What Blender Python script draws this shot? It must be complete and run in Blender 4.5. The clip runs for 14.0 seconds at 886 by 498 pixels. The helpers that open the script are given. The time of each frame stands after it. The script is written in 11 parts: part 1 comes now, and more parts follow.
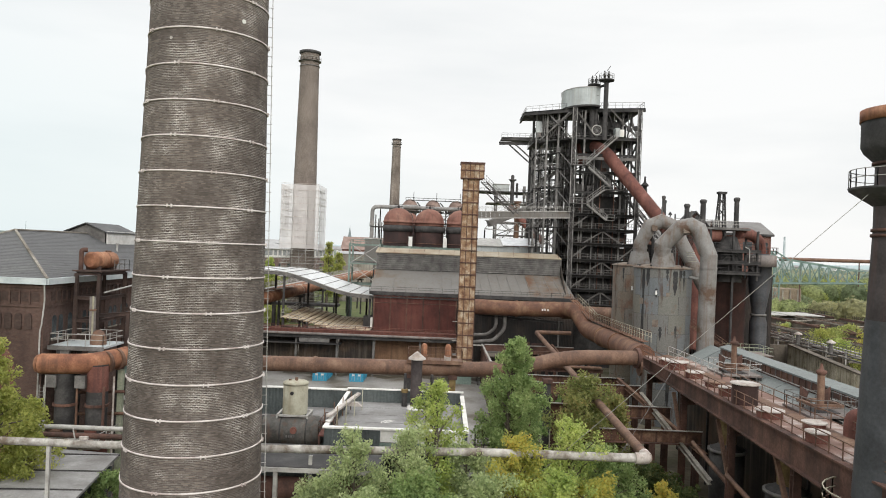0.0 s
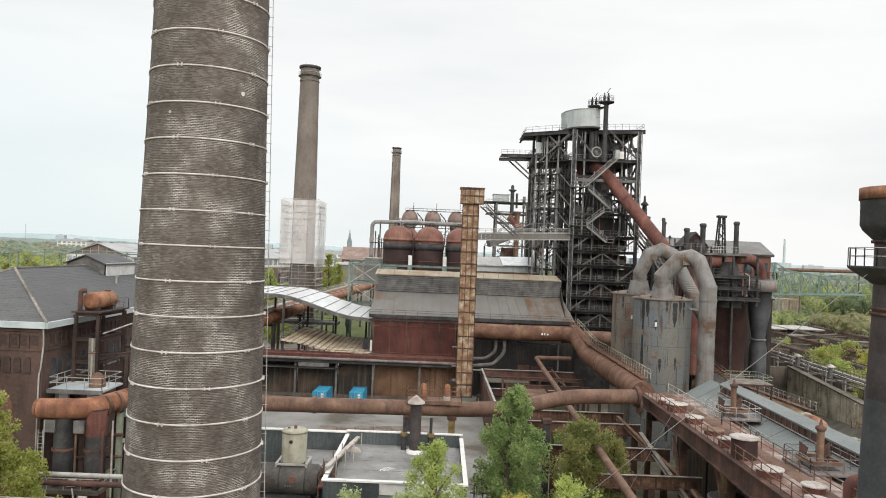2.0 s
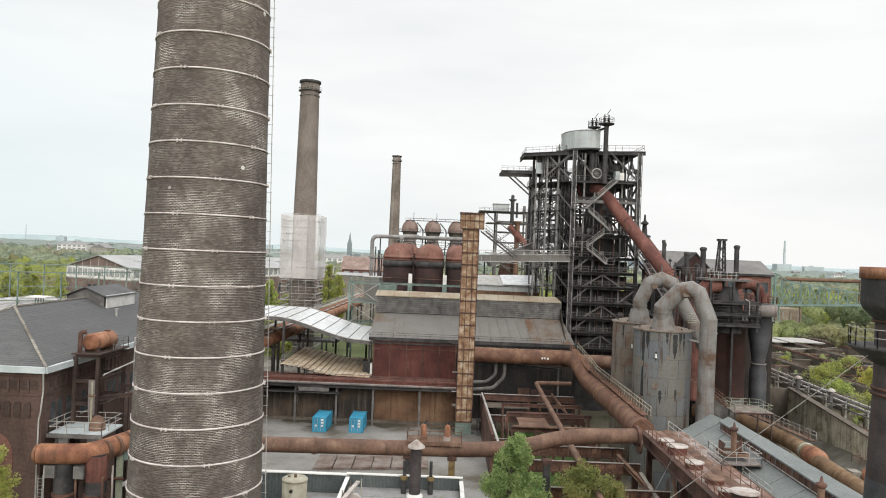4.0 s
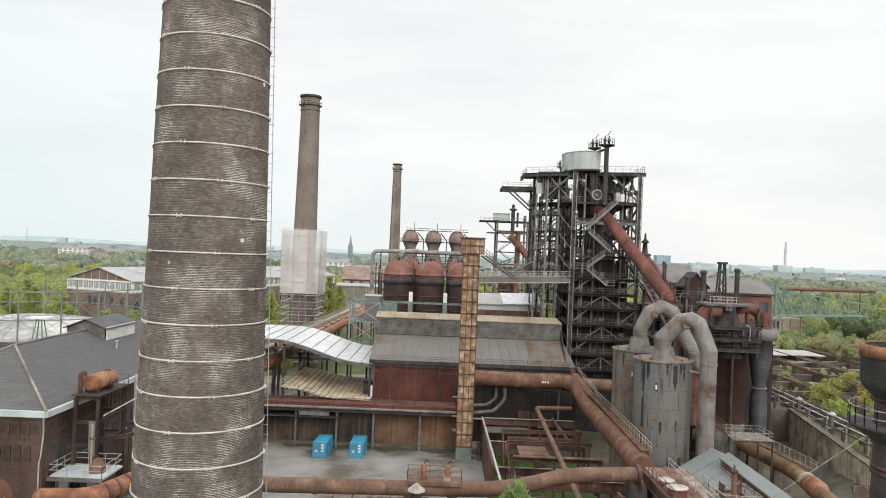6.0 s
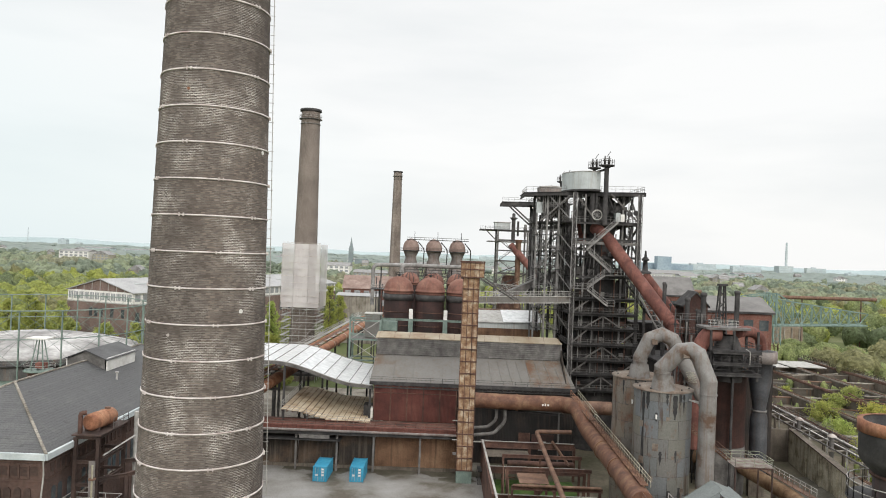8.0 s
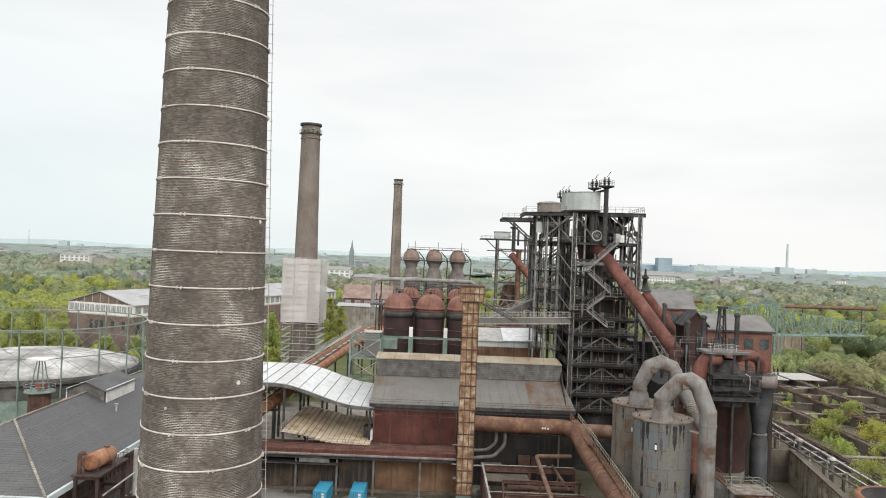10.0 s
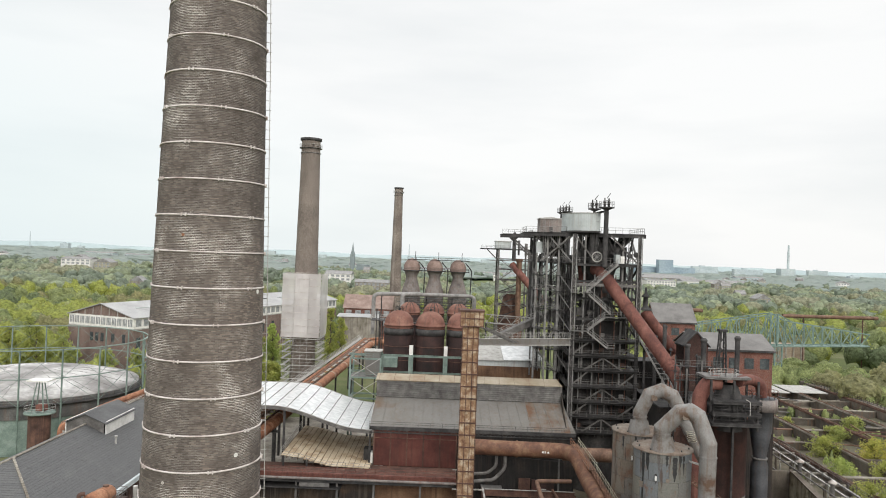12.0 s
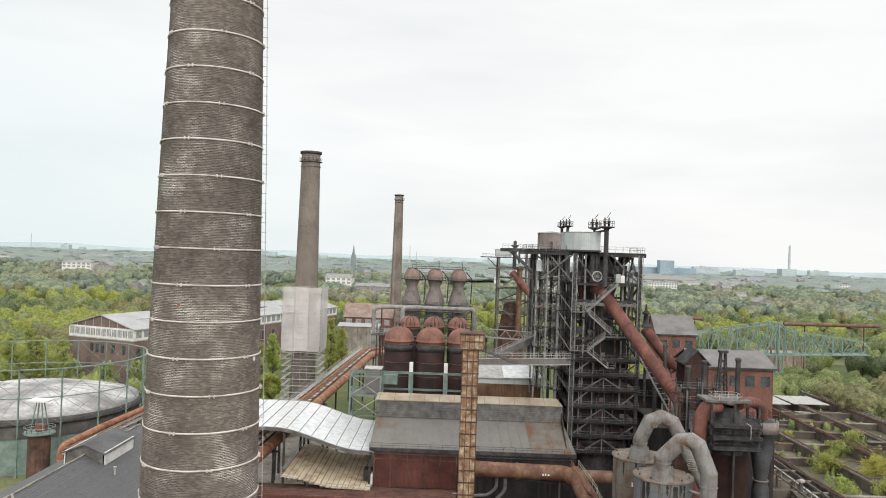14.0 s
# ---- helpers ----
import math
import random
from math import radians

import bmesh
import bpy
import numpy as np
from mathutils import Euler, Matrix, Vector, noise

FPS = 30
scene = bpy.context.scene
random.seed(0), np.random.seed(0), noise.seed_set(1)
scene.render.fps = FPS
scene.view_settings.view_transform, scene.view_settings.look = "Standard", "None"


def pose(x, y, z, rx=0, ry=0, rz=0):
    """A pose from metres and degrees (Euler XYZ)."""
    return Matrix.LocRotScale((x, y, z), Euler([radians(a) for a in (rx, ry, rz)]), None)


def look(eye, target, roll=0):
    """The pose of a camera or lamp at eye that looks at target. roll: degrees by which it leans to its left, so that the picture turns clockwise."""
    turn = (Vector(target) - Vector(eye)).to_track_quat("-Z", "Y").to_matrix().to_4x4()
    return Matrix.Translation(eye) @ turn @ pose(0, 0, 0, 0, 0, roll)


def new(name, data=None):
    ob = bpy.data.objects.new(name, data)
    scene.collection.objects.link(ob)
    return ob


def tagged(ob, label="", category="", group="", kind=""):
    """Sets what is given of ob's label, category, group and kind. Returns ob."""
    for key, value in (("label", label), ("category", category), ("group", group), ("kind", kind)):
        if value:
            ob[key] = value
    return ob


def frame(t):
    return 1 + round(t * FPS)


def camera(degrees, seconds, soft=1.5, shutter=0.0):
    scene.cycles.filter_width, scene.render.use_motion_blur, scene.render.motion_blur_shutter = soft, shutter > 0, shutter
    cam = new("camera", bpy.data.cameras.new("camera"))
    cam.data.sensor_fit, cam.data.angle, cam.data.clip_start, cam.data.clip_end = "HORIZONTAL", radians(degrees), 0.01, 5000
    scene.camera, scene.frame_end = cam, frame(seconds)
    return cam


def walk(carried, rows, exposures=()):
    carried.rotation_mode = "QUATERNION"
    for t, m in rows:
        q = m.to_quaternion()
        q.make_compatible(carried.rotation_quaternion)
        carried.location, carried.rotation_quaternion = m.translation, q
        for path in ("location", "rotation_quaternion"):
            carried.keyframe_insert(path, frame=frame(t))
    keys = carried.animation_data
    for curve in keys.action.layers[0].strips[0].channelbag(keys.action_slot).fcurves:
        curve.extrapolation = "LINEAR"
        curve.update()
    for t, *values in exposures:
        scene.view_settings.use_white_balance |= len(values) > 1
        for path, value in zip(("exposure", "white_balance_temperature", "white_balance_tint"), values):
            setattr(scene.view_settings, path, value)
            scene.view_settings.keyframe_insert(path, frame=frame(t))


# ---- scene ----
cam = camera(62.8, 14.0, soft=1.0)
PATH = [
    (0, (0.000, 0.000, 23.486), (0.000, 100.000, 23.742), 2.27),
    (0.5, (-0.026, -0.010, 24.523), (-0.033, 99.990, 24.839), 2.28),
    (1, (-0.053, -0.003, 25.585), (-0.065, 99.996, 25.957), 2.29),
    (1.5, (-0.081, 0.010, 26.635), (-0.094, 100.010, 27.042), 2.30),
    (2, (-0.105, 0.032, 27.725), (-0.114, 100.031, 28.155), 2.31),
    (2.5, (-0.145, 0.052, 28.807), (-0.148, 100.051, 29.241), 2.31),
    (3, (-0.190, 0.074, 29.913), (-0.195, 100.073, 30.358), 2.31),
    (5.5, (-0.340, 0.025, 35.298), (-0.460, 100.024, 35.850), 2.31),
    (6, (-0.354, 0.021, 36.374), (-0.500, 100.020, 36.938), 2.30),
    (6.5, (-0.364, 0.010, 37.433), (-0.538, 100.009, 38.000), 2.29),
    (7, (-0.371, -0.004, 38.498), (-0.574, 99.994, 39.066), 2.27),
    (7.5, (-0.369, -0.024, 39.528), (-0.599, 99.974, 40.087), 2.26),
    (8, (-0.369, -0.041, 40.573), (-0.627, 99.957, 41.135), 2.25),
    (10.5, (-0.322, -0.081, 45.832), (-0.714, 99.916, 46.513), 2.18),
    (11, (-0.313, -0.071, 46.897), (-0.740, 99.925, 47.607), 2.17),
    (11.5, (-0.302, -0.047, 47.954), (-0.766, 99.949, 48.691), 2.15),
    (12, (-0.294, -0.016, 49.003), (-0.790, 99.980, 49.762), 2.14),
    (12.5, (-0.284, 0.030, 50.033), (-0.806, 100.026, 50.801), 2.12),
    (13, (-0.262, 0.095, 51.061), (-0.809, 100.090, 51.830), 2.09),
    (13.5, (-0.242, 0.158, 52.075), (-0.820, 100.154, 52.834), 2.07),
    (14, (-0.226, 0.220, 53.085), (-0.842, 100.216, 53.828), 2.04),
]
walk(cam, [(t, look(eye, target, roll)) for t, eye, target, roll in PATH])

# ---- sky and sun: a bright overcast ----
world = bpy.data.worlds.new("sky")
scene.world = world
world.use_nodes = True
wn, wl = world.node_tree.nodes, world.node_tree.links
wn.clear()
w_out = wn.new("ShaderNodeOutputWorld")
w_bg = wn.new("ShaderNodeBackground")
w_sky = wn.new("ShaderNodeTexSky")
w_sky.sky_type = "NISHITA"
w_sky.sun_disc = False
w_sky.sun_elevation, w_sky.sun_rotation = radians(28), radians(166)
w_sky.dust_density = 3.0
w_mul = wn.new("ShaderNodeMix")
w_mul.data_type, w_mul.blend_type = "RGBA", "MULTIPLY"
w_mul.inputs[0].default_value = 1.0
w_mul.inputs[7].default_value = (0.10, 0.10, 0.10, 1)
w_co = wn.new("ShaderNodeTexCoord")
w_map = wn.new("ShaderNodeMapping")
w_map.inputs["Scale"].default_value = (1.5, 1.5, 7.0)
w_noise = wn.new("ShaderNodeTexNoise")
w_noise.inputs["Scale"].default_value = 1.7
w_noise.inputs["Detail"].default_value = 7
w_ramp = wn.new("ShaderNodeValToRGB")
w_ramp.color_ramp.elements[0].position, w_ramp.color_ramp.elements[0].color = 0.30, (0.84, 0.855, 0.855, 1)
w_ramp.color_ramp.elements[1].position, w_ramp.color_ramp.elements[1].color = 0.56, (0.935, 0.937, 0.928, 1)
w_mix = wn.new("ShaderNodeMix")
w_mix.data_type = "RGBA"
w_mix.inputs[0].default_value = 0.94
wl.new(w_co.outputs["Generated"], w_map.inputs["Vector"])
wl.new(w_map.outputs["Vector"], w_noise.inputs["Vector"])
wl.new(w_noise.outputs["Fac"], w_ramp.inputs["Fac"])
wl.new(w_sky.outputs["Color"], w_mul.inputs[6])
wl.new(w_mul.outputs[2], w_mix.inputs[6])
# the cloud thins to a pale cyan low in the west
w_side = wn.new("ShaderNodeVectorMath")
w_side.operation = "DOT_PRODUCT"
w_side.inputs[1].default_value = (-0.80, 0.42, -1.25)
w_thin = wn.new("ShaderNodeMapRange")
w_thin.inputs["From Min"].default_value, w_thin.inputs["From Max"].default_value = 0.28, 0.95
w_thin.inputs["To Min"].default_value, w_thin.inputs["To Max"].default_value = 0.0, 0.85
w_tint = wn.new("ShaderNodeMix")
w_tint.data_type = "RGBA"
w_tint.inputs[7].default_value = (0.70, 0.83, 0.85, 1)
wl.new(w_co.outputs["Generated"], w_side.inputs[0])
wl.new(w_side.outputs["Value"], w_thin.inputs["Value"])
wl.new(w_thin.outputs["Result"], w_tint.inputs[0])
wl.new(w_ramp.outputs["Color"], w_tint.inputs[6])
wl.new(w_tint.outputs[2], w_mix.inputs[7])
# an overcast dome is brighter toward the zenith
w_sep = wn.new("ShaderNodeSeparateXYZ")
w_rise = wn.new("ShaderNodeMapRange")
w_rise.inputs["From Min"].default_value, w_rise.inputs["From Max"].default_value = 0.36, 1.0
w_rise.inputs["To Min"].default_value, w_rise.inputs["To Max"].default_value = 1.0, 2.32
w_up = wn.new("ShaderNodeMix")
w_up.data_type, w_up.blend_type = "RGBA", "MULTIPLY"
w_up.inputs[0].default_value = 1.0
wl.new(w_co.outputs["Generated"], w_sep.inputs[0])
wl.new(w_sep.outputs[2], w_rise.inputs["Value"])
wl.new(w_mix.outputs[2], w_up.inputs[6])
wl.new(w_rise.outputs["Result"], w_up.inputs[7])
wl.new(w_up.outputs[2], w_bg.inputs["Color"])
w_bg.inputs["Strength"].default_value = 1.09
wl.new(w_bg.outputs["Background"], w_out.inputs["Surface"])

sun = new("sun", bpy.data.lights.new("sun", "SUN"))
sun.data.energy, sun.data.angle, sun.data.color = 1.9, radians(35), (1.0, 0.965, 0.91)
sun.matrix_world = look((45, -120, 100), (0, 60, 0))


# ---- materials ----
def ramp_node(n, stops):
    r = n.new("ShaderNodeValToRGB")
    e = r.color_ramp.elements
    e[0].position, e[0].color = stops[0][0], (*stops[0][1], 1)
    e[1].position, e[1].color = stops[-1][0], (*stops[-1][1], 1)
    for p, c in stops[1:-1]:
        k = e.new(p)
        k.color = (*c, 1)
    return r


def noise_node(m, scale, detail=5.0, stretch=(1, 1, 1), offset=0.0):
    n, l = m.node_tree.nodes, m.node_tree.links
    co = n.new("ShaderNodeTexCoord")
    mp = n.new("ShaderNodeMapping")
    mp.inputs["Scale"].default_value = stretch
    mp.inputs["Location"].default_value = (offset, offset * 0.7, offset * 1.3)
    t = n.new("ShaderNodeTexNoise")
    t.inputs["Scale"].default_value, t.inputs["Detail"].default_value = scale, detail
    t.inputs["Roughness"].default_value = 0.62
    l.new(co.outputs["Object"], mp.inputs["Vector"])
    l.new(mp.outputs["Vector"], t.inputs["Vector"])
    return t


def mixed(m, fac, a, b, mode="MIX"):
    n, l = m.node_tree.nodes, m.node_tree.links
    x = n.new("ShaderNodeMix")
    x.data_type, x.blend_type = "RGBA", mode
    for sock, val in ((0, fac), (6, a), (7, b)):
        if isinstance(val, (int, float)):
            x.inputs[sock].default_value = val
        elif isinstance(val, tuple):
            x.inputs[sock].default_value = (*val, 1)
        else:
            l.new(val, x.inputs[sock])
    return x.outputs[2]


def blank(name, rough=0.8, metal=0.0):
    m = bpy.data.materials.new(name)
    m.use_nodes = True
    b = m.node_tree.nodes["Principled BSDF"]
    b.inputs["Roughness"].default_value, b.inputs["Metallic"].default_value = rough, metal
    b.inputs["Specular IOR Level"].default_value = 0.3
    return m, b


def bumped(m, b, height, strength, distance):
    n, l = m.node_tree.nodes, m.node_tree.links
    k = n.new("ShaderNodeBump")
    k.inputs["Strength"].default_value, k.inputs["Distance"].default_value = strength, distance
    l.new(height, k.inputs["Height"])
    l.new(k.outputs["Normal"], b.inputs["Normal"])


def worn(name, dark, base, light, big=0.25, fine=6.0, rough=0.8, metal=0.0, streak=None, streak_amount=0.6, bump=0.3, spread=(0.3, 0.5, 0.7), grain=(0.7, 1.2)):
    """A weathered surface: broad stains, fine grain and, where asked, streaks that run down."""
    m, b = blank(name, rough, metal)
    l = m.node_tree.links
    t1 = noise_node(m, big, 6, offset=len(name) * 3.1)
    t2 = noise_node(m, fine, 4)
    r1 = ramp_node(m.node_tree.nodes, [(spread[0], dark), (spread[1], base), (spread[2], light)])
    l.new(t1.outputs["Fac"], r1.inputs["Fac"])
    col = r1.outputs["Color"]
    r2 = ramp_node(m.node_tree.nodes, [(0.25, (grain[0],) * 3), (0.75, (grain[1],) * 3)])
    l.new(t2.outputs["Fac"], r2.inputs["Fac"])
    col = mixed(m, 1.0, col, r2.outputs["Color"], "MULTIPLY")
    if streak:
        t3 = noise_node(m, 1.0, 5, stretch=(1.6, 1.6, 0.07), offset=7.3)
        r3 = ramp_node(m.node_tree.nodes, [(0.5, (0, 0, 0)), (0.68, (streak_amount,) * 3)])
        l.new(t3.outputs["Fac"], r3.inputs["Fac"])
        col = mixed(m, r3.outputs["Color"], col, streak)
    l.new(col, b.inputs["Base Color"])
    bumped(m, b, t2.outputs["Fac"], bump, 0.03)
    return m


def ribbed(name, dark, base, light, axis=0, pitch=0.3, depth=0.06, **kw):
    """A worn sheet with pressed ribs along one axis."""
    m = worn(name, dark, base, light, **kw)
    n, l = m.node_tree.nodes, m.node_tree.links
    b = n["Principled BSDF"]
    w = n.new("ShaderNodeTexWave")
    w.wave_type, w.bands_direction = "BANDS", "XYZ"[axis]
    w.inputs["Scale"].default_value = 0.314 / pitch
    co = n.new("ShaderNodeTexCoord")
    l.new(co.outputs["Object"], w.inputs["Vector"])
    k = n.new("ShaderNodeBump")
    k.inputs["Strength"].default_value, k.inputs["Distance"].default_value = 0.8, depth
    l.new(w.outputs["Fac"], k.inputs["Height"])
    old = b.inputs["Normal"].links[0].from_socket
    l.new(old, k.inputs["Normal"])
    l.new(k.outputs["Normal"], b.inputs["Normal"])
    return m


def brickwork(name, bricks, mortar, wide, high, round_at=None, radius=4.0, soot=0.55, gap=0.012):
    """Courses of brick; round_at: the axis of a round shaft."""
    m, b = blank(name, 0.9)
    n, l = m.node_tree.nodes, m.node_tree.links
    co = n.new("ShaderNodeTexCoord")
    sep = n.new("ShaderNodeSeparateXYZ")
    l.new(co.outputs["Object"], sep.inputs[0])

    def calc(op, a, c=None):
        k = n.new("ShaderNodeMath")
        k.operation = op
        for i, v in enumerate((a, c)):
            if v is None:
                continue
            if isinstance(v, (int, float)):
                k.inputs[i].default_value = v
            else:
                l.new(v, k.inputs[i])
        return k.outputs[0]

    if round_at:
        ang = calc("ARCTAN2", calc("SUBTRACT", sep.outputs[1], round_at[1]), calc("SUBTRACT", sep.outputs[0], round_at[0]))
        u = calc("MULTIPLY", ang, radius)
    else:
        u = calc("ADD", sep.outputs[0], sep.outputs[1])
    cmb = n.new("ShaderNodeCombineXYZ")
    l.new(u, cmb.inputs[0])
    l.new(sep.outputs[2], cmb.inputs[1])
    t = n.new("ShaderNodeTexBrick")
    t.inputs["Scale"].default_value = 1.0
    t.inputs["Brick Width"].default_value, t.inputs["Row Height"].default_value = wide, high
    t.inputs["Mortar Size"].default_value, t.inputs["Mortar Smooth"].default_value = gap, 0.3
    t.inputs["Color1"].default_value, t.inputs["Color2"].default_value = (*bricks[0], 1), (*bricks[1], 1)
    t.inputs["Mortar"].default_value = (*mortar, 1)
    l.new(cmb.outputs[0], t.inputs["Vector"])
    big = noise_node(m, 0.22, 7, stretch=(1, 1, 0.5))
    rb = ramp_node(n, [(0.36, (soot, soot * 0.97, soot * 0.95)), (0.62, (1.12, 1.1, 1.08))])
    l.new(big.outputs["Fac"], rb.inputs["Fac"])
    col = mixed(m, 1.0, t.outputs["Color"], rb.outputs["Color"], "MULTIPLY")
    fine = noise_node(m, 3.0, 5)
    rf = ramp_node(n, [(0.3, (0.75, 0.75, 0.75)), (0.7, (1.2, 1.2, 1.2))])
    l.new(fine.outputs["Fac"], rf.inputs["Fac"])
    col = mixed(m, 1.0, col, rf.outputs["Color"], "MULTIPLY")
    l.new(col, b.inputs["Base Color"])
    inv = calc("SUBTRACT", 1.0, t.outputs["Fac"])
    bumped(m, b, inv, 0.6, 0.02)
    return m


def leafy(name, tones, patch=0.35, island=0.55, lump=0.0):
    """Leaves whose tone differs from clump to clump."""
    m, b = blank(name, 0.6)
    n, l = m.node_tree.nodes, m.node_tree.links
    g = n.new("ShaderNodeNewGeometry")
    r = ramp_node(n, [(i / (len(tones) - 1), c) for i, c in enumerate(tones)])
    big = noise_node(m, patch, 3)
    mixv = n.new("ShaderNodeMath")
    mixv.operation = "MULTIPLY_ADD"
    mixv.inputs[1].default_value = island
    half = n.new("ShaderNodeMath")
    half.operation = "MULTIPLY_ADD"
    half.inputs[1].default_value, half.inputs[2].default_value = 1.3, -0.145 - island / 2
    l.new(big.outputs["Fac"], half.inputs[0])
    l.new(g.outputs["Random Per Island"], mixv.inputs[0])
    l.new(half.outputs[0], mixv.inputs[2])
    l.new(mixv.outputs[0], r.inputs["Fac"])
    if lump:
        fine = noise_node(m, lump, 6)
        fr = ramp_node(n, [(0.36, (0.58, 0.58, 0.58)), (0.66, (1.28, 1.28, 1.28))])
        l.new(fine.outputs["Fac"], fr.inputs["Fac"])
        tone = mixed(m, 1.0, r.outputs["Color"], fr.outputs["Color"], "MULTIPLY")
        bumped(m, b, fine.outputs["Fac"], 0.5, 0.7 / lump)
    else:
        tone = r.outputs["Color"]
    l.new(tone, b.inputs["Base Color"])
    tr = n.new("ShaderNodeBsdfTranslucent")
    l.new(tone, tr.inputs["Color"])
    mx = n.new("ShaderNodeMixShader")
    mx.inputs[0].default_value = 0.58
    l.new(b.outputs[0], mx.inputs[1])
    l.new(tr.outputs[0], mx.inputs[2])
    l.new(mx.outputs[0], n["Material Output"].inputs["Surface"])
    return m


CX, CY = -15.1, 45.4
M = {}
M["chimney"] = worn("chimney_mortar", (0.09, 0.08, 0.072), (0.24, 0.222, 0.205), (0.74, 0.71, 0.66), 0.42, 3, 0.95, spread=(0.38, 0.52, 0.67))


def shaft_brick():
    """Single bricks, each with its own tone, sooted in broad patches."""
    m, b = blank("chimney_brick", 0.9)
    n, l = m.node_tree.nodes, m.node_tree.links
    g, o = n.new("ShaderNodeNewGeometry"), n.new("ShaderNodeObjectInfo")
    add = n.new("ShaderNodeMath")
    add.operation = "ADD"
    l.new(g.outputs["Random Per Island"], add.inputs[0])
    l.new(o.outputs["Random"], add.inputs[1])
    fr = n.new("ShaderNodeMath")
    fr.operation = "FRACT"
    l.new(add.outputs[0], fr.inputs[0])
    r = ramp_node(n, [(0.0, (0.076, 0.062, 0.055)), (0.45, (0.104, 0.085, 0.075)), (0.8, (0.126, 0.103, 0.091)), (1.0, (0.17, 0.14, 0.122))])
    l.new(fr.outputs[0], r.inputs["Fac"])
    big = noise_node(m, 0.16, 7, stretch=(1, 1, 0.35), offset=3.0)
    rb = ramp_node(n, [(0.34, (0.66, 0.63, 0.61)), (0.5, (1, 1, 1)), (0.66, (1.38, 1.36, 1.33))])
    l.new(big.outputs["Fac"], rb.inputs["Fac"])
    col = mixed(m, 1.0, r.outputs["Color"], rb.outputs["Color"], "MULTIPLY")
    l.new(col, b.inputs["Base Color"])
    f = noise_node(m, 14, 4)
    bumped(m, b, f.outputs["Fac"], 0.4, 0.01)
    return m


M["shaft_brick"] = shaft_brick()
M["chimney_far"] = brickwork("far_chimney_brick", ((0.15, 0.125, 0.11), (0.19, 0.16, 0.14)), (0.3, 0.27, 0.24), 0.3, 0.12, (-43.5, 224.3), 3.0, 0.7)
M["brick"] = brickwork("hall_brick", ((0.104, 0.06, 0.048), (0.076, 0.045, 0.038)), (0.13, 0.10, 0.088), 0.26, 0.083, None, 4, 0.6)
M["redbrick"] = brickwork("red_brick", ((0.21, 0.08, 0.057), (0.16, 0.063, 0.047)), (0.23, 0.17, 0.15), 0.26, 0.083, None, 4, 0.6)
# Brick of the far works hall, lightened in its colour for haze.
M["hazebrick"] = brickwork("haze_paled_brick", ((0.19, 0.13, 0.115), (0.15, 0.105, 0.095)), (0.23, 0.19, 0.17), 0.26, 0.083, None, 4, 0.7)
M["band"] = worn("whitewashed_band", (0.34, 0.27, 0.25), (0.56, 0.51, 0.49), (0.68, 0.635, 0.615), 0.9, 9, bump=0.1, grain=(0.8, 1.12))
M["rust"] = worn("rusty_pipe", (0.075, 0.043, 0.032), (0.15, 0.085, 0.057), (0.23, 0.145, 0.10), 0.5, 7, 0.68, streak=(0.07, 0.043, 0.036))
M["orange"] = worn("orange_rust", (0.14, 0.058, 0.036), (0.28, 0.125, 0.07), (0.40, 0.22, 0.135), 0.6, 8, 0.8, streak=(0.10, 0.052, 0.036))
M["mainrust"] = worn("brown_orange_rust", (0.07, 0.034, 0.024), (0.145, 0.07, 0.044), (0.24, 0.145, 0.085), 0.5, 7, 0.65, streak=(0.085, 0.048, 0.036))
M["redpipe"] = worn("red_rust", (0.082, 0.034, 0.028), (0.15, 0.06, 0.047), (0.215, 0.10, 0.078), 0.4, 7, 0.8, streak=(0.065, 0.034, 0.03))
M["ochrerust"] = worn("ochre_rust", (0.10, 0.06, 0.036), (0.20, 0.125, 0.07), (0.29, 0.21, 0.13), 0.4, 6, 0.8, streak=(0.12, 0.055, 0.035))
# Hall brick darkened by the shade of the arch and frieze recesses.
M["recessbrick"] = brickwork("recess_shade_brick", ((0.07, 0.043, 0.036), (0.052, 0.033, 0.028)), (0.085, 0.066, 0.058), 0.26, 0.083, None, 4, 0.6)
M["framebrown"] = worn("brown_steel", (0.03, 0.021, 0.019), (0.06, 0.04, 0.034), (0.10, 0.062, 0.05), 0.5, 6, 0.75, streak=(0.04, 0.026, 0.022))
M["darkrust"] = worn("dark_rust", (0.042, 0.025, 0.02), (0.1, 0.054, 0.042), (0.17, 0.092, 0.067), 0.4, 6, 0.85, streak=(0.035, 0.026, 0.024))
M["iron"] = worn("dark_iron", (0.02, 0.019, 0.019), (0.045, 0.043, 0.043), (0.09, 0.084, 0.081), 0.5, 6, 0.7)
M["steel"] = worn("grey_steel", (0.075, 0.07, 0.066), (0.135, 0.128, 0.122), (0.21, 0.2, 0.19), 0.6, 7, 0.65)
M["zinc"] = worn("pale_zinc", (0.34, 0.38, 0.39), (0.46, 0.5, 0.51), (0.54, 0.58, 0.59), 0.5, 5, 0.5, grain=(0.9, 1.08))
M["palesteel"] = worn("galvanised_rail", (0.22, 0.21, 0.19), (0.36, 0.35, 0.33), (0.46, 0.45, 0.43), 0.8, 7, 0.55, grain=(0.85, 1.12))
M["silo"] = worn("silo_plate", (0.11, 0.072, 0.05), (0.185, 0.172, 0.155), (0.26, 0.25, 0.235), 0.7, 5, 0.7, streak=(0.085, 0.042, 0.026), streak_amount=0.9, spread=(0.34, 0.46, 0.66))
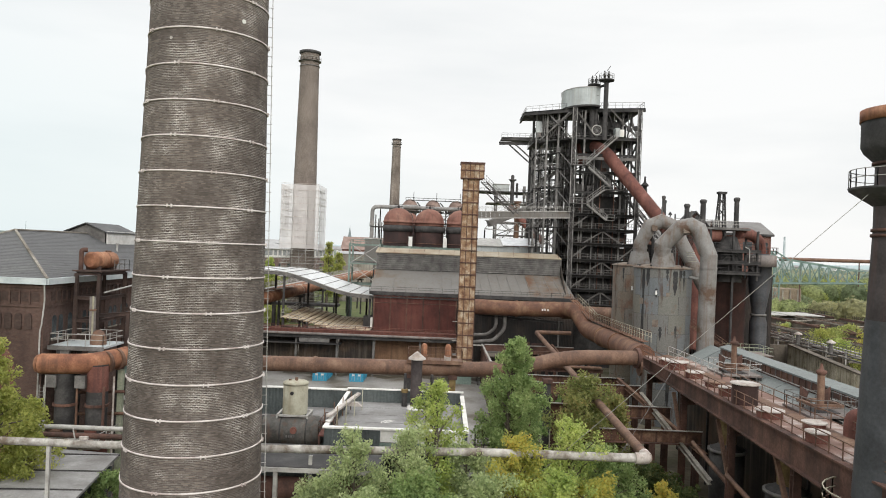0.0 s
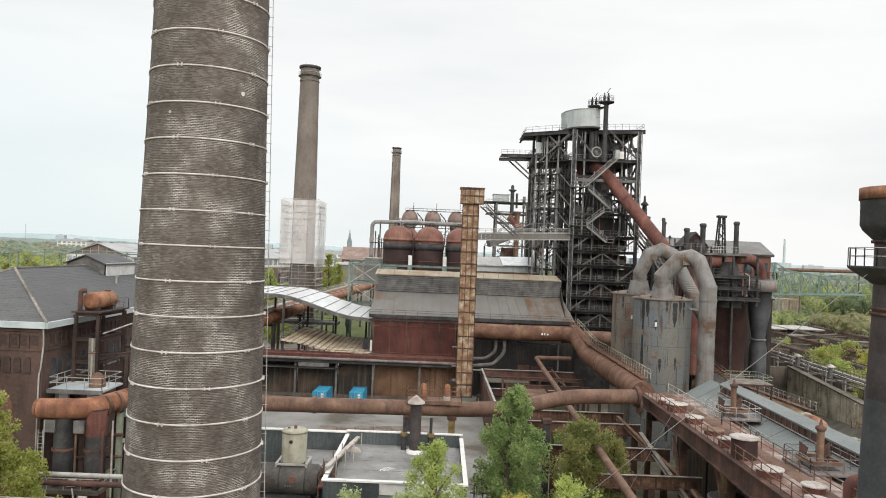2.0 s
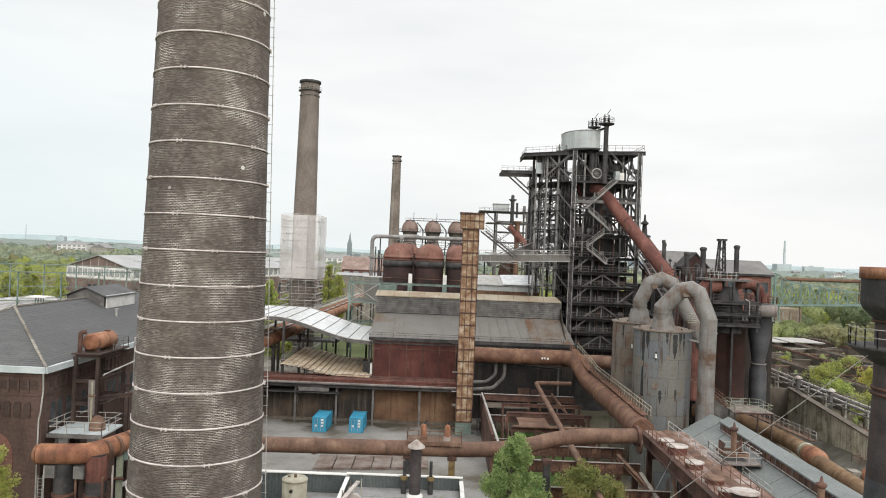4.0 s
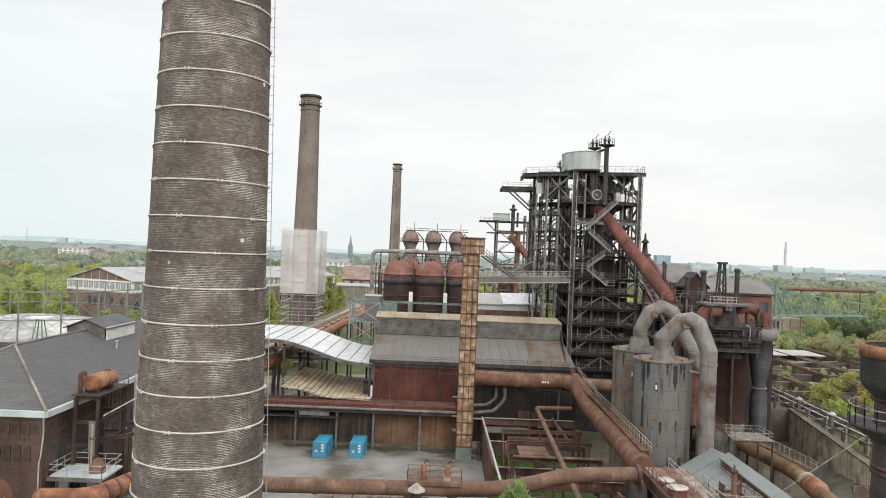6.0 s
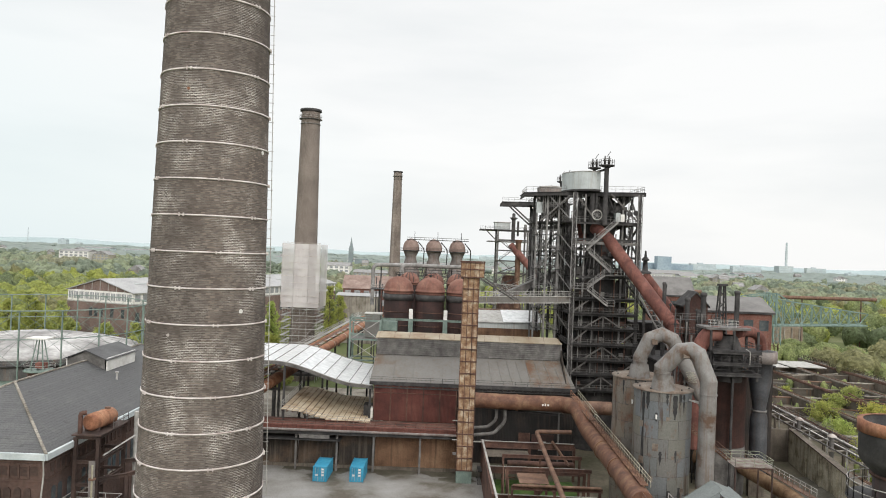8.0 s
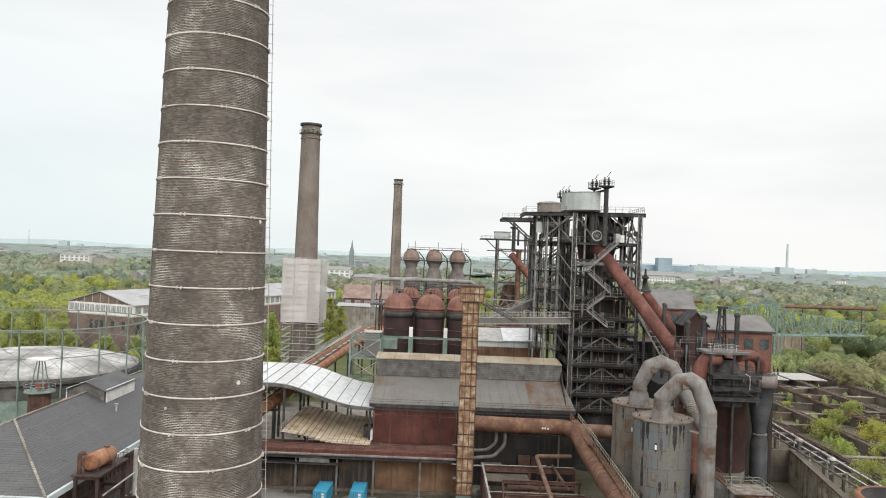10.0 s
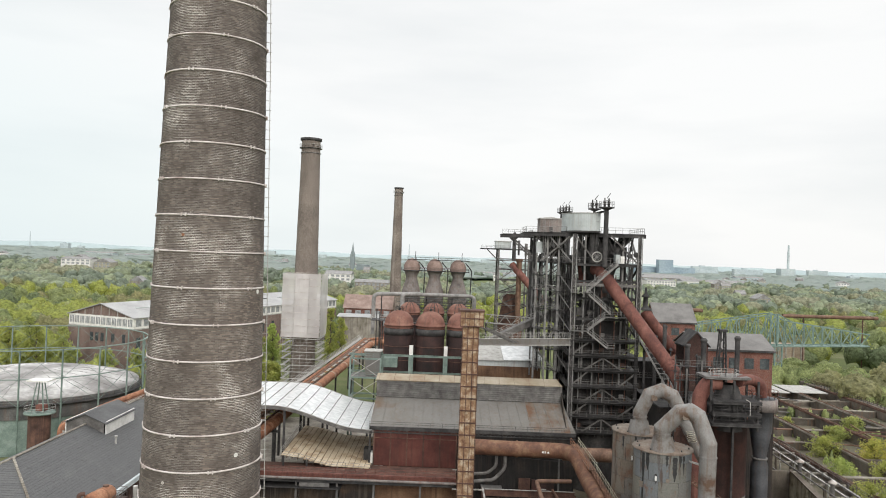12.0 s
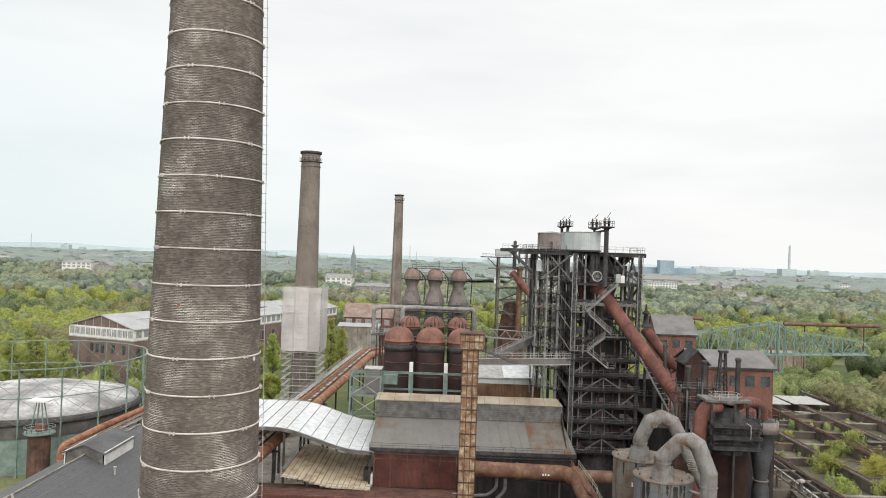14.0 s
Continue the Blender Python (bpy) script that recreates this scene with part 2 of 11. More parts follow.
M["duct"] = worn("grey_duct", (0.105, 0.066, 0.046), (0.165, 0.155, 0.145), (0.22, 0.215, 0.208), 0.4, 6, 0.6, streak=(0.13, 0.078, 0.052), streak_amount=0.6, spread=(0.36, 0.47, 0.66), grain=(0.8, 1.15))
M["roofsheet"] = ribbed("grey_roof_sheet", (0.122, 0.085, 0.058), (0.14, 0.132, 0.121), (0.172, 0.166, 0.157), 0, 1.9, 0.03, big=0.11, fine=5, rough=0.6, streak=(0.12, 0.085, 0.06), streak_amount=0.35, spread=(0.33, 0.44, 0.66), grain=(0.88, 1.1))
M["cream"] = ribbed("cream_roof_sheet", (0.18, 0.104, 0.06), (0.28, 0.235, 0.17), (0.38, 0.34, 0.275), 0, 1.9, 0.03, big=0.16, fine=5, rough=0.65, grain=(0.88, 1.1))
M["silver"] = worn("aluminium_sheet", (0.50, 0.512, 0.517), (0.64, 0.65, 0.655), (0.76, 0.765, 0.767), 0.8, 2.5, 0.32, 0.35, bump=0.08, grain=(0.92, 1.06), spread=(0.34, 0.5, 0.66))
M["beige"] = worn("beige_sheet", (0.30, 0.20, 0.12), (0.56, 0.46, 0.33), (0.68, 0.60, 0.47), 0.3, 4, 0.7, grain=(0.82, 1.12))
M["redwall"] = ribbed("red_cladding", (0.06, 0.022, 0.018), (0.105, 0.036, 0.029), (0.14, 0.055, 0.043), 0, 0.25, 0.05, big=0.3, fine=6, rough=0.8, streak=(0.06, 0.03, 0.025))
M["soot"] = ribbed("sooty_cladding", (0.02, 0.018, 0.017), (0.045, 0.037, 0.031), (0.12, 0.078, 0.052), 0, 0.3, 0.04, big=0.16, fine=5, rough=0.85, streak=(0.15, 0.125, 0.10), streak_amount=0.45)
M["yellow"] = worn("rusted_yellow_panel", (0.14, 0.07, 0.042), (0.28, 0.18, 0.105), (0.52, 0.45, 0.34), 0.9, 5, 0.8, streak=(0.11, 0.045, 0.03))
M["yard"] = worn("worn_asphalt", (0.1, 0.086, 0.066), (0.2, 0.19, 0.175), (0.27, 0.262, 0.25), 0.12, 4, 0.75, spread=(0.34, 0.48, 0.66))
M["concrete"] = worn("stained_concrete", (0.15, 0.13, 0.105), (0.27, 0.245, 0.21), (0.36, 0.335, 0.295), 0.25, 5, 0.9, streak=(0.08, 0.07, 0.06))
M["darkconcrete"] = worn("mossy_concrete", (0.06, 0.05, 0.04), (0.125, 0.105, 0.085), (0.19, 0.165, 0.135), 0.2, 5, 0.9, streak=(0.05, 0.045, 0.035))
M["felt"] = worn("roofing_felt", (0.13, 0.122, 0.115), (0.215, 0.21, 0.206), (0.31, 0.305, 0.3), 0.35, 5, 0.5, streak=(0.12, 0.112, 0.105), streak_amount=0.4, grain=(0.82, 1.15))
M["cladding"] = ribbed("green_grey_cladding", (0.05, 0.058, 0.058), (0.075, 0.088, 0.088), (0.10, 0.115, 0.113), 0, 0.35, 0.05, big=0.3, fine=5, rough=0.6)
M["white"] = worn("white_paint", (0.5, 0.48, 0.45), (0.66, 0.65, 0.62), (0.75, 0.74, 0.72), 0.5, 5, 0.6, grain=(0.88, 1.08))
M["blue"] = worn("blue_container_paint", (0.03, 0.19, 0.30), (0.045, 0.27, 0.42), (0.08, 0.34, 0.48), 0.6, 6, 0.5, bump=0.1)
M["green"] = worn("green_steel", (0.115, 0.155, 0.135), (0.17, 0.225, 0.198), (0.24, 0.29, 0.262), 0.5, 6, 0.65)
M["greenroof"] = worn("grey_green_sheet", (0.12, 0.133, 0.129), (0.16, 0.176, 0.171), (0.195, 0.209, 0.204), 0.2, 5, 0.7)
M["tank"] = worn("cream_tank_paint", (0.25, 0.23, 0.17), (0.36, 0.345, 0.27), (0.42, 0.41, 0.33), 0.7, 6, 0.65, streak=(0.2, 0.14, 0.08), grain=(0.85, 1.1))
M["glass"] = worn("dusty_pane", (0.03, 0.035, 0.04), (0.06, 0.07, 0.075), (0.12, 0.13, 0.13), 0.8, 4, 0.2, bump=0.05)
M["tileroof"] = worn("slate_roof", (0.06, 0.06, 0.062), (0.088, 0.088, 0.09), (0.125, 0.125, 0.127), 0.3, 6, 0.7)
M["membrane"] = worn("gas_holder_top", (0.19, 0.18, 0.175), (0.34, 0.33, 0.32), (0.55, 0.54, 0.53), 0.11, 1.2, 0.6, bump=0.1, spread=(0.36, 0.5, 0.64), grain=(0.78, 1.15))
M["ground"] = worn("rough_ground", (0.06, 0.08, 0.03), (0.12, 0.145, 0.055), (0.2, 0.19, 0.11), 0.03, 1.2, 0.95)
M["bunker_floor"] = worn("bunker_soil", (0.055, 0.058, 0.03), (0.11, 0.098, 0.07), (0.18, 0.152, 0.112), 0.12, 1.5, 0.95)
M["bark"] = worn("bark", (0.05, 0.042, 0.03), (0.10, 0.085, 0.065), (0.16, 0.14, 0.11), 2, 14, 0.9)
M["leaf"] = leafy("poplar_leaf", ((0.11, 0.175, 0.065), (0.215, 0.30, 0.11), (0.33, 0.415, 0.165), (0.46, 0.52, 0.24)))
M["leaf_yellow"] = leafy("turning_leaf", ((0.2, 0.24, 0.06), (0.36, 0.38, 0.095), (0.52, 0.47, 0.11), (0.62, 0.45, 0.10)))
M["leaf_dark"] = leafy("dark_leaf", ((0.028, 0.055, 0.022), (0.06, 0.09, 0.032), (0.11, 0.135, 0.05), (0.17, 0.17, 0.06)))
M["wood_a"] = leafy("woodland_crown", ((0.2, 0.25, 0.125), (0.295, 0.345, 0.16), (0.395, 0.435, 0.19), (0.52, 0.53, 0.23)), 0.06, 0.1, 0.9)
M["wood_b"] = leafy("pale_woodland_crown", ((0.28, 0.335, 0.105), (0.38, 0.425, 0.12), (0.46, 0.49, 0.14), (0.54, 0.51, 0.165)), 0.09, 0.1, 0.8)
M["wood_dark"] = leafy("dark_woodland_crown", ((0.14, 0.185, 0.105), (0.20, 0.25, 0.135), (0.265, 0.315, 0.165), (0.33, 0.375, 0.19)), 0.06, 0.12, 0.9)
M["wood_olive"] = leafy("olive_woodland_crown", ((0.21, 0.215, 0.125), (0.295, 0.295, 0.155), (0.385, 0.37, 0.185), (0.47, 0.43, 0.22)), 0.06, 0.12, 0.9)
# Farther crowns: paler, bluer base colours carry the haze of distance.
M["wood_mid"] = leafy("hazed_suburban_crown", ((0.31, 0.36, 0.265), (0.37, 0.42, 0.295), (0.43, 0.475, 0.32), (0.5, 0.53, 0.345)), 0.02, 0.08, 0.2)
M["wood_mid_dark"] = leafy("hazed_dark_suburban_crown", ((0.25, 0.305, 0.25), (0.295, 0.35, 0.275), (0.34, 0.39, 0.3), (0.385, 0.43, 0.32)), 0.02, 0.08, 0.2)
M["wood_mid_olive"] = leafy("hazed_olive_suburban_crown", ((0.33, 0.34, 0.255), (0.385, 0.39, 0.28), (0.44, 0.44, 0.3), (0.5, 0.495, 0.32)), 0.02, 0.08, 0.2)
M["wood_far"] = leafy("hazed_distant_crown", ((0.38, 0.44, 0.425), (0.415, 0.475, 0.45), (0.45, 0.505, 0.47), (0.49, 0.53, 0.49)), 0.008, 0.06)
# Horizon hills and church stone: blue-grey haze mixed into the base colour.
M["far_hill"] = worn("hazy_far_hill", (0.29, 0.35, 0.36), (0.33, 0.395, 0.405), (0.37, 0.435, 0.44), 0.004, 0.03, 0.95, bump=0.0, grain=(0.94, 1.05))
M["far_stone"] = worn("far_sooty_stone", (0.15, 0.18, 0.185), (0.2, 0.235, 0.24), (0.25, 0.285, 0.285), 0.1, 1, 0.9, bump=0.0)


def object_toned(name, tones, stain, big, fine, rough, stain_at=(0.56, 0.7), run_at=(0.6, 0.68)):
    """Plates or courses that differ from piece to piece, with stains across them."""
    m, b = blank(name, rough)
    n, l = m.node_tree.nodes, m.node_tree.links
    o = n.new("ShaderNodeObjectInfo")
    r = ramp_node(n, [(i / (len(tones) - 1), c) for i, c in enumerate(tones)])
    l.new(o.outputs["Random"], r.inputs["Fac"])
    t1, t2 = noise_node(m, big, 7, stretch=(1, 1, 0.6)), noise_node(m, fine, 4)
    r1 = ramp_node(n, [(stain_at[0], (0, 0, 0)), (stain_at[1], (0.85, 0.85, 0.85))])
    l.new(t1.outputs["Fac"], r1.inputs["Fac"])
    col = mixed(m, r1.outputs["Color"], r.outputs["Color"], stain)
    t3 = noise_node(m, 1.0, 6, stretch=(1.1, 1.1, 0.12), offset=5.0)
    r3 = ramp_node(n, [(run_at[0], (0, 0, 0)), (run_at[1], (0.75, 0.75, 0.75))])
    l.new(t3.outputs["Fac"], r3.inputs["Fac"])
    col = mixed(m, r3.outputs["Color"], col, tuple(k * 0.45 for k in stain))
    r2 = ramp_node(n, [(0.25, (0.72, 0.72, 0.72)), (0.75, (1.2, 1.2, 1.2))])
    l.new(t2.outputs["Fac"], r2.inputs["Fac"])
    col = mixed(m, 1.0, col, r2.outputs["Color"], "MULTIPLY")
    l.new(col, b.inputs["Base Color"])
    bumped(m, b, t2.outputs["Fac"], 0.3, 0.03)
    return m


M["slate"] = object_toned("slate_tiles", ((0.088, 0.088, 0.09), (0.093, 0.093, 0.095), (0.1, 0.1, 0.101)), (0.13, 0.13, 0.125), 0.2, 5, 0.7, (0.55, 0.75))
M["silo_plate"] = object_toned("silo_plate_tones", ((0.13, 0.142, 0.15), (0.15, 0.158, 0.162), (0.165, 0.155, 0.125), (0.14, 0.15, 0.155), (0.155, 0.148, 0.135)), (0.15, 0.085, 0.055), 0.9, 6, 0.6, (0.58, 0.7), (0.56, 0.63))
M["silo_plate_warm"] = object_toned("rust_tinged_silo_plate", ((0.16, 0.145, 0.13), (0.185, 0.165, 0.135), (0.17, 0.135, 0.105), (0.15, 0.145, 0.14)), (0.15, 0.08, 0.052), 0.8, 6, 0.65, (0.5, 0.66), (0.54, 0.62))
M["silo_joint"] = worn("silo_lap_joint", (0.06, 0.052, 0.048), (0.10, 0.09, 0.083), (0.15, 0.12, 0.095), 0.8, 5, 0.7)
M["tar"] = worn("dried_tar_run", (0.018, 0.018, 0.018), (0.032, 0.032, 0.033), (0.06, 0.058, 0.055), 0.8, 6, 0.55)
M["shellgrey"] = worn("stained_holder_plate", (0.045, 0.045, 0.044), (0.08, 0.08, 0.078), (0.13, 0.128, 0.124), 0.3, 4, 0.7, streak=(0.12, 0.07, 0.05))
M["leaf_olive"] = leafy("olive_leaf", ((0.12, 0.15, 0.05), (0.21, 0.24, 0.08), (0.31, 0.31, 0.11), (0.42, 0.29, 0.12)))
M["leaf_fresh"] = leafy("fresh_leaf", ((0.2, 0.28, 0.085), (0.34, 0.425, 0.12), (0.47, 0.53, 0.165), (0.58, 0.6, 0.22)))
M["leaf_willow"] = leafy("willow_leaf", ((0.2, 0.24, 0.065), (0.32, 0.355, 0.095), (0.43, 0.445, 0.13), (0.52, 0.5, 0.17)))
M["leaf_shrub"] = leafy("shrub_leaf", ((0.2, 0.245, 0.085), (0.325, 0.37, 0.12), (0.44, 0.47, 0.155), (0.54, 0.52, 0.185)))
M["leaf_silver"] = leafy("silver_poplar_leaf", ((0.19, 0.25, 0.115), (0.34, 0.41, 0.195), (0.49, 0.55, 0.29), (0.64, 0.67, 0.42)))
M["leaf_bush"] = leafy("bush_leaf", ((0.21, 0.265, 0.125), (0.315, 0.37, 0.165), (0.42, 0.465, 0.205), (0.52, 0.545, 0.25)), 0.12, 0.2, 1.4)
M["palefelt"] = worn("pale_roof_felt", (0.26, 0.26, 0.26), (0.34, 0.34, 0.34), (0.4, 0.4, 0.4), 0.1, 3, 0.7)
M["paleglass"] = worn("pale_dusty_pane", (0.16, 0.17, 0.175), (0.28, 0.29, 0.3), (0.4, 0.41, 0.41), 0.8, 4, 0.25, bump=0.05)
# Walls near the horizon: their own tone with pale haze mixed in.
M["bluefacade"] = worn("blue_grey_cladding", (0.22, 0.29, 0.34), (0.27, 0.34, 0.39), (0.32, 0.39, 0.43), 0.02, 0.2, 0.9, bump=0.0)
M["hazed_facade"] = worn("distant_facade", (0.36, 0.42, 0.44), (0.42, 0.48, 0.5), (0.5, 0.55, 0.56), 0.02, 0.2, 0.9, bump=0.0)
M["wetdirt"] = worn("damp_mossy_dirt", (0.05, 0.047, 0.03), (0.092, 0.084, 0.064), (0.15, 0.14, 0.115), 0.35, 4, 0.6)
M["wornplate"] = worn("worn_grey_plate", (0.10, 0.088, 0.082), (0.19, 0.17, 0.16), (0.27, 0.23, 0.21), 0.2, 3, 0.75, streak=(0.11, 0.06, 0.045))
M["palelid"] = worn("pale_lid", (0.24, 0.19, 0.16), (0.42, 0.38, 0.35), (0.52, 0.48, 0.45), 0.8, 5, 0.65)
# Sooty cladding made blacker by the shade of recesses, in one colour.
M["sootshade"] = ribbed("soot_blackened_cladding", (0.014, 0.013, 0.013), (0.026, 0.024, 0.023), (0.06, 0.045, 0.036), 0, 0.3, 0.04, big=0.16, fine=5, rough=0.85, streak=(0.07, 0.05, 0.04), streak_amount=0.4)
M["roofrust"] = ribbed("rust_bitten_roof_sheet", (0.125, 0.071, 0.044), (0.138, 0.116, 0.097), (0.162, 0.153, 0.143), 0, 1.9, 0.03, big=0.3, fine=5, rough=0.65, streak=(0.14, 0.08, 0.05), streak_amount=0.5, spread=(0.4, 0.52, 0.66), grain=(0.86, 1.12))
M["rustwall"] = ribbed("rust_stained_wall", (0.05, 0.028, 0.018), (0.15, 0.085, 0.05), (0.24, 0.155, 0.095), 0, 0.35, 0.03, big=0.14, fine=4, rough=0.85, streak=(0.06, 0.035, 0.025))
M["stovedome"] = worn("rusty_stove_dome", (0.12, 0.055, 0.042), (0.2, 0.095, 0.072), (0.26, 0.14, 0.105), 0.3, 5, 0.8, streak=(0.1, 0.06, 0.05))
M["stoveshell"] = worn("dark_red_stove_plate", (0.022, 0.017, 0.017), (0.045, 0.026, 0.024), (0.075, 0.038, 0.033), 0.25, 6, 0.75, streak=(0.025, 0.02, 0.02), streak_amount=0.7)
# Dull rust of the rear stove caps, paled further for haze.
M["cap_rust"] = worn("dull_rust_cap", (0.15, 0.105, 0.09), (0.24, 0.17, 0.145), (0.30, 0.235, 0.205), 0.3, 3, 0.8)
# Near-black colour standing for the shaded inside of the furnace.
M["furnacedark"] = worn("black_furnace_plate", (0.009, 0.009, 0.009), (0.018, 0.017, 0.017), (0.045, 0.038, 0.034), 0.4, 5, 0.75, streak=(0.06, 0.045, 0.036))
M["railgrey"] = worn("weathered_rail", (0.14, 0.135, 0.13), (0.235, 0.228, 0.22), (0.33, 0.32, 0.31), 0.7, 7, 0.65)
M["palewall"] = ribbed("pale_grey_cladding", (0.32, 0.34, 0.34), (0.42, 0.45, 0.45), (0.48, 0.51, 0.51), 0, 0.4, 0.02, big=0.3, fine=4, rough=0.6, streak=(0.3, 0.28, 0.25), grain=(0.92, 1.06))
M["moss"] = worn("moss", (0.03, 0.06, 0.015), (0.06, 0.115, 0.025), (0.1, 0.15, 0.04), 0.4, 4, 0.95)
M["panelrust"] = worn("mottled_rust_panel", (0.05, 0.028, 0.02), (0.13, 0.068, 0.045), (0.28, 0.17, 0.11), 0.8, 4, 0.85, streak=(0.05, 0.03, 0.025))
M["silotop"] = worn("rusty_silo_top", (0.10, 0.065, 0.046), (0.165, 0.13, 0.105), (0.22, 0.195, 0.165), 0.6, 5, 0.8)
M["redpipe_dark"] = worn("dark_red_plate", (0.027, 0.018, 0.016), (0.056, 0.029, 0.025), (0.10, 0.046, 0.037), 0.3, 6, 0.75, streak=(0.03, 0.024, 0.022))
M["bluesteel"] = worn("blue_black_plate", (0.03, 0.031, 0.034), (0.055, 0.058, 0.064), (0.085, 0.088, 0.094), 0.4, 5, 0.55, streak=(0.09, 0.06, 0.045), streak_amount=0.3)
M["sootbrick"] = brickwork("sooty_red_brick", ((0.075, 0.034, 0.028), (0.05, 0.026, 0.022)), (0.07, 0.055, 0.05), 0.26, 0.083, None, 4, 0.55)
M["shedroof"] = worn("grey_slate_sheet", (0.105, 0.1, 0.096), (0.15, 0.143, 0.138), (0.19, 0.184, 0.178), 0.3, 5, 0.6, grain=(0.85, 1.12))
M["palerust"] = worn("pale_rusty_deck", (0.13, 0.062, 0.045), (0.2, 0.115, 0.088), (0.38, 0.33, 0.3), 0.45, 4, 0.6, spread=(0.34, 0.5, 0.66))
M["yellowish"] = worn("ochre_neck", (0.10, 0.07, 0.03), (0.2, 0.14, 0.06), (0.26, 0.2, 0.1), 0.8, 5, 0.85)
M["stackplate"] = worn("stack_plate", (0.03, 0.024, 0.024), (0.062, 0.052, 0.052), (0.10, 0.08, 0.076), 0.35, 5, 0.7, streak=(0.11, 0.05, 0.035), streak_amount=0.5)
M["greenrail"] = worn("faded_green_rail", (0.2, 0.22, 0.16), (0.3, 0.32, 0.24), (0.38, 0.4, 0.31), 0.8, 7, 0.65)
M["palerust2"] = worn("grating_deck", (0.12, 0.075, 0.055), (0.2, 0.17, 0.15), (0.3, 0.28, 0.26), 0.8, 5, 0.8)
M["lichenwall"] = worn("lichen_stained_wall", (0.17, 0.148, 0.105), (0.42, 0.38, 0.285), (0.58, 0.54, 0.43), 0.35, 4, 0.95, streak=(0.12, 0.10, 0.075), streak_amount=0.7, spread=(0.34, 0.47, 0.64))
M["bunkerwall"] = worn("damp_bunker_wall", (0.045, 0.04, 0.033), (0.10, 0.088, 0.074), (0.18, 0.158, 0.13), 0.16, 4, 0.95, streak=(0.15, 0.09, 0.055))
M["greencrane"] = worn("faded_green_steel", (0.11, 0.17, 0.15), (0.165, 0.235, 0.21), (0.22, 0.295, 0.27), 0.3, 3, 0.7)
M["ochreconcrete"] = worn("ochre_concrete", (0.16, 0.12, 0.08), (0.29, 0.235, 0.175), (0.36, 0.31, 0.25), 0.15, 2, 0.9, streak=(0.1, 0.06, 0.04))
M["skyrust"] = worn("rusty_skylight", (0.10, 0.06, 0.045), (0.17, 0.135, 0.115), (0.25, 0.225, 0.21), 0.5, 4, 0.8)
M["boilerplate"] = worn("boiler_plate", (0.04, 0.037, 0.034), (0.085, 0.082, 0.075), (0.14, 0.13, 0.115), 0.6, 5, 0.7, streak=(0.11, 0.06, 0.04))
M["palepipe"] = worn("flaking_pale_pipe", (0.13, 0.10, 0.075), (0.29, 0.27, 0.245), (0.50, 0.48, 0.45), 0.9, 4, 0.7, spread=(0.36, 0.5, 0.68), grain=(0.75, 1.15))


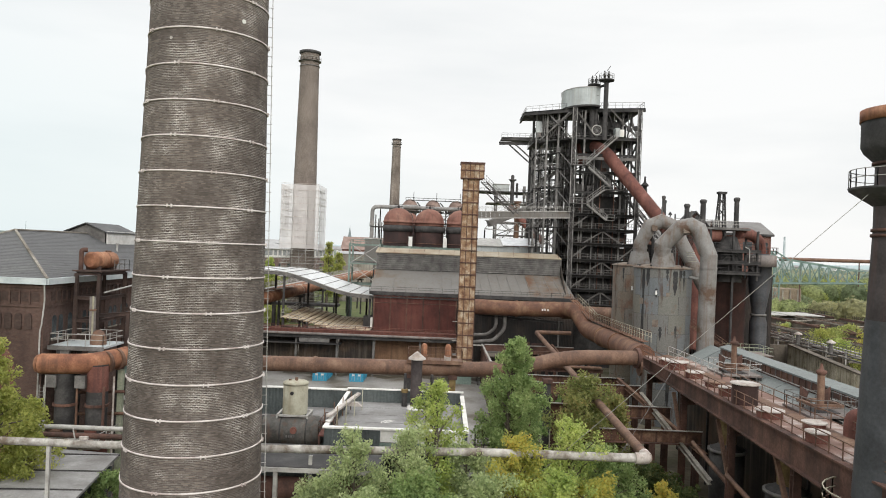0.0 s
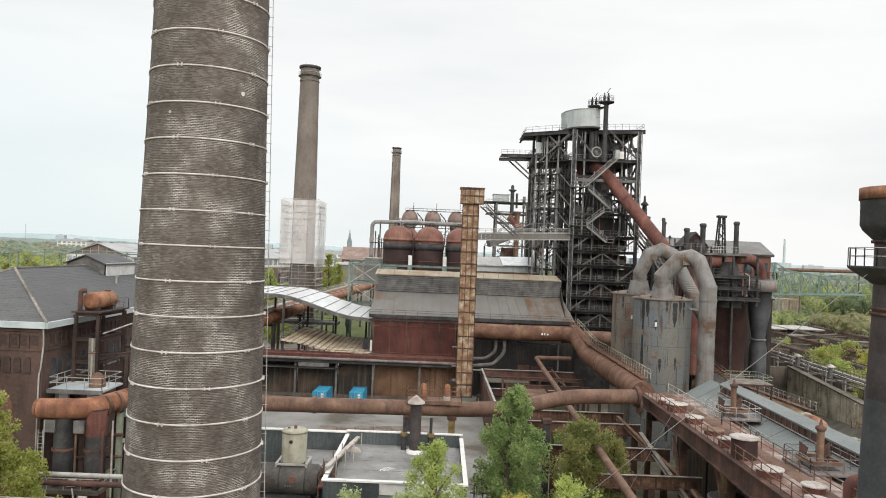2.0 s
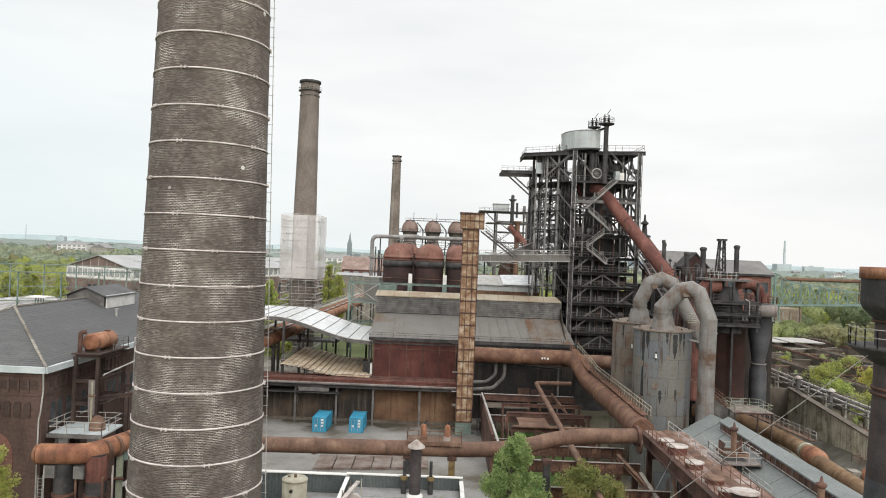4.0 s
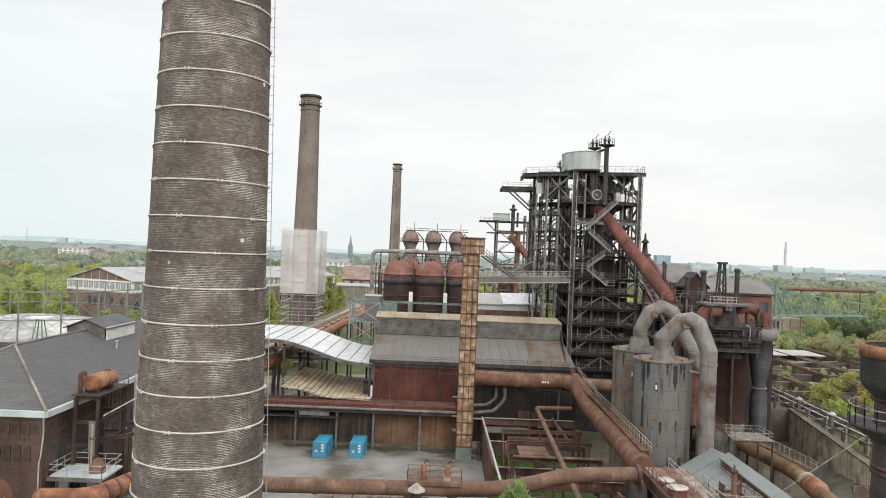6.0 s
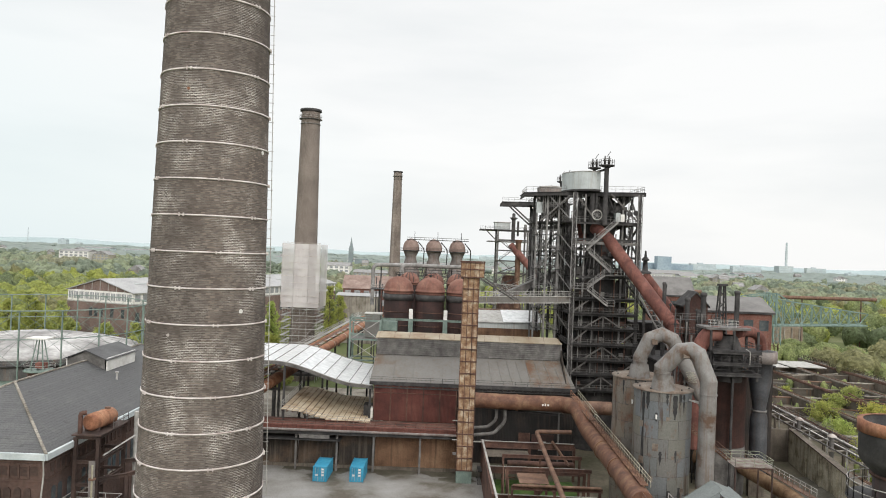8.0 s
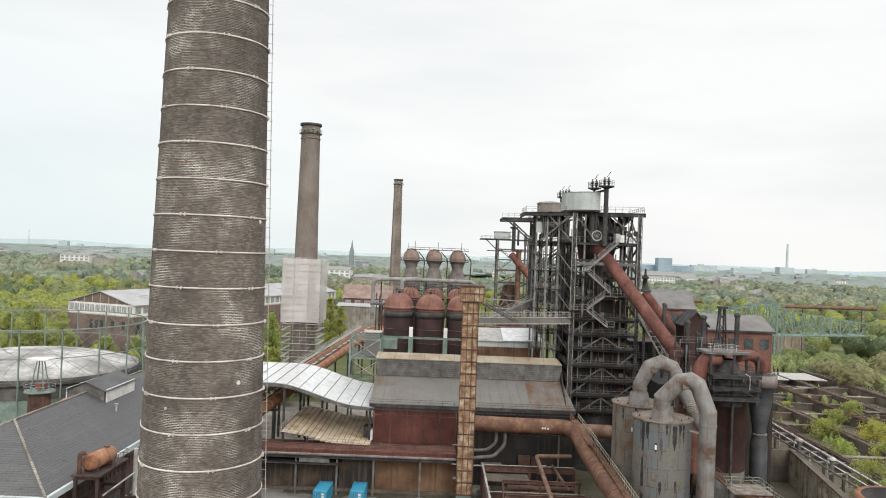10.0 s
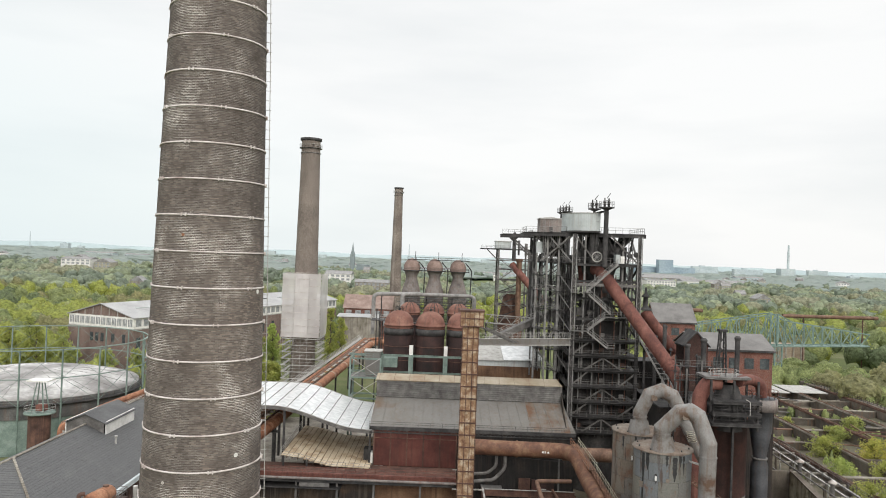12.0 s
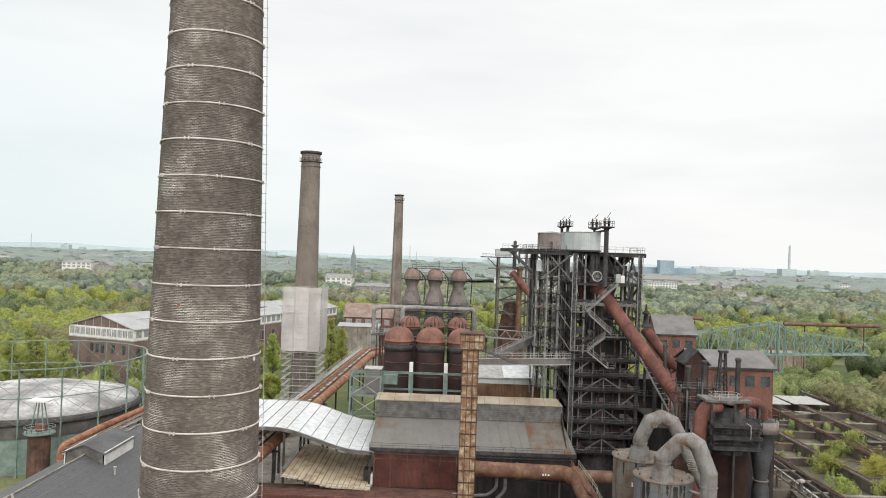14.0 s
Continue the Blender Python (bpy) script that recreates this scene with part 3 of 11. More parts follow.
# ---- mesh helpers ----
class Mesh:
    def __init__(self):
        self.v, self.f, self.s = [], [], []

    def add(self, verts, faces, smooth=False):
        k = len(self.v)
        self.v += [tuple(p) for p in verts]
        self.f += [tuple(i + k for i in f) for f in faces]
        self.s += [smooth] * len(faces)
        return self

    def box(self, c, s, rz=0.0):
        x, y, z = (k / 2 for k in s)
        a, b = math.cos(radians(rz)), math.sin(radians(rz))
        vs = [(c[0] + a * p * x - b * q * y, c[1] + b * p * x + a * q * y, c[2] + r * z) for r in (-1, 1) for p, q in ((-1, -1), (1, -1), (1, 1), (-1, 1))]
        return self.add(vs, [(3, 2, 1, 0), (4, 5, 6, 7), (0, 1, 5, 4), (1, 2, 6, 5), (2, 3, 7, 6), (3, 0, 4, 7)])

    def span(self, x0, x1, y0, y1, z0, z1):
        return self.box(((x0 + x1) / 2, (y0 + y1) / 2, (z0 + z1) / 2), (abs(x1 - x0), abs(y1 - y0), abs(z1 - z0)))

    def beam(self, p, q, w, h=None):
        h = h or w
        p, q = Vector(p), Vector(q)
        d = (q - p).normalized()
        side = d.cross(Vector((0, 0, 1)))
        side = Vector((1, 0, 0)) if side.length < 1e-3 else side.normalized()
        up = side.cross(d)
        vs = [e + side * (a * w / 2) + up * (b * h / 2) for e in (p, q) for a, b in ((-1, -1), (1, -1), (1, 1), (-1, 1))]
        return self.add(vs, [(3, 2, 1, 0), (4, 5, 6, 7), (0, 1, 5, 4), (1, 2, 6, 5), (2, 3, 7, 6), (3, 0, 4, 7)])

    def ibeam(self, p, q, w, h, t=0.06):
        """A rolled section: web and two flanges."""
        p, q = Vector(p), Vector(q)
        d = (q - p).normalized()
        side = d.cross(Vector((0, 0, 1)))
        side = Vector((1, 0, 0)) if side.length < 1e-3 else side.normalized()
        up = side.cross(d)
        self.beam(p, q, t, h - 2 * t)
        for k in (-1, 1):
            o = up * k * (h / 2 - t / 2)
            self.beam(p + o, q + o, w, t)
        return self

    def tube(self, pts, r, n=14, caps=True):
        """A pipe along a line of points; r may be one radius or one for each point."""
        pts = [Vector(p) for p in pts]
        rs = r if isinstance(r, (list, tuple)) else [r] * len(pts)
        k0 = len(self.v)
        side = None
        for i, p in enumerate(pts):
            a = (p - pts[i - 1]).normalized() if i else (pts[1] - p).normalized()
            b = (pts[i + 1] - p).normalized() if i + 1 < len(pts) else a
            d = (a + b).normalized()
            ref = Vector((0, 0, 1)) if abs(d.z) < 0.9 else Vector((0, 1, 0))
            if side is None:
                side = d.cross(ref).normalized()
            side = (side - d * side.dot(d)).normalized()
            up = side.cross(d)
            grow = 1 / max(0.5, math.sqrt((1 + max(-0.9, a.dot(b))) / 2))
            axis = (b - a)
            axis = axis.normalized() if axis.length > 1e-4 else None
            for j in range(n):
                w = 2 * math.pi * j / n
                off = side * math.cos(w) + up * math.sin(w)
                if axis is not None:
                    off = off + axis * off.dot(axis) * (grow - 1)
                self.v.append(tuple(p + off * rs[i]))
        for i in range(len(pts) - 1):
            for j in range(n):
                a, b = k0 + i * n + j, k0 + i * n + (j + 1) % n
                self.f.append((a, b, b + n, a + n))
                self.s.append(True)
        if caps:
            for i, flip in ((0, True), (len(pts) - 1, False)):
                ring = [self.v[k0 + i * n + j] for j in range(n)]
                self.add(ring, [tuple(range(n))[:: -1 if flip else 1]])
        return self

    def lathe(self, c, prof, n=32, part=1.0):
        """A turned body round a vertical axis through c; prof: radius and height."""
        k0 = len(self.v)
        for r, z in prof:
            for j in range(n):
                w = 2 * math.pi * part * j / n
                self.v.append((c[0] + r * math.cos(w), c[1] + r * math.sin(w), z))
        for i in range(len(prof) - 1):
            for j in range(n):
                a, b = k0 + i * n + j, k0 + i * n + (j + 1) % n
                self.f.append((a, b, b + n, a + n))
                self.s.append(True)
        return self

    def disc(self, c, r, z, n=32, inner=0.0, thick=0.06):
        if inner:
            return self.lathe(c, [(inner, z), (r, z), (r, z + thick), (inner, z + thick), (inner, z)], n)
        vs = [(c[0] + r * math.cos(2 * math.pi * j / n), c[1] + r * math.sin(2 * math.pi * j / n), z) for j in range(n)]
        return self.add(vs, [tuple(range(n))])

    def sheet(self, rows, thick):
        """A sheet over rows of points, all rows of one length, thickened downward."""
        m, n = len(rows), len(rows[0])
        vs = [Vector(p) for r in rows for p in r]
        low = [p - Vector((0, 0, thick)) for p in vs]
        fs = []
        for i in range(m - 1):
            for j in range(n - 1):
                a = i * n + j
                fs.append((a, a + 1, a + n + 1, a + n))
                fs.append(tuple(k + m * n for k in (a + n, a + n + 1, a + 1, a)))
        edge = [j for j in range(n)] + [i * n + n - 1 for i in range(1, m)] + [(m - 1) * n + j for j in range(n - 2, -1, -1)] + [i * n for i in range(m - 2, 0, -1)]
        for a, b in zip(edge, edge[1:] + edge[:1]):
            fs.append((b, a, a + m * n, b + m * n))
        return self.add(vs + low, fs)

    def prism(self, poly, d):
        """A plane outline pushed along d."""
        n, d = len(poly), Vector(d)
        vs = [Vector(p) for p in poly] + [Vector(p) + d for p in poly]
        return self.add(vs, [tuple(range(n))[::-1], tuple(range(n, 2 * n))] + [(i, (i + 1) % n, (i + 1) % n + n, i + n) for i in range(n)])

    def data(self, name, material):
        me = bpy.data.meshes.new(name)
        me.from_pydata(self.v, [], self.f)
        me.polygons.foreach_set("use_smooth", self.s)
        me.materials.append(M[material] if isinstance(material, str) else material)
        me.update()
        return me


def thing(name, at, label, category, group="", kind=""):
    """The Empty at the base of a thing, under which its parts go."""
    ob = new(name)
    ob.location = at
    ob.empty_display_size = 0.3
    return tagged(ob, label, category, group, kind)


def part(name, mesh, material, parent, label=""):
    ob = new(name, mesh.data(name, material))
    if parent is not None:
        ob.parent = parent
        if parent.type == "EMPTY":
            ob.matrix_parent_inverse = Matrix.Translation(parent.location).inverted()
    if label:
        ob["label"] = label
    return ob


def whole(name, mesh, material, label, category, group="", kind=""):
    """A thing of one piece."""
    return tagged(new(name, mesh.data(name, material)), label, category, group, kind)


def arc(a, b, c, n=5, cut=None):
    """Points that round the corner b between a and c."""
    a, b, c = Vector(a), Vector(b), Vector(c)
    cut = cut or min((a - b).length, (c - b).length) * 0.5
    p, q = b + (a - b).normalized() * cut, b + (c - b).normalized() * cut
    return [p.lerp(b, t).lerp(b.lerp(q, t), t) for t in [i / n for i in range(n + 1)]]


def bent(pts, cut, n=5):
    """A line of points with its corners rounded."""
    out = [Vector(pts[0])]
    for a, b, c in zip(pts, pts[1:], pts[2:]):
        k = min(cut, (Vector(a) - Vector(b)).length * 0.49, (Vector(c) - Vector(b)).length * 0.49)
        out += arc(a, b, c, n, k)
    return out + [Vector(pts[-1])]


def rail_mesh(pts, h=1.1, step=1.6, t=0.05, rails=(1.0, 0.55)):
    m = Mesh()
    for a, b in zip(pts, pts[1:]):
        a, b = Vector(a), Vector(b)
        n = max(1, round((b - a).length / step))
        for i in range(n + 1):
            p = a.lerp(b, i / n)
            m.beam(p, p + Vector((0, 0, h)), t)
        for k in rails:
            o = Vector((0, 0, h * k))
            m.beam(a + o, b + o, t)
    return m


def railing(pts, parent, material="iron", h=1.1, step=1.6, t=0.06):
    return part("railing", rail_mesh(pts, h, step, t), material, parent)


def around(x0, x1, y0, y1, z):
    return [(x0, y0, z), (x1, y0, z), (x1, y1, z), (x0, y1, z), (x0, y0, z)]


def stair(p, q, w, parent, material="steel"):
    """A flight of steel steps between two landings."""
    p, q = Vector(p), Vector(q)
    d = q - p
    flat = Vector((d.x, d.y, 0)).normalized()
    side = flat.cross(Vector((0, 0, 1))) * (w / 2)
    m = Mesh()
    for s in (-1, 1):
        m.beam(p + side * s, q + side * s, 0.07, 0.28)
        for k in (0.55, 1.1):
            m.beam(p + side * s + Vector((0, 0, k)), q + side * s + Vector((0, 0, k)), 0.05)
        n = max(2, int(d.length / 1.5))
        for i in range(n + 1):
            e = p.lerp(q, i / n) + side * s
            m.beam(e, e + Vector((0, 0, 1.1)), 0.05)
    n = max(3, int(abs(d.z) / 0.22))
    for i in range(n):
        e = p.lerp(q, (i + 0.5) / n)
        m.beam(e - side, e + side, 0.26, 0.04)
    return part("stair", m, material, parent)


def ladder(p, h, parent, material="palesteel", face=(1, 0), cage=False):
    m = Mesh()
    p = Vector(p)
    s = Vector((face[1], face[0], 0)) * 0.22
    for k in (-1, 1):
        m.beam(p + s * k, p + s * k + Vector((0, 0, h)), 0.05)
    for i in range(int(h / 0.35)):
        e = p + Vector((0, 0, 0.3 + i * 0.35))
        m.beam(e - s, e + s, 0.03)
    return part("ladder", m, material, parent)


# ---- ground ----
g = Mesh()
g.add([(-4000, -250, -0.02), (4000, -250, -0.02), (4000, 4900, -0.02), (-4000, 4900, -0.02)], [(0, 1, 2, 3)])
whole("ground", g, "ground", "overgrown level ground reaching the horizon", "ground", kind="structure")
y_ = Mesh()
y_.span(-34, 10, 74, 136, -0.3, 0.02)
whole("pavement", y_, "yard", "worn grey asphalt yard with puddle stains", "pavement", kind="structure")
y_ = Mesh()
y_.span(-30, 30, 20, 73.9, -0.3, 0.015)
whole("pavement", y_, "darkconcrete", "mossy concrete ground between the plant buildings", "pavement", kind="structure")
y_ = Mesh()
y_.span(-62, 10, 136.02, 212, -0.3, 0.012)
whole("pavement", y_, "bunker_floor", "dark trodden soil behind the cast house", "pavement", kind="structure")
y_ = Mesh()
y_.prism([(10.1, 38, -0.3), (52, 38, -0.3), (60, 74, -0.3), (74, 152, -0.3), (74, 190, -0.3), (10.1, 190, -0.3)], (0, 0, 0.316))
whole("pavement", y_, "bunker_floor", "dark trodden soil under the steel frames", "pavement", kind="structure")

y_ = Mesh()
y_.span(-66, 10, 136.1, 212, -0.3, 0.018)
whole("pavement", y_, "concrete", "mossy concrete ground under the curved roof", "pavement", kind="structure")

y_, n_ = Mesh(), 70
edge = [(-28.5 + 38.3 * i / n_, 135.9, 131.9 + 0.9 * math.sin(i * 0.31) + 0.55 * math.sin(i * 0.83 + 1) + 0.3 * math.sin(i * 2.1)) for i in range(n_ + 1)]
y_.add([(x, y, 0.03) for x, y, f in edge] + [(x, f, 0.03) for x, y, f in edge], [(i, n_ + 1 + i, n_ + 2 + i, i + 1) for i in range(n_)])
for cx, cy, rx, ry in ((3.4, 130.6, 3.2, 1.6), (-20.5, 130, 2.6, 1.8)):
    rim = [(cx + rx * (1 + 0.22 * math.sin(3 * w + cx) + 0.12 * math.sin(7 * w)) * math.cos(w), cy + ry * (1 + 0.25 * math.sin(2 * w + cy)) * math.sin(w), 0.026) for w in (k * math.pi / 14 for k in range(28))]
    y_.add(rim, [tuple(range(28))])
whole("dirt_layer", y_, "wetdirt", "dark damp moss and dirt on the yard asphalt", "dirt", kind="stuff")

# ---- near brick chimney ----
def chimney_radius(z):
    stops = ((-1, 4.38), (9, 4.15), (21.6, 3.88), (26.9, 3.76), (37.5, 3.5), (44, 3.38), (50, 3.23), (60.4, 2.98), (67.5, 2.76), (90, 2.06))
    for (a, ra), (b, rb) in zip(stops, stops[1:]):
        if z <= b:
            return ra + (rb - ra) * (z - a) / (b - a)
    return stops[-1][1]


def ring_bricks(z0, z1, course, wide, keep):
    """The verts of the bricks of a round shaft between two heights; keep: which of them, by angle and height."""
    out = []
    k0, k1 = int(z0 / course), int(z1 / course)
    for k in range(k0, k1):
        rng = np.random.default_rng(k)
        slip = 0.016 * (rng.random() - 0.5)
        za, zb = k * course + 0.009 + slip, (k + 1) * course - 0.009 + slip
        r = chimney_radius(za)
        n = round(2 * math.pi * r / wide)
        jit, low = rng.random(n), 0.012 * rng.random((n, 2)) ** 2
        for j in range(n):
            w0 = 2 * math.pi * (j + 0.5 * (k % 2)) / n
            w1 = w0 + 2 * math.pi / n - 0.014 / r
            if keep(0.5 * (w0 + w1) % (2 * math.pi), za):
                out.append((w0, w1, za + low[j, 0], zb - low[j, 1], r, r + 0.002 + 0.008 * jit[j]))
    return out


def near_chimney():
    top = 84.0
    c = thing("brick_chimney", (CX, CY, 0), "tall tapered brown brick chimney with whitewashed iron bands", "chimney")
    m = Mesh()
    m.lathe((CX, CY), [(chimney_radius(z), z) for z in range(0, int(top) + 1, 2)], 96)
    m.disc((CX, CY), chimney_radius(top), top, 96)
    part("shaft", m, "chimney", c)
    spacing = lambda z: 2.05 if z < 28 else min(2.14, 2.07 + 0.006 * (z - 28))
    z, k = 9.06 - 2.05 * 4, 0
    while z < top:
        r = chimney_radius(z) + 0.02
        b = Mesh()
        b.lathe((CX, CY), [(r - 0.04, z - 0.045), (r + 0.04, z - 0.045), (r + 0.04, z + 0.045), (r - 0.04, z + 0.045)], 96)
        band = part("band", b, "band", c, "whitewashed iron tension band")
        for a in range(5):
            w = radians(a * 72 + (k % 2) * 36 - 100)
            x, y = CX + (r + 0.07) * math.cos(w), CY + (r + 0.07) * math.sin(w)
            tx, ty = -math.sin(w), math.cos(w)
            j = Mesh()
            for s in (-1, 1):
                j.box((x + tx * 0.13 * s, y + ty * 0.13 * s, z), (0.06, 0.1, 0.2), math.degrees(w) + 90)
            j.beam((x - tx * 0.26, y - ty * 0.26, z), (x + tx * 0.26, y + ty * 0.26, z), 0.06)
            lock = new("band_lock", j.data("band_lock", "band"))
            lock.parent = band
        z += spacing(z)
        k += 1
    # ladder of rungs on the flank
    w = radians(17)
    l = Mesh()
    for s in (-1, 1):
        pts = []
        for zz in (2, 16, 30, 45, 60, 72, 84):
            r = chimney_radius(zz) + 0.26
            pts.append((CX + r * math.cos(w) - s * 0.2 * math.sin(w), CY + r * math.sin(w) + s * 0.2 * math.cos(w), zz))
        for a, b in zip(pts, pts[1:]):
            l.beam(a, b, 0.026)
    zz = 2.0
    while zz < 84:
        r = chimney_radius(zz) + 0.26
        x, y = CX + r * math.cos(w), CY + r * math.sin(w)
        l.beam((x + 0.2 * math.sin(w), y - 0.2 * math.cos(w), zz), (x - 0.2 * math.sin(w), y + 0.2 * math.cos(w), zz), 0.022)
        l.beam((x - 0.26 * math.cos(w), y - 0.26 * math.sin(w), zz), (x + 0.08, y, zz), 0.025)
        zz += 0.62
    part("ladder", l, "palesteel", c, "thin pale steel rung ladder")
    # small plaster marks
    for ang, zz, mat in ((-39.5, 36.64, "white"), (-13, 46.3, "white"), (-100, 49.6, "orange"), (-108, 35.2, "palelid")):
        w = radians(ang)
        r = chimney_radius(zz) + 0.015
        p = Mesh()
        x, y = CX + r * math.cos(w), CY + r * math.sin(w)
        p.tube([(x, y, zz), (x + 0.04 * math.cos(w), y + 0.04 * math.sin(w), zz)], 0.13 if mat == "white" else 0.09, 10)
        part("plaster_mark", p, mat, c)
    return c


CHIMNEY = near_chimney()


# ---- far chimneys ----
def far_chimney(x, y, prof, label, crown):
    c = thing("brick_chimney", (x, y, 0), label, "chimney")
    m = Mesh()
    m.lathe((x, y), prof, 40)
    part("shaft", m, "chimney_far", c)
    z, r = prof[-1][1], prof[-1][0]
    k = Mesh()
    k.lathe((x, y), [(r + 0.02, z - 0.75), (r + crown, z - 0.55), (r + crown, z + 0.1), (r - 0.5, z + 0.1), (r - 0.5, z - 2)], 40)
    part("crown", k, "iron", c, "dark sooty crown ring")
    for zz in (z - 3.2, z - 4.6):
        b = Mesh()
        b.lathe((x, y), [(r, zz), (r + 0.2, zz), (r + 0.2, zz + 0.25), (r, zz + 0.25)], 40)
        part("collar", b, "steel", c)
    b = Mesh()
    b.disc((x, y), r + 0.65, z - 3.0, 40, inner=r, thick=0.08)
    part("platform", b, "steel", c)
    rr = [(x + (r + 0.6) * math.cos(a * math.pi / 8), y + (r + 0.6) * math.sin(a * math.pi / 8), z - 2.9) for a in range(17)]
    railing(rr, c, "palesteel", 1.1, 1.2)
    return c


ch2 = far_chimney(-43.4, 224.3, [(4.4, 0), (3.65, 17), (3.5, 42), (2.85, 80), (2.85, 83.2)], "tall grey-brown brick chimney rising out of wrapped scaffolding", 0.45)
ch3 = far_chimney(-28.8, 415, [(4.0, 0), (3.1, 30), (2.35, 83), (2.35, 86.2)], "slender distant grey brick chimney with platform", 0.4)


def scaffold():
    x0, x1, y0, y1 = -48.6, -38.1, 218.6, 229.9
    s = thing("scaffolding", ((x0 + x1) / 2, (y0 + y1) / 2, 0), "tube scaffolding wrapped in pale mesh round the chimney foot", "scaffolding")
    for x in (x0, x0 + 3.2, (x0 + x1) / 2, x1 - 3.2, x1):
        for y in (y0, y1):
            part("standard", Mesh().tube([(x, y, 0), (x, y, 41.5)], 0.06, 6), "palesteel", s)
    for y in (y0 + 4, y1 - 4):
        for x in (x0, x1):
            part("standard", Mesh().tube([(x, y, 0), (x, y, 41.5)], 0.06, 6), "palesteel", s)
    for k in range(20):
        z = 2.0 + 2.0 * k
        for a, b in zip(around(x0, x1, y0, y1, z), around(x0, x1, y0, y1, z)[1:]):
            part("deck_board", Mesh().beam(a, b, 1.0, 0.12), "palesteel", s)
            part("guard_rail", Mesh().beam(Vector(a) + Vector((0, 0, 1.0)), Vector(b) + Vector((0, 0, 1.0)), 0.07), "palesteel", s)
    for k in range(5):
        z = 2 + 8 * k
        part("brace", Mesh().beam((x0, y0, z), (x0 + 6.4, y0, z + 8), 0.09), "palesteel", s)
        part("brace", Mesh().beam((x1 - 6.4, y0, z), (x1, y0, z + 8), 0.09), "palesteel", s)
        part("brace", Mesh().beam((x1, y0, z), (x1, y0 + 8, z + 8), 0.09), "palesteel", s)
    # mesh wrap
    m, b = blank("debris_mesh", 0.8)
    n, l = m.node_tree.nodes, m.node_tree.links
    t = noise_node(m, 0.12, 3)
    r = ramp_node(n, [(0.3, (0.62, 0.59, 0.575)), (0.7, (0.7, 0.67, 0.655))])
    l.new(t.outputs["Fac"], r.inputs["Fac"])
    l.new(r.outputs["Color"], b.inputs["Base Color"])
    hole = n.new("ShaderNodeBsdfTransparent")
    mx = n.new("ShaderNodeMixShader")
    r2 = ramp_node(n, [(0.35, (0.5, 0.5, 0.5)), (0.65, (0.6, 0.6, 0.6))])
    l.new(t.outputs["Fac"], r2.inputs["Fac"])
    l.new(r2.outputs["Color"], mx.inputs[0])
    l.new(hole.outputs[0], mx.inputs[1])
    l.new(b.outputs[0], mx.inputs[2])
    l.new(mx.outputs[0], n["Material Output"].inputs["Surface"])
    M["mesh_wrap"] = m
    for a, bb, zl in (((x0 - 0.5, y0 - 0.6), (x1 + 0.5, y0 - 0.6), 22.5), ((x1 + 0.6, y0 - 0.5), (x1 + 0.6, y1 + 0.5), 22.5), ((x0 - 0.6, y1), (x0 - 0.6, y0), 26), ((x0 + 3.2, y0 - 0.8), (x1 - 3.0, y0 - 0.8), 22.7)):
        w = Mesh()
        rows = []
        for i in range(13):
            z = zl + (41.7 - zl) * i / 12
            rows.append([(a[0] + (bb[0] - a[0]) * j / 10 + 0.05 * math.sin(i * 1.9 + j), a[1] + (bb[1] - a[1]) * j / 10 + 0.05 * math.sin(i * 1.3 + j * 2.1), z) for j in range(11)])
        w.add([p for r_ in rows for p in r_], [(i * 11 + j, i * 11 + j + 1, i * 11 + j + 12, i * 11 + j + 11) for i in range(12) for j in range(10)], True)
        part("mesh_sheet", w, "mesh_wrap", s, "translucent pale debris netting")

    for k in range(10):
        z = 24.0 + 2.0 * k
        part("toe_board", Mesh().beam((x0 - 0.5, y0 - 0.95, z), (x1 + 0.5, y0 - 0.95, z), 0.04, 0.09), "palelid", s)
    for x in (x0 - 0.5, x0 + 3.2, x1 - 3.0, x1 + 0.5):
        part("net_pole", Mesh().beam((x, y0 - 0.95, 20), (x, y0 - 0.95, 41.7), 0.08), "palesteel", s)


scaffold()


# ---- brick hall with hipped slate roof ----
def arched_blind(cx, z, w, h, y, mesh):
    """A blind arch panel on the end wall, coloured to look set back."""
    n = 8
    pts = [(cx - w / 2, y, z), (cx + w / 2, y, z)]
    pts += [(cx + w / 2 * math.cos(math.pi * i / n), y, z + h - w / 2 + w / 2 * math.sin(math.pi * i / n)) for i in range(n + 1)]
    mesh.prism(pts, (0, -0.12, 0))


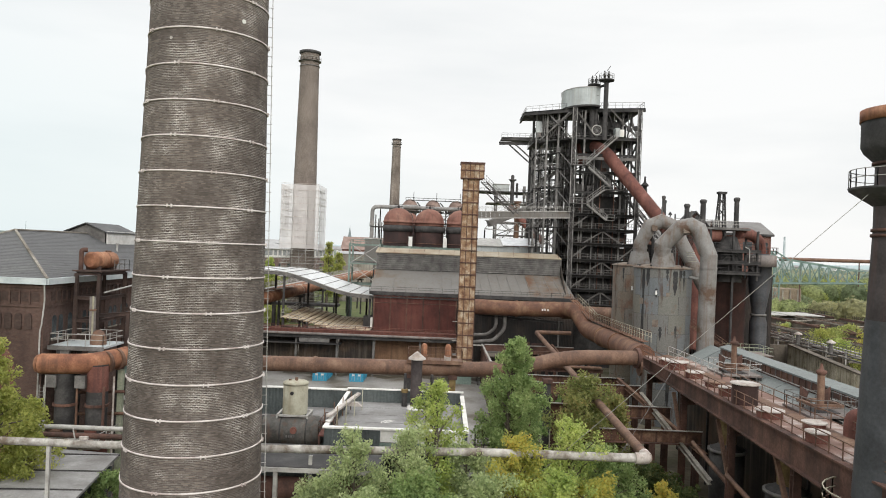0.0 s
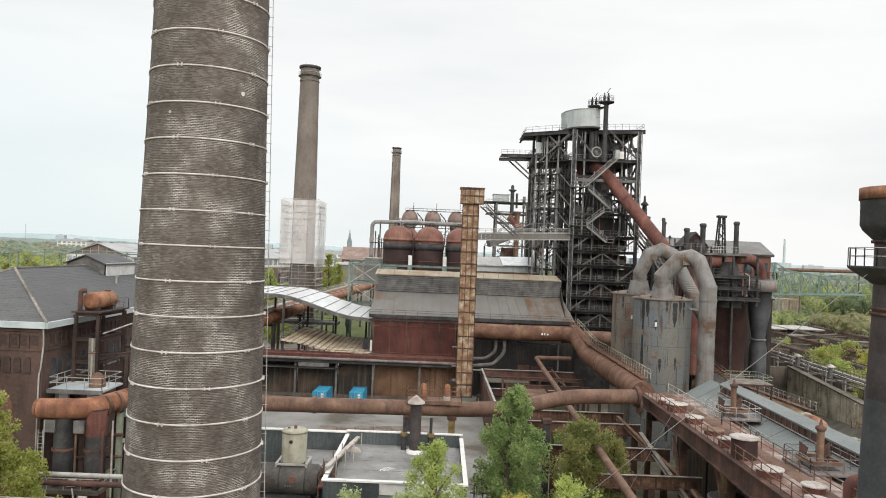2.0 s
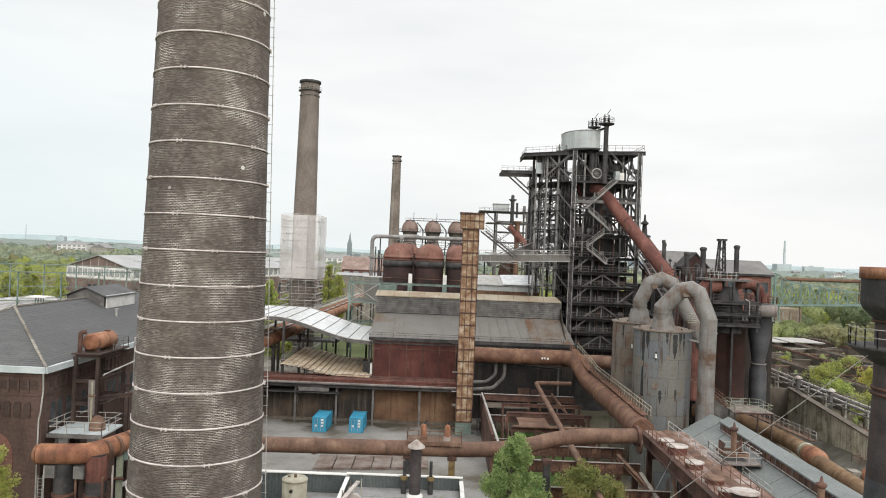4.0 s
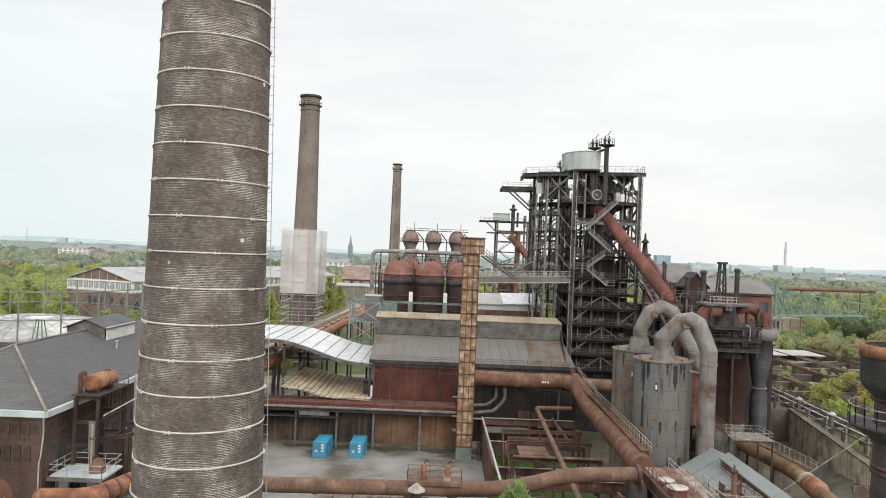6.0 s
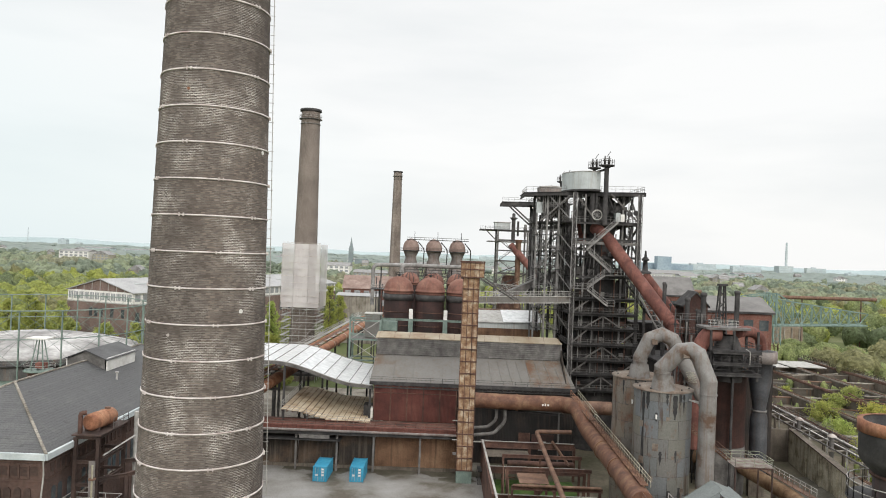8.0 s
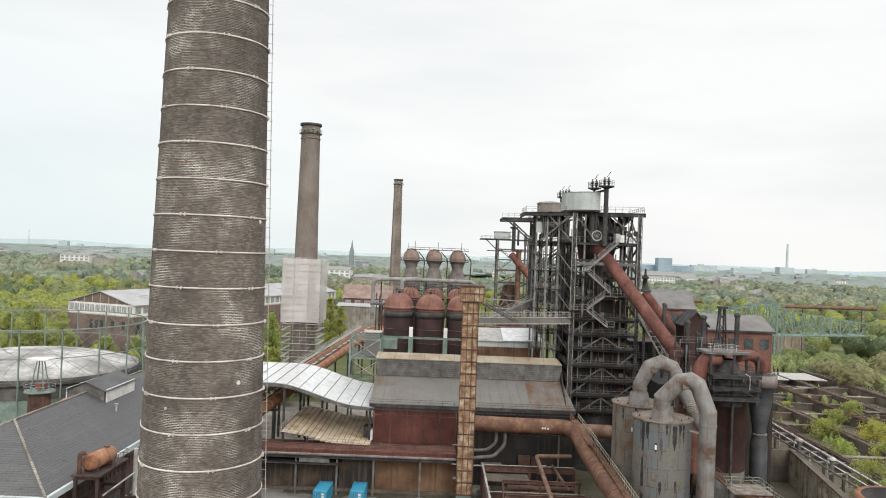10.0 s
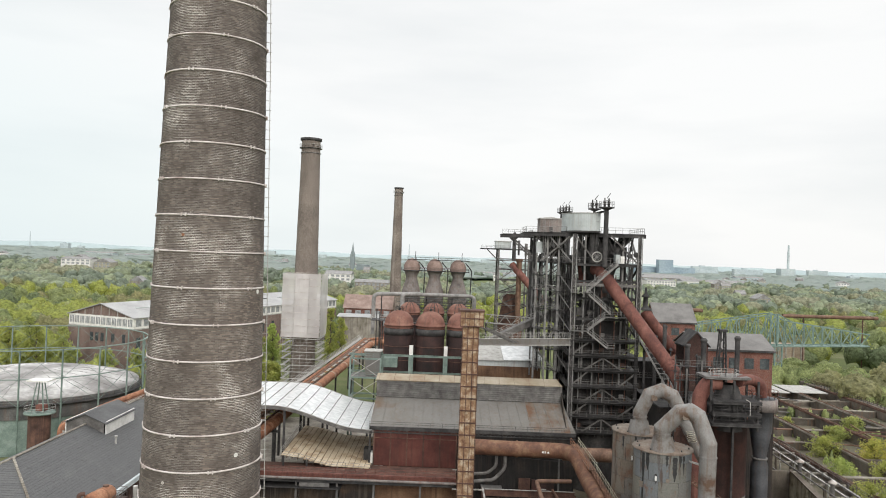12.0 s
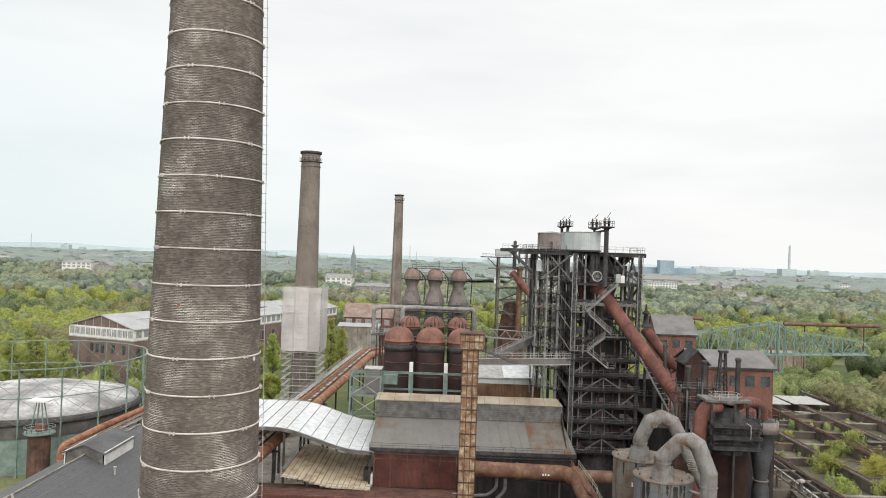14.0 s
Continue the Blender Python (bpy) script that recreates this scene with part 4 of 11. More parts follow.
def hall():
    x0, x1, y0, y1, ze, zr = -58.4, -39.3, 72.0, 128.0, 19.1, 23.9
    xm = (x0 + x1) / 2
    h = thing("brick_hall", (xm, 100, 0), "long brown brick machine hall with hipped slate roof", "building")
    part("wall", Mesh().span(x0, x1, y0, y0 + 0.6, 0, ze), "brick", h)
    part("wall", Mesh().span(x1 - 0.6, x1, y0 + 0.602, y1, 0, ze), "brick", h)
    part("wall", Mesh().span(x0, x0 + 0.6, y0 + 0.602, y1, 0, ze), "brick", h)
    part("wall", Mesh().span(x0 + 0.602, x1 - 0.602, y1 - 0.6, y1, 0, ze), "brick", h)
    # corbelled frieze and string course
    for z, hh, o in ((18.2, 0.25, 0.18), (17.9, 0.2, 0.1), (16.3, 0.2, 0.12)):
        m = Mesh()
        m.span(x0 - o, x1 + o, y0 - o, y0 - 0.003, z, z + hh)
        part("string_course", m, "brick", h)
        m = Mesh()
        m.span(x1 + 0.003, x1 + o, y0, y1, z, z + hh)
        part("string_course", m, "brick", h)
    for i in range(18):
        cx = x1 - 1.5 - i * 1.0
        m = Mesh()
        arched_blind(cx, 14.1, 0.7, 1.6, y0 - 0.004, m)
        part("blind_arch", m, "recessbrick", h, "blind arch with its recess shade in darker brick colour")
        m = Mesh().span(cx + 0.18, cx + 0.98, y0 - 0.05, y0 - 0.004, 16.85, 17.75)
        part("frieze_panel", m, "recessbrick", h, "flat square panel coloured dark as a shaded recess")
        m = Mesh().span(cx - 0.02, cx + 0.16, y0 - 0.14, y0 - 0.004, 16.6, 17.9)
        part("dentil", m, "brick", h)
    for i in range(52):
        cy = y0 + 1.6 + i * 1.04
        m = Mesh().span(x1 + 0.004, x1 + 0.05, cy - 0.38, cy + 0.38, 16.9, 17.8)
        part("frieze_panel", m, "recessbrick", h, "flat square panel coloured dark as a shaded recess")
        m = Mesh().span(x1 + 0.004, x1 + 0.14, cy + 0.42, cy + 0.6, 16.6, 17.9)
        part("dentil", m, "brick", h)
    # tall arched windows on the long side
    for i in range(17):
        cy = y0 + 2.6 + i * 3.1
        n = 8
        for k in (-0.62, 0.62):
            w, z, hh = 0.8, 13.0, 2.4
            pts = [(x1 + 0.005, cy + k - w / 2, z), (x1 + 0.005, cy + k + w / 2, z)] + [(x1 + 0.005, cy + k + w / 2 * math.cos(math.pi * j / n), z + hh - w / 2 + w / 2 * math.sin(math.pi * j / n)) for j in range(n + 1)]
            wd = part("window", Mesh().prism(pts, (0.03, 0, 0)), "glass", h)
            s = new("window_sill", Mesh().span(x1, x1 + 0.16, cy + k - 0.5, cy + k + 0.5, z - 0.16, z).data("window_sill", "concrete"))
            s.parent = wd
            s.matrix_parent_inverse = Matrix.Translation(h.location).inverted() @ Matrix.Translation(h.location)
    # large round-headed doorway in the end wall
    n = 14
    pts = [(-47.2, y0 - 0.005, 0), (-42.0, y0 - 0.005, 0)] + [(-44.6 + 2.6 * math.cos(math.pi * j / n), y0 - 0.005, 10.2 + 2.6 * math.sin(math.pi * j / n)) for j in range(n + 1)]
    part("arched_doorway", Mesh().prism(pts, (0, -0.06, 0)), "redbrick", h, "round-headed opening bricked up in red")
    # roof
    o = 0.45
    a, b, c, d = (x0 - o, y0 - o, ze), (x1 + o, y0 - o, ze), (x1 + o, y1 + o, ze), (x0 - o, y1 + o, ze)
    e, f = (xm, y0 + 10.8, zr), (xm, y1 - 10.8, zr)
    for face, nm in (((a, b, e), "roof_slope"), ((b, c, f, e), "roof_slope"), ((c, d, f), "roof_slope"), ((d, a, e, f), "roof_slope")):
        m = Mesh()
        vs = [Vector(p) for p in face]
        m.add(vs + [p - Vector((0, 0, 0.25)) for p in vs], [tuple(range(len(vs))), tuple(range(len(vs), 2 * len(vs)))[::-1]] + [(i, i + len(vs), (i + 1) % len(vs) + len(vs), (i + 1) % len(vs)) for i in range(len(vs))])
        part(nm, m, "tileroof", h)
    # courses of slates on the three slopes in view
    for p0, p1, q0, q1 in ((b, c, e, f), (a, b, e, e), (d, a, f, e)):
        p0, p1, q0, q1 = (Vector(k) for k in (p0, p1, q0, q1))
        rise = ((q0 + q1) / 2 - (p0 + p1) / 2).length
        n = int(rise / 0.36)
        for i in range(n):
            s, t = i / n, (i + 1) / n
            lo, hi = Vector((0, 0, 0.045)), Vector((0, 0, 0.02))
            c0, c1, c2, c3 = p0.lerp(q0, s), p1.lerp(q1, s), p1.lerp(q1, t), p0.lerp(q0, t)
            m = Mesh().add([c0 + lo, c1 + lo, c2 + hi, c3 + hi, c0, c1], [(0, 1, 2, 3), (4, 5, 1, 0)])
            part("slate_course", m, "slate", h)
    for p, q in ((b, e), (a, e), (e, f), (c, f), (d, f)):
        m = Mesh()
        p, q = Vector(p), Vector(q)
        k = int((q - p).length / 0.45)
        for i in range(k):
            s, t = p.lerp(q, i / k), p.lerp(q, (i + 1.08) / k)
            m.beam(s + Vector((0, 0, 0.12)), t + Vector((0, 0, 0.08)), 0.26, 0.14)
        part("ridge_tiles", m, "concrete", h)
    gut = Mesh()
    for p, q in ((a, b), (b, c)):
        gut.beam(Vector(p) + Vector((0, 0, -0.2)), Vector(q) + Vector((0, 0, -0.2)), 0.34, 0.62)
    part("gutter", gut, "zinc", h, "grey zinc eaves gutter")
    dp = Mesh().tube(bent([(x1 + 0.1, y0 - 0.3, 18.7), (x1 + 0.1, y0 - 0.14, 17), (x1 - 0.1, y0 - 0.14, 14.6), (x1 - 0.25, y0 - 0.14, 14), (x1 - 0.25, y0 - 0.14, 0)], 0.3), 0.08, 8)
    part("downpipe", dp, "palesteel", h)
    # ridge lantern
    lx, ly0, ly1 = xm, 99.5, 108.5
    for s in (-1, 1):
        part("lantern_side", Mesh().span(lx + s * 2.75 - 0.06, lx + s * 2.75 + 0.06, ly0, ly1, 22.2, 24.35), "white", h, "white-painted lantern side")
    for y in (ly0, ly1 - 0.1):
        part("lantern_end", Mesh().prism([(lx - 2.48, y, 22.2), (lx + 2.48, y, 22.2), (lx + 2.48, y, 24.2), (lx, y, 25.3), (lx - 2.48, y, 24.2)], (0, 0.1, 0)), "steel", h)
    for s in (-1, 1):
        m = Mesh()
        m.sheet([[(lx, ly0 - 0.5, 25.45), (lx, ly1 + 0.5, 25.45)], [(lx + s * 3.0, ly0 - 0.5, 24.2), (lx + s * 3.0, ly1 + 0.5, 24.2)]], 0.12)
        part("lantern_roof", m, "tileroof", h)
    v = Mesh().tube([(-44.2, 98.5, 21.5), (-44.2, 98.5, 22.6)], 0.14, 8)
    v.tube([(-44.2, 98.5, 22.6), (-44.2, 98.5, 22.75)], 0.25, 8)
    part("roof_vent", v, "palesteel", h)


hall()


# ---- gas pipes, platform and tank beside the hall ----
def pipe_station():
    s = thing("gas_pipe_station", (-36, 76, 0), "rusty gas main bend with grey service platform on dark columns", "pipework")
    part("gas_main", Mesh().tube(bent([(-38.6, 70.6, 11.0), (-33.9, 70.8, 11.1), (-31.0, 76.5, 11.6), (-27, 84, 11.8)], 1.6), 0.98, 20), "orange", s)
    part("end_cap", Mesh().tube([(-38.62, 70.6, 11.0), (-38.95, 70.6, 11.0), (-39.2, 70.6, 11.0)], [0.98, 0.85, 0.4], 20), "orange", s)
    for x in (-36.5, -33.4):
        part("down_pipe", Mesh().tube([(x, 71.4, 11), (x, 71.4, 4.2)], 0.98, 18), "iron", s)
        part("flange", Mesh().tube([(x, 71.4, 6.9), (x, 71.4, 7.15)], 1.16, 18), "darkrust", s)
        part("sleeve", Mesh().tube([(x, 71.4, 8.4), (x, 71.4, 10.9)], 1.01, 18), "redpipe" if x > -35 else "iron", s)
        part("valve_body", Mesh().tube([(x, 71.4, 0.5), (x, 71.4, 3.6), (x, 71.4, 4.6)], [1.1, 1.1, 0.9], 14), "redpipe", s)
    for k in range(3):
        p = Vector((-33.0, 72.0, 11.12)).lerp(Vector((-31.4, 75.4, 11.5)), k * 0.35)
        part("flange", Mesh().tube([p, p + Vector((0.11, 0.22, 0.02))], 1.08, 20), "rust", s)
    part("platform_deck", Mesh().span(-39.0, -33.5, 72.5, 77.2, 12.3, 12.5), "zinc", s, "pale grey steel deck")
    part("platform_fascia", Mesh().span(-39.05, -33.45, 72.4, 72.495, 12.1, 12.52), "steel", s)
    railing(around(-38.9, -33.6, 72.6, 77.1, 12.5), s, "palesteel", 1.2, 1.6)
    for x in (-37.4, -34.6):
        part("bracket", Mesh().prism([(x - 0.5, 72.6, 12.3), (x + 0.5, 72.6, 12.3), (x + 0.3, 72.6, 10.0), (x - 0.3, 72.6, 10.0)], (0, 0.4, 0)), "steel", s)
        part("bracket", Mesh().span(x - 0.5, x + 0.5, 70.2, 70.6, 8.8, 10.0), "steel", s)
    part("dome_valve", Mesh().lathe((-35.0, 74.6), [(0.8, 12.5), (0.8, 12.9), (0.7, 13.4), (0.45, 13.8), (0.2, 13.95), (0.0, 14.0)], 18), "rust", s)
    part("valve_stem", Mesh().tube([(-35.6, 74.4, 12.5), (-35.6, 74.4, 17.4)], 0.11, 8), "tank", s)
    part("hand_wheel", Mesh().lathe((-35.6, 74.4), [(0.3, 15.9), (0.38, 15.95), (0.38, 16.05), (0.3, 16.1)], 14), "rust", s)
    m = Mesh()
    m.sheet([[(-37.0, 76.5, 17.2), (-36.3, 76.5, 17.2)], [(-36.9, 76.4, 13.6), (-36.2, 76.4, 13.6)]], 0.1)
    part("stained_cover", m, "wornplate", s)
    ladder((-38.3, 70.3, 0), 9, s, "palesteel", (0, 1))
    for y in (72.8, 76.8):
        for x in (-38.0, -33.8):
            part("column", Mesh().ibeam((x, y, 0), (x, y, 12.2), 0.35, 0.35), "iron", s)
    # small pipes, levers and scrap round the valves
    for k, (x, y, z0, z1, r) in enumerate(((-37.9, 70.2, 3.6, 10.0, 0.06), (-35.0, 70.6, 3.6, 9.2, 0.12), (-32.3, 70.4, 3.6, 9.0, 0.14), (-31.9, 71.6, 0, 9.8, 0.1), (-34.9, 72.6, 3.6, 10.2, 0.2), (-38.4, 73.2, 3.6, 12.2, 0.14))):
        part("riser", Mesh().tube([(x, y, z0), (x, y, z1)], r, 8), ("palesteel", "rust", "darkrust", "palelid", "iron", "steel")[k], s)
    for k, (x, y, z, sx, sz) in enumerate(((-36.6, 70.1, 4.3, 0.9, 0.9), (-34.9, 70.0, 4.1, 0.7, 0.6), (-33.3, 70.1, 4.4, 1.0, 1.1), (-32.6, 69.8, 3.95, 0.5, 0.5))):
        part("valve_box", Mesh().box((x, y, z), (sx, 0.7, sz), 8 * k), ("rust", "palelid", "redpipe", "iron")[k], s)
    for z in (5.6, 7.8):
        part("cross_pipe", Mesh().tube([(-38.2, 72.8, z), (-31.6, 73.4, z + 0.2)], 0.16, 8), "rust" if z < 6 else "darkrust", s)
    # dark slab under the valves
    part("valve_deck", Mesh().span(-38.8, -32, 69.2, 74, 3.2, 3.6), "darkconcrete", s)
    railing([(-38.6, 69.3, 3.6), (-32.1, 69.3, 3.6), (-32.1, 73.8, 3.6)], s, "palesteel", 1.1, 1.6)
    # portal of pale girders beside the chimney
    part("girder", Mesh().beam((-32.0, 74, 10.2), (-27, 79, 10.9), 0.3, 1.1), "green", s)
    part("girder", Mesh().beam((-32.0, 74, 7.2), (-26, 80, 8.4), 0.4, 0.35), "palesteel", s)
    part("column", Mesh().span(-32.4, -31.9, 73.5, 74.0, 0, 10.2), "greenrail", s)
    part("wall_panel", Mesh().span(-31.5, -26, 80, 80.4, 0, 9), "soot", s)


pipe_station()


def tank_frame():
    s = thing("tank_stand", (-37.4, 80, 0), "dark brown steel tower frame standing against the brick hall", "steel frame")
    xs, ys = (-38.6, -36.2), (76.8, 83.0)
    for x in xs:
        for y in ys:
            part("column", Mesh().ibeam((x, y, 0), (x, y, 19.6), 0.36, 0.36), "framebrown", s)
    for z in (14.6, 17.0, 19.6):
        for a, b in zip(around(xs[0], xs[1], ys[0], ys[1], z), around(xs[0], xs[1], ys[0], ys[1], z)[1:]):
            part("girder", Mesh().ibeam(a, b, 0.24, 0.34), "framebrown", s)
    part("deck", Mesh().span(-38.9, -35.8, 76.4, 83.4, 19.8, 19.95), "framebrown", s)
    railing([(-35.9, 79.6, 19.95), (-35.9, 83.3, 19.95), (-38.8, 83.3, 19.95)], s, "steel", 1.1, 1.2, 0.05)
    # lower portal reaching toward the chimney
    for p, q in (((-36.2, 76.8, 15.2), (-33.6, 78.2, 15.4)), ((-33.6, 78.2, 15.4), (-31.0, 82.6, 15.6)), ((-36.2, 78.0, 12.6), (-33.6, 78.2, 12.6)), ((-36.2, 83.0, 15.4), (-31.0, 84.6, 15.6))):
        part("girder", Mesh().ibeam(p, q, 0.3, 0.4), "framebrown", s)
    for x, y in ((-33.6, 78.2), (-31.0, 82.6)):
        part("column", Mesh().ibeam((x, y, 0), (x, y, 15.3), 0.36, 0.36), "framebrown", s)
    part("pipe", Mesh().tube([(-35.4, 84.4, 6), (-35.4, 84.4, 20.8)], 0.28, 10), "palesteel", s)
    part("cross_pipe", Mesh().tube([(-35.9, 77.4, 17.6), (-35.2, 83.6, 18.2)], 0.09, 8), "palesteel", s)
    t = thing("riveted_tank", (-37.2, 80, 20), "orange rusty riveted cylinder tank lying on a steel deck", "tank")
    part("shell", Mesh().tube([(-37.6, 77.4, 21.0), (-37.56, 77.55, 21.0), (-36.96, 81.2, 21.0), (-36.92, 81.35, 21.0)], [0.7, 0.9, 0.9, 0.7], 22), "orange", t)
    for k in (0.15, 0.85):
        p = Vector((-37.56, 77.55, 20.15)).lerp(Vector((-36.96, 81.2, 20.15)), k)
        part("saddle", Mesh().box(p, (1.5, 0.3, 0.45), 9), "framebrown", t)
    for k in (0.3, 0.62):
        p = Vector((-37.56, 77.55, 21.0)).lerp(Vector((-36.96, 81.2, 21.0)), k)
        part("hoop", Mesh().tube([p, p + Vector((0.012, 0.07, 0))], 0.93, 22), "orange", t)
    part("neck", Mesh().tube(bent([(-38.3, 77.0, 19.9), (-38.3, 77.0, 22.1), (-37.8, 77.3, 22.1)], 0.3), 0.24, 10), "darkrust", t)
    part("manhole", Mesh().tube([(-37.1, 80.6, 21.8), (-37.1, 80.6, 22.05)], 0.32, 10), "rust", t)


tank_frame()


def shed_roof_left():
    m = Mesh()
    m.sheet([[(-37, 65.5, 4.4), (-28.2, 65.0, 4.2)], [(-38, 44, 3.6), (-25.5, 44, 3.4)]], 0.2)
    s = thing("low_shed", (-32, 56, 0), "low shed with weathered grey sheet roof", "shed")
    part("roof", m, "felt", s)
    for k in range(5):
        y = 47 + 4.2 * k
        part("roof_batten", Mesh().beam((-37.6, y - 0.6, 3.75 + 0.034 * (y - 44)), (-26.0 - 0.1 * (y - 44), y + 0.8, 3.52 + 0.034 * (y - 44)), 0.12, 0.1), "iron", s)
    part("wall", Mesh().span(-36.5, -28.5, 46, 64.3, 0, 3.3), "cladding", s)


shed_roof_left()


# ---- gas holder ----
def gas_holder():
    cx, cy, R = -105.0, 186.0, 25.0
    g_ = thing("gas_holder", (cx, cy, 0), "low round gas holder with pale domed top in a guide frame", "gasometer")
    part("shell", Mesh().lathe((cx, cy), [(R, 0), (R, 8.2)], 72), "green", g_)
    part("upper_shell", Mesh().lathe((cx, cy), [(R + 0.3, 8.2), (R + 0.3, 12.3), (R, 12.6)], 72), "shellgrey", g_, "dark stained upper shell")
    part("rim", Mesh().lathe((cx, cy), [(R - 0.02, 11.2), (R + 1.0, 11.2), (R + 1.0, 11.6), (R - 0.02, 11.6)], 72), "iron", g_)
    part("dome", Mesh().lathe((cx, cy), [(R + 0.1, 12.3)] + [(R * (1 - i / 12), 12.9 + 3.4 * (1 - (1 - i / 12) ** 2)) for i in range(12)] + [(0.01, 16.3)], 72), "membrane", g_)
    for i in range(24):
        w = 2 * math.pi * i / 24
        pts = [(cx + R * k * math.cos(w), cy + R * k * math.sin(w), 12.93 + 3.4 * (1 - k * k)) for k in (0.95, 0.75, 0.5, 0.25)]
        part("seam", Mesh().tube(pts, 0.05, 5), "steel", g_)
    n, Rp = 20, R + 2.2
    P = [(cx + Rp * math.cos(2 * math.pi * (i + 0.3) / n), cy + Rp * math.sin(2 * math.pi * (i + 0.3) / n)) for i in range(n)]
    for i in range(n):
        x, y = P[i]
        x2, y2 = P[(i + 1) % n]
        part("guide_post", Mesh().ibeam((x, y, 0), (x, y, 24), 0.28, 0.28, 0.08), "green", g_)
        part("ring_girder", Mesh().beam((x, y, 24), (x2, y2, 24), 0.45, 0.22), "green", g_)
        part("ring_girder", Mesh().beam((x, y, 17.6), (x2, y2, 17.6), 0.25, 0.2), "green", g_)
        b = Mesh()
        b.beam((x, y, 11.5), (x2, y2, 17.6), 0.07)
        b.beam((x2, y2, 11.5), (x, y, 17.6), 0.07)
        b.beam((x, y, 17.6), (x2, y2, 24), 0.07)
        b.beam((x2, y2, 17.6), (x, y, 24), 0.07)
        part("cross_brace", b, "green", g_)
    ring = [(cx + (R + 0.9) * math.cos(2 * math.pi * i / 60), cy + (R + 0.9) * math.sin(2 * math.pi * i / 60), 11.6) for i in range(61)]
    railing(ring, g_, "steel", 1.1, 2.6, 0.07)
    t = thing("stair_tower", (-88, 152, 0), "brown pipe tower with small head frame beside the gas holder", "tower")
    part("shaft", Mesh().tube([(-89, 153, 0), (-89, 153, 15)], 2.2, 16), "darkrust", t)
    part("platform", Mesh().disc((-89, 153), 3.1, 15, 20, inner=0.05, thick=0.3), "green", t)
    rr = [(-89 + 3 * math.cos(i * math.pi / 8), 153 + 3 * math.sin(i * math.pi / 8), 15.3) for i in range(17)]
    railing(rr, t, "palesteel", 1.1, 1.2)
    for a in ((-1.4, -1.2), (1.4, -1.2), (1.4, 1.2), (-1.4, 1.2)):
        part("leg", Mesh().beam((-89 + a[0], 153 + a[1], 15.2), (-89 + a[0] * 0.35, 153 + a[1] * 0.35, 21.8), 0.2), "green", t)
    part("roof", Mesh().span(-91.2, -86.8, 151.3, 154.7, 21.8, 22.1), "white", t)
    part("winch", Mesh().box((-88.6, 153, 16.2), (2.0, 1.2, 1.2)), "redpipe", t)
    t.location.x, t.location.z = t.location.x + 4.2, -2.6
    b = thing("pipe_gallery", (-78, 150, 0), "rusty gas main on trestles running behind the hall", "pipework")
    pts = [(-74.8, 142.3, 2), (-74.6, 142.5, 12.6), (-74.8, 160, 12.5), (-73.2, 181, 12.5)]
    part("gas_main", Mesh().tube(bent(pts, 1.8), 0.75, 14), "orange", b)
    part("side_pipe", Mesh().tube([(-72.9, 141, 12.4), (-71.3, 181, 12.4)], 0.5, 10), "rust", b)
    part("walkway", Mesh().beam((-71.6, 141, 12.2), (-70.0, 181, 12.2), 0.9, 0.12), "wornplate", b)
    railing([(-71.2, 141, 12.26), (-69.6, 181, 12.26)], b, "palesteel", 1.1, 2.0, 0.07)
    part("side_pipe", Mesh().tube([(-73.9, 142, 11.6), (-72.3, 181, 11.6)], 0.3, 10), "palesteel", b)
    for k in range(6):
        p = Vector((-73.6, 144, 0)).lerp(Vector((-72, 180, 0)), k / 5)
        part("trestle", Mesh().beam(p, p + Vector((0, 0, 11.3)), 0.4), "darkrust", b)
        part("cross_bar", Mesh().beam(p + Vector((-2, 0, 11.25)), p + Vector((2.8, 0, 11.25)), 0.3), "darkrust", b)


gas_holder()


# ---- cast house block ----
def smooth_height(x, stops):
    for (a, za), (b, zb) in zip(stops, stops[1:]):
        if x <= b:
            k = max(0.0, (x - a) / (b - a))
            k = k * k * (3 - 2 * k)
            return za + (zb - za) * k
    return stops[-1][1]


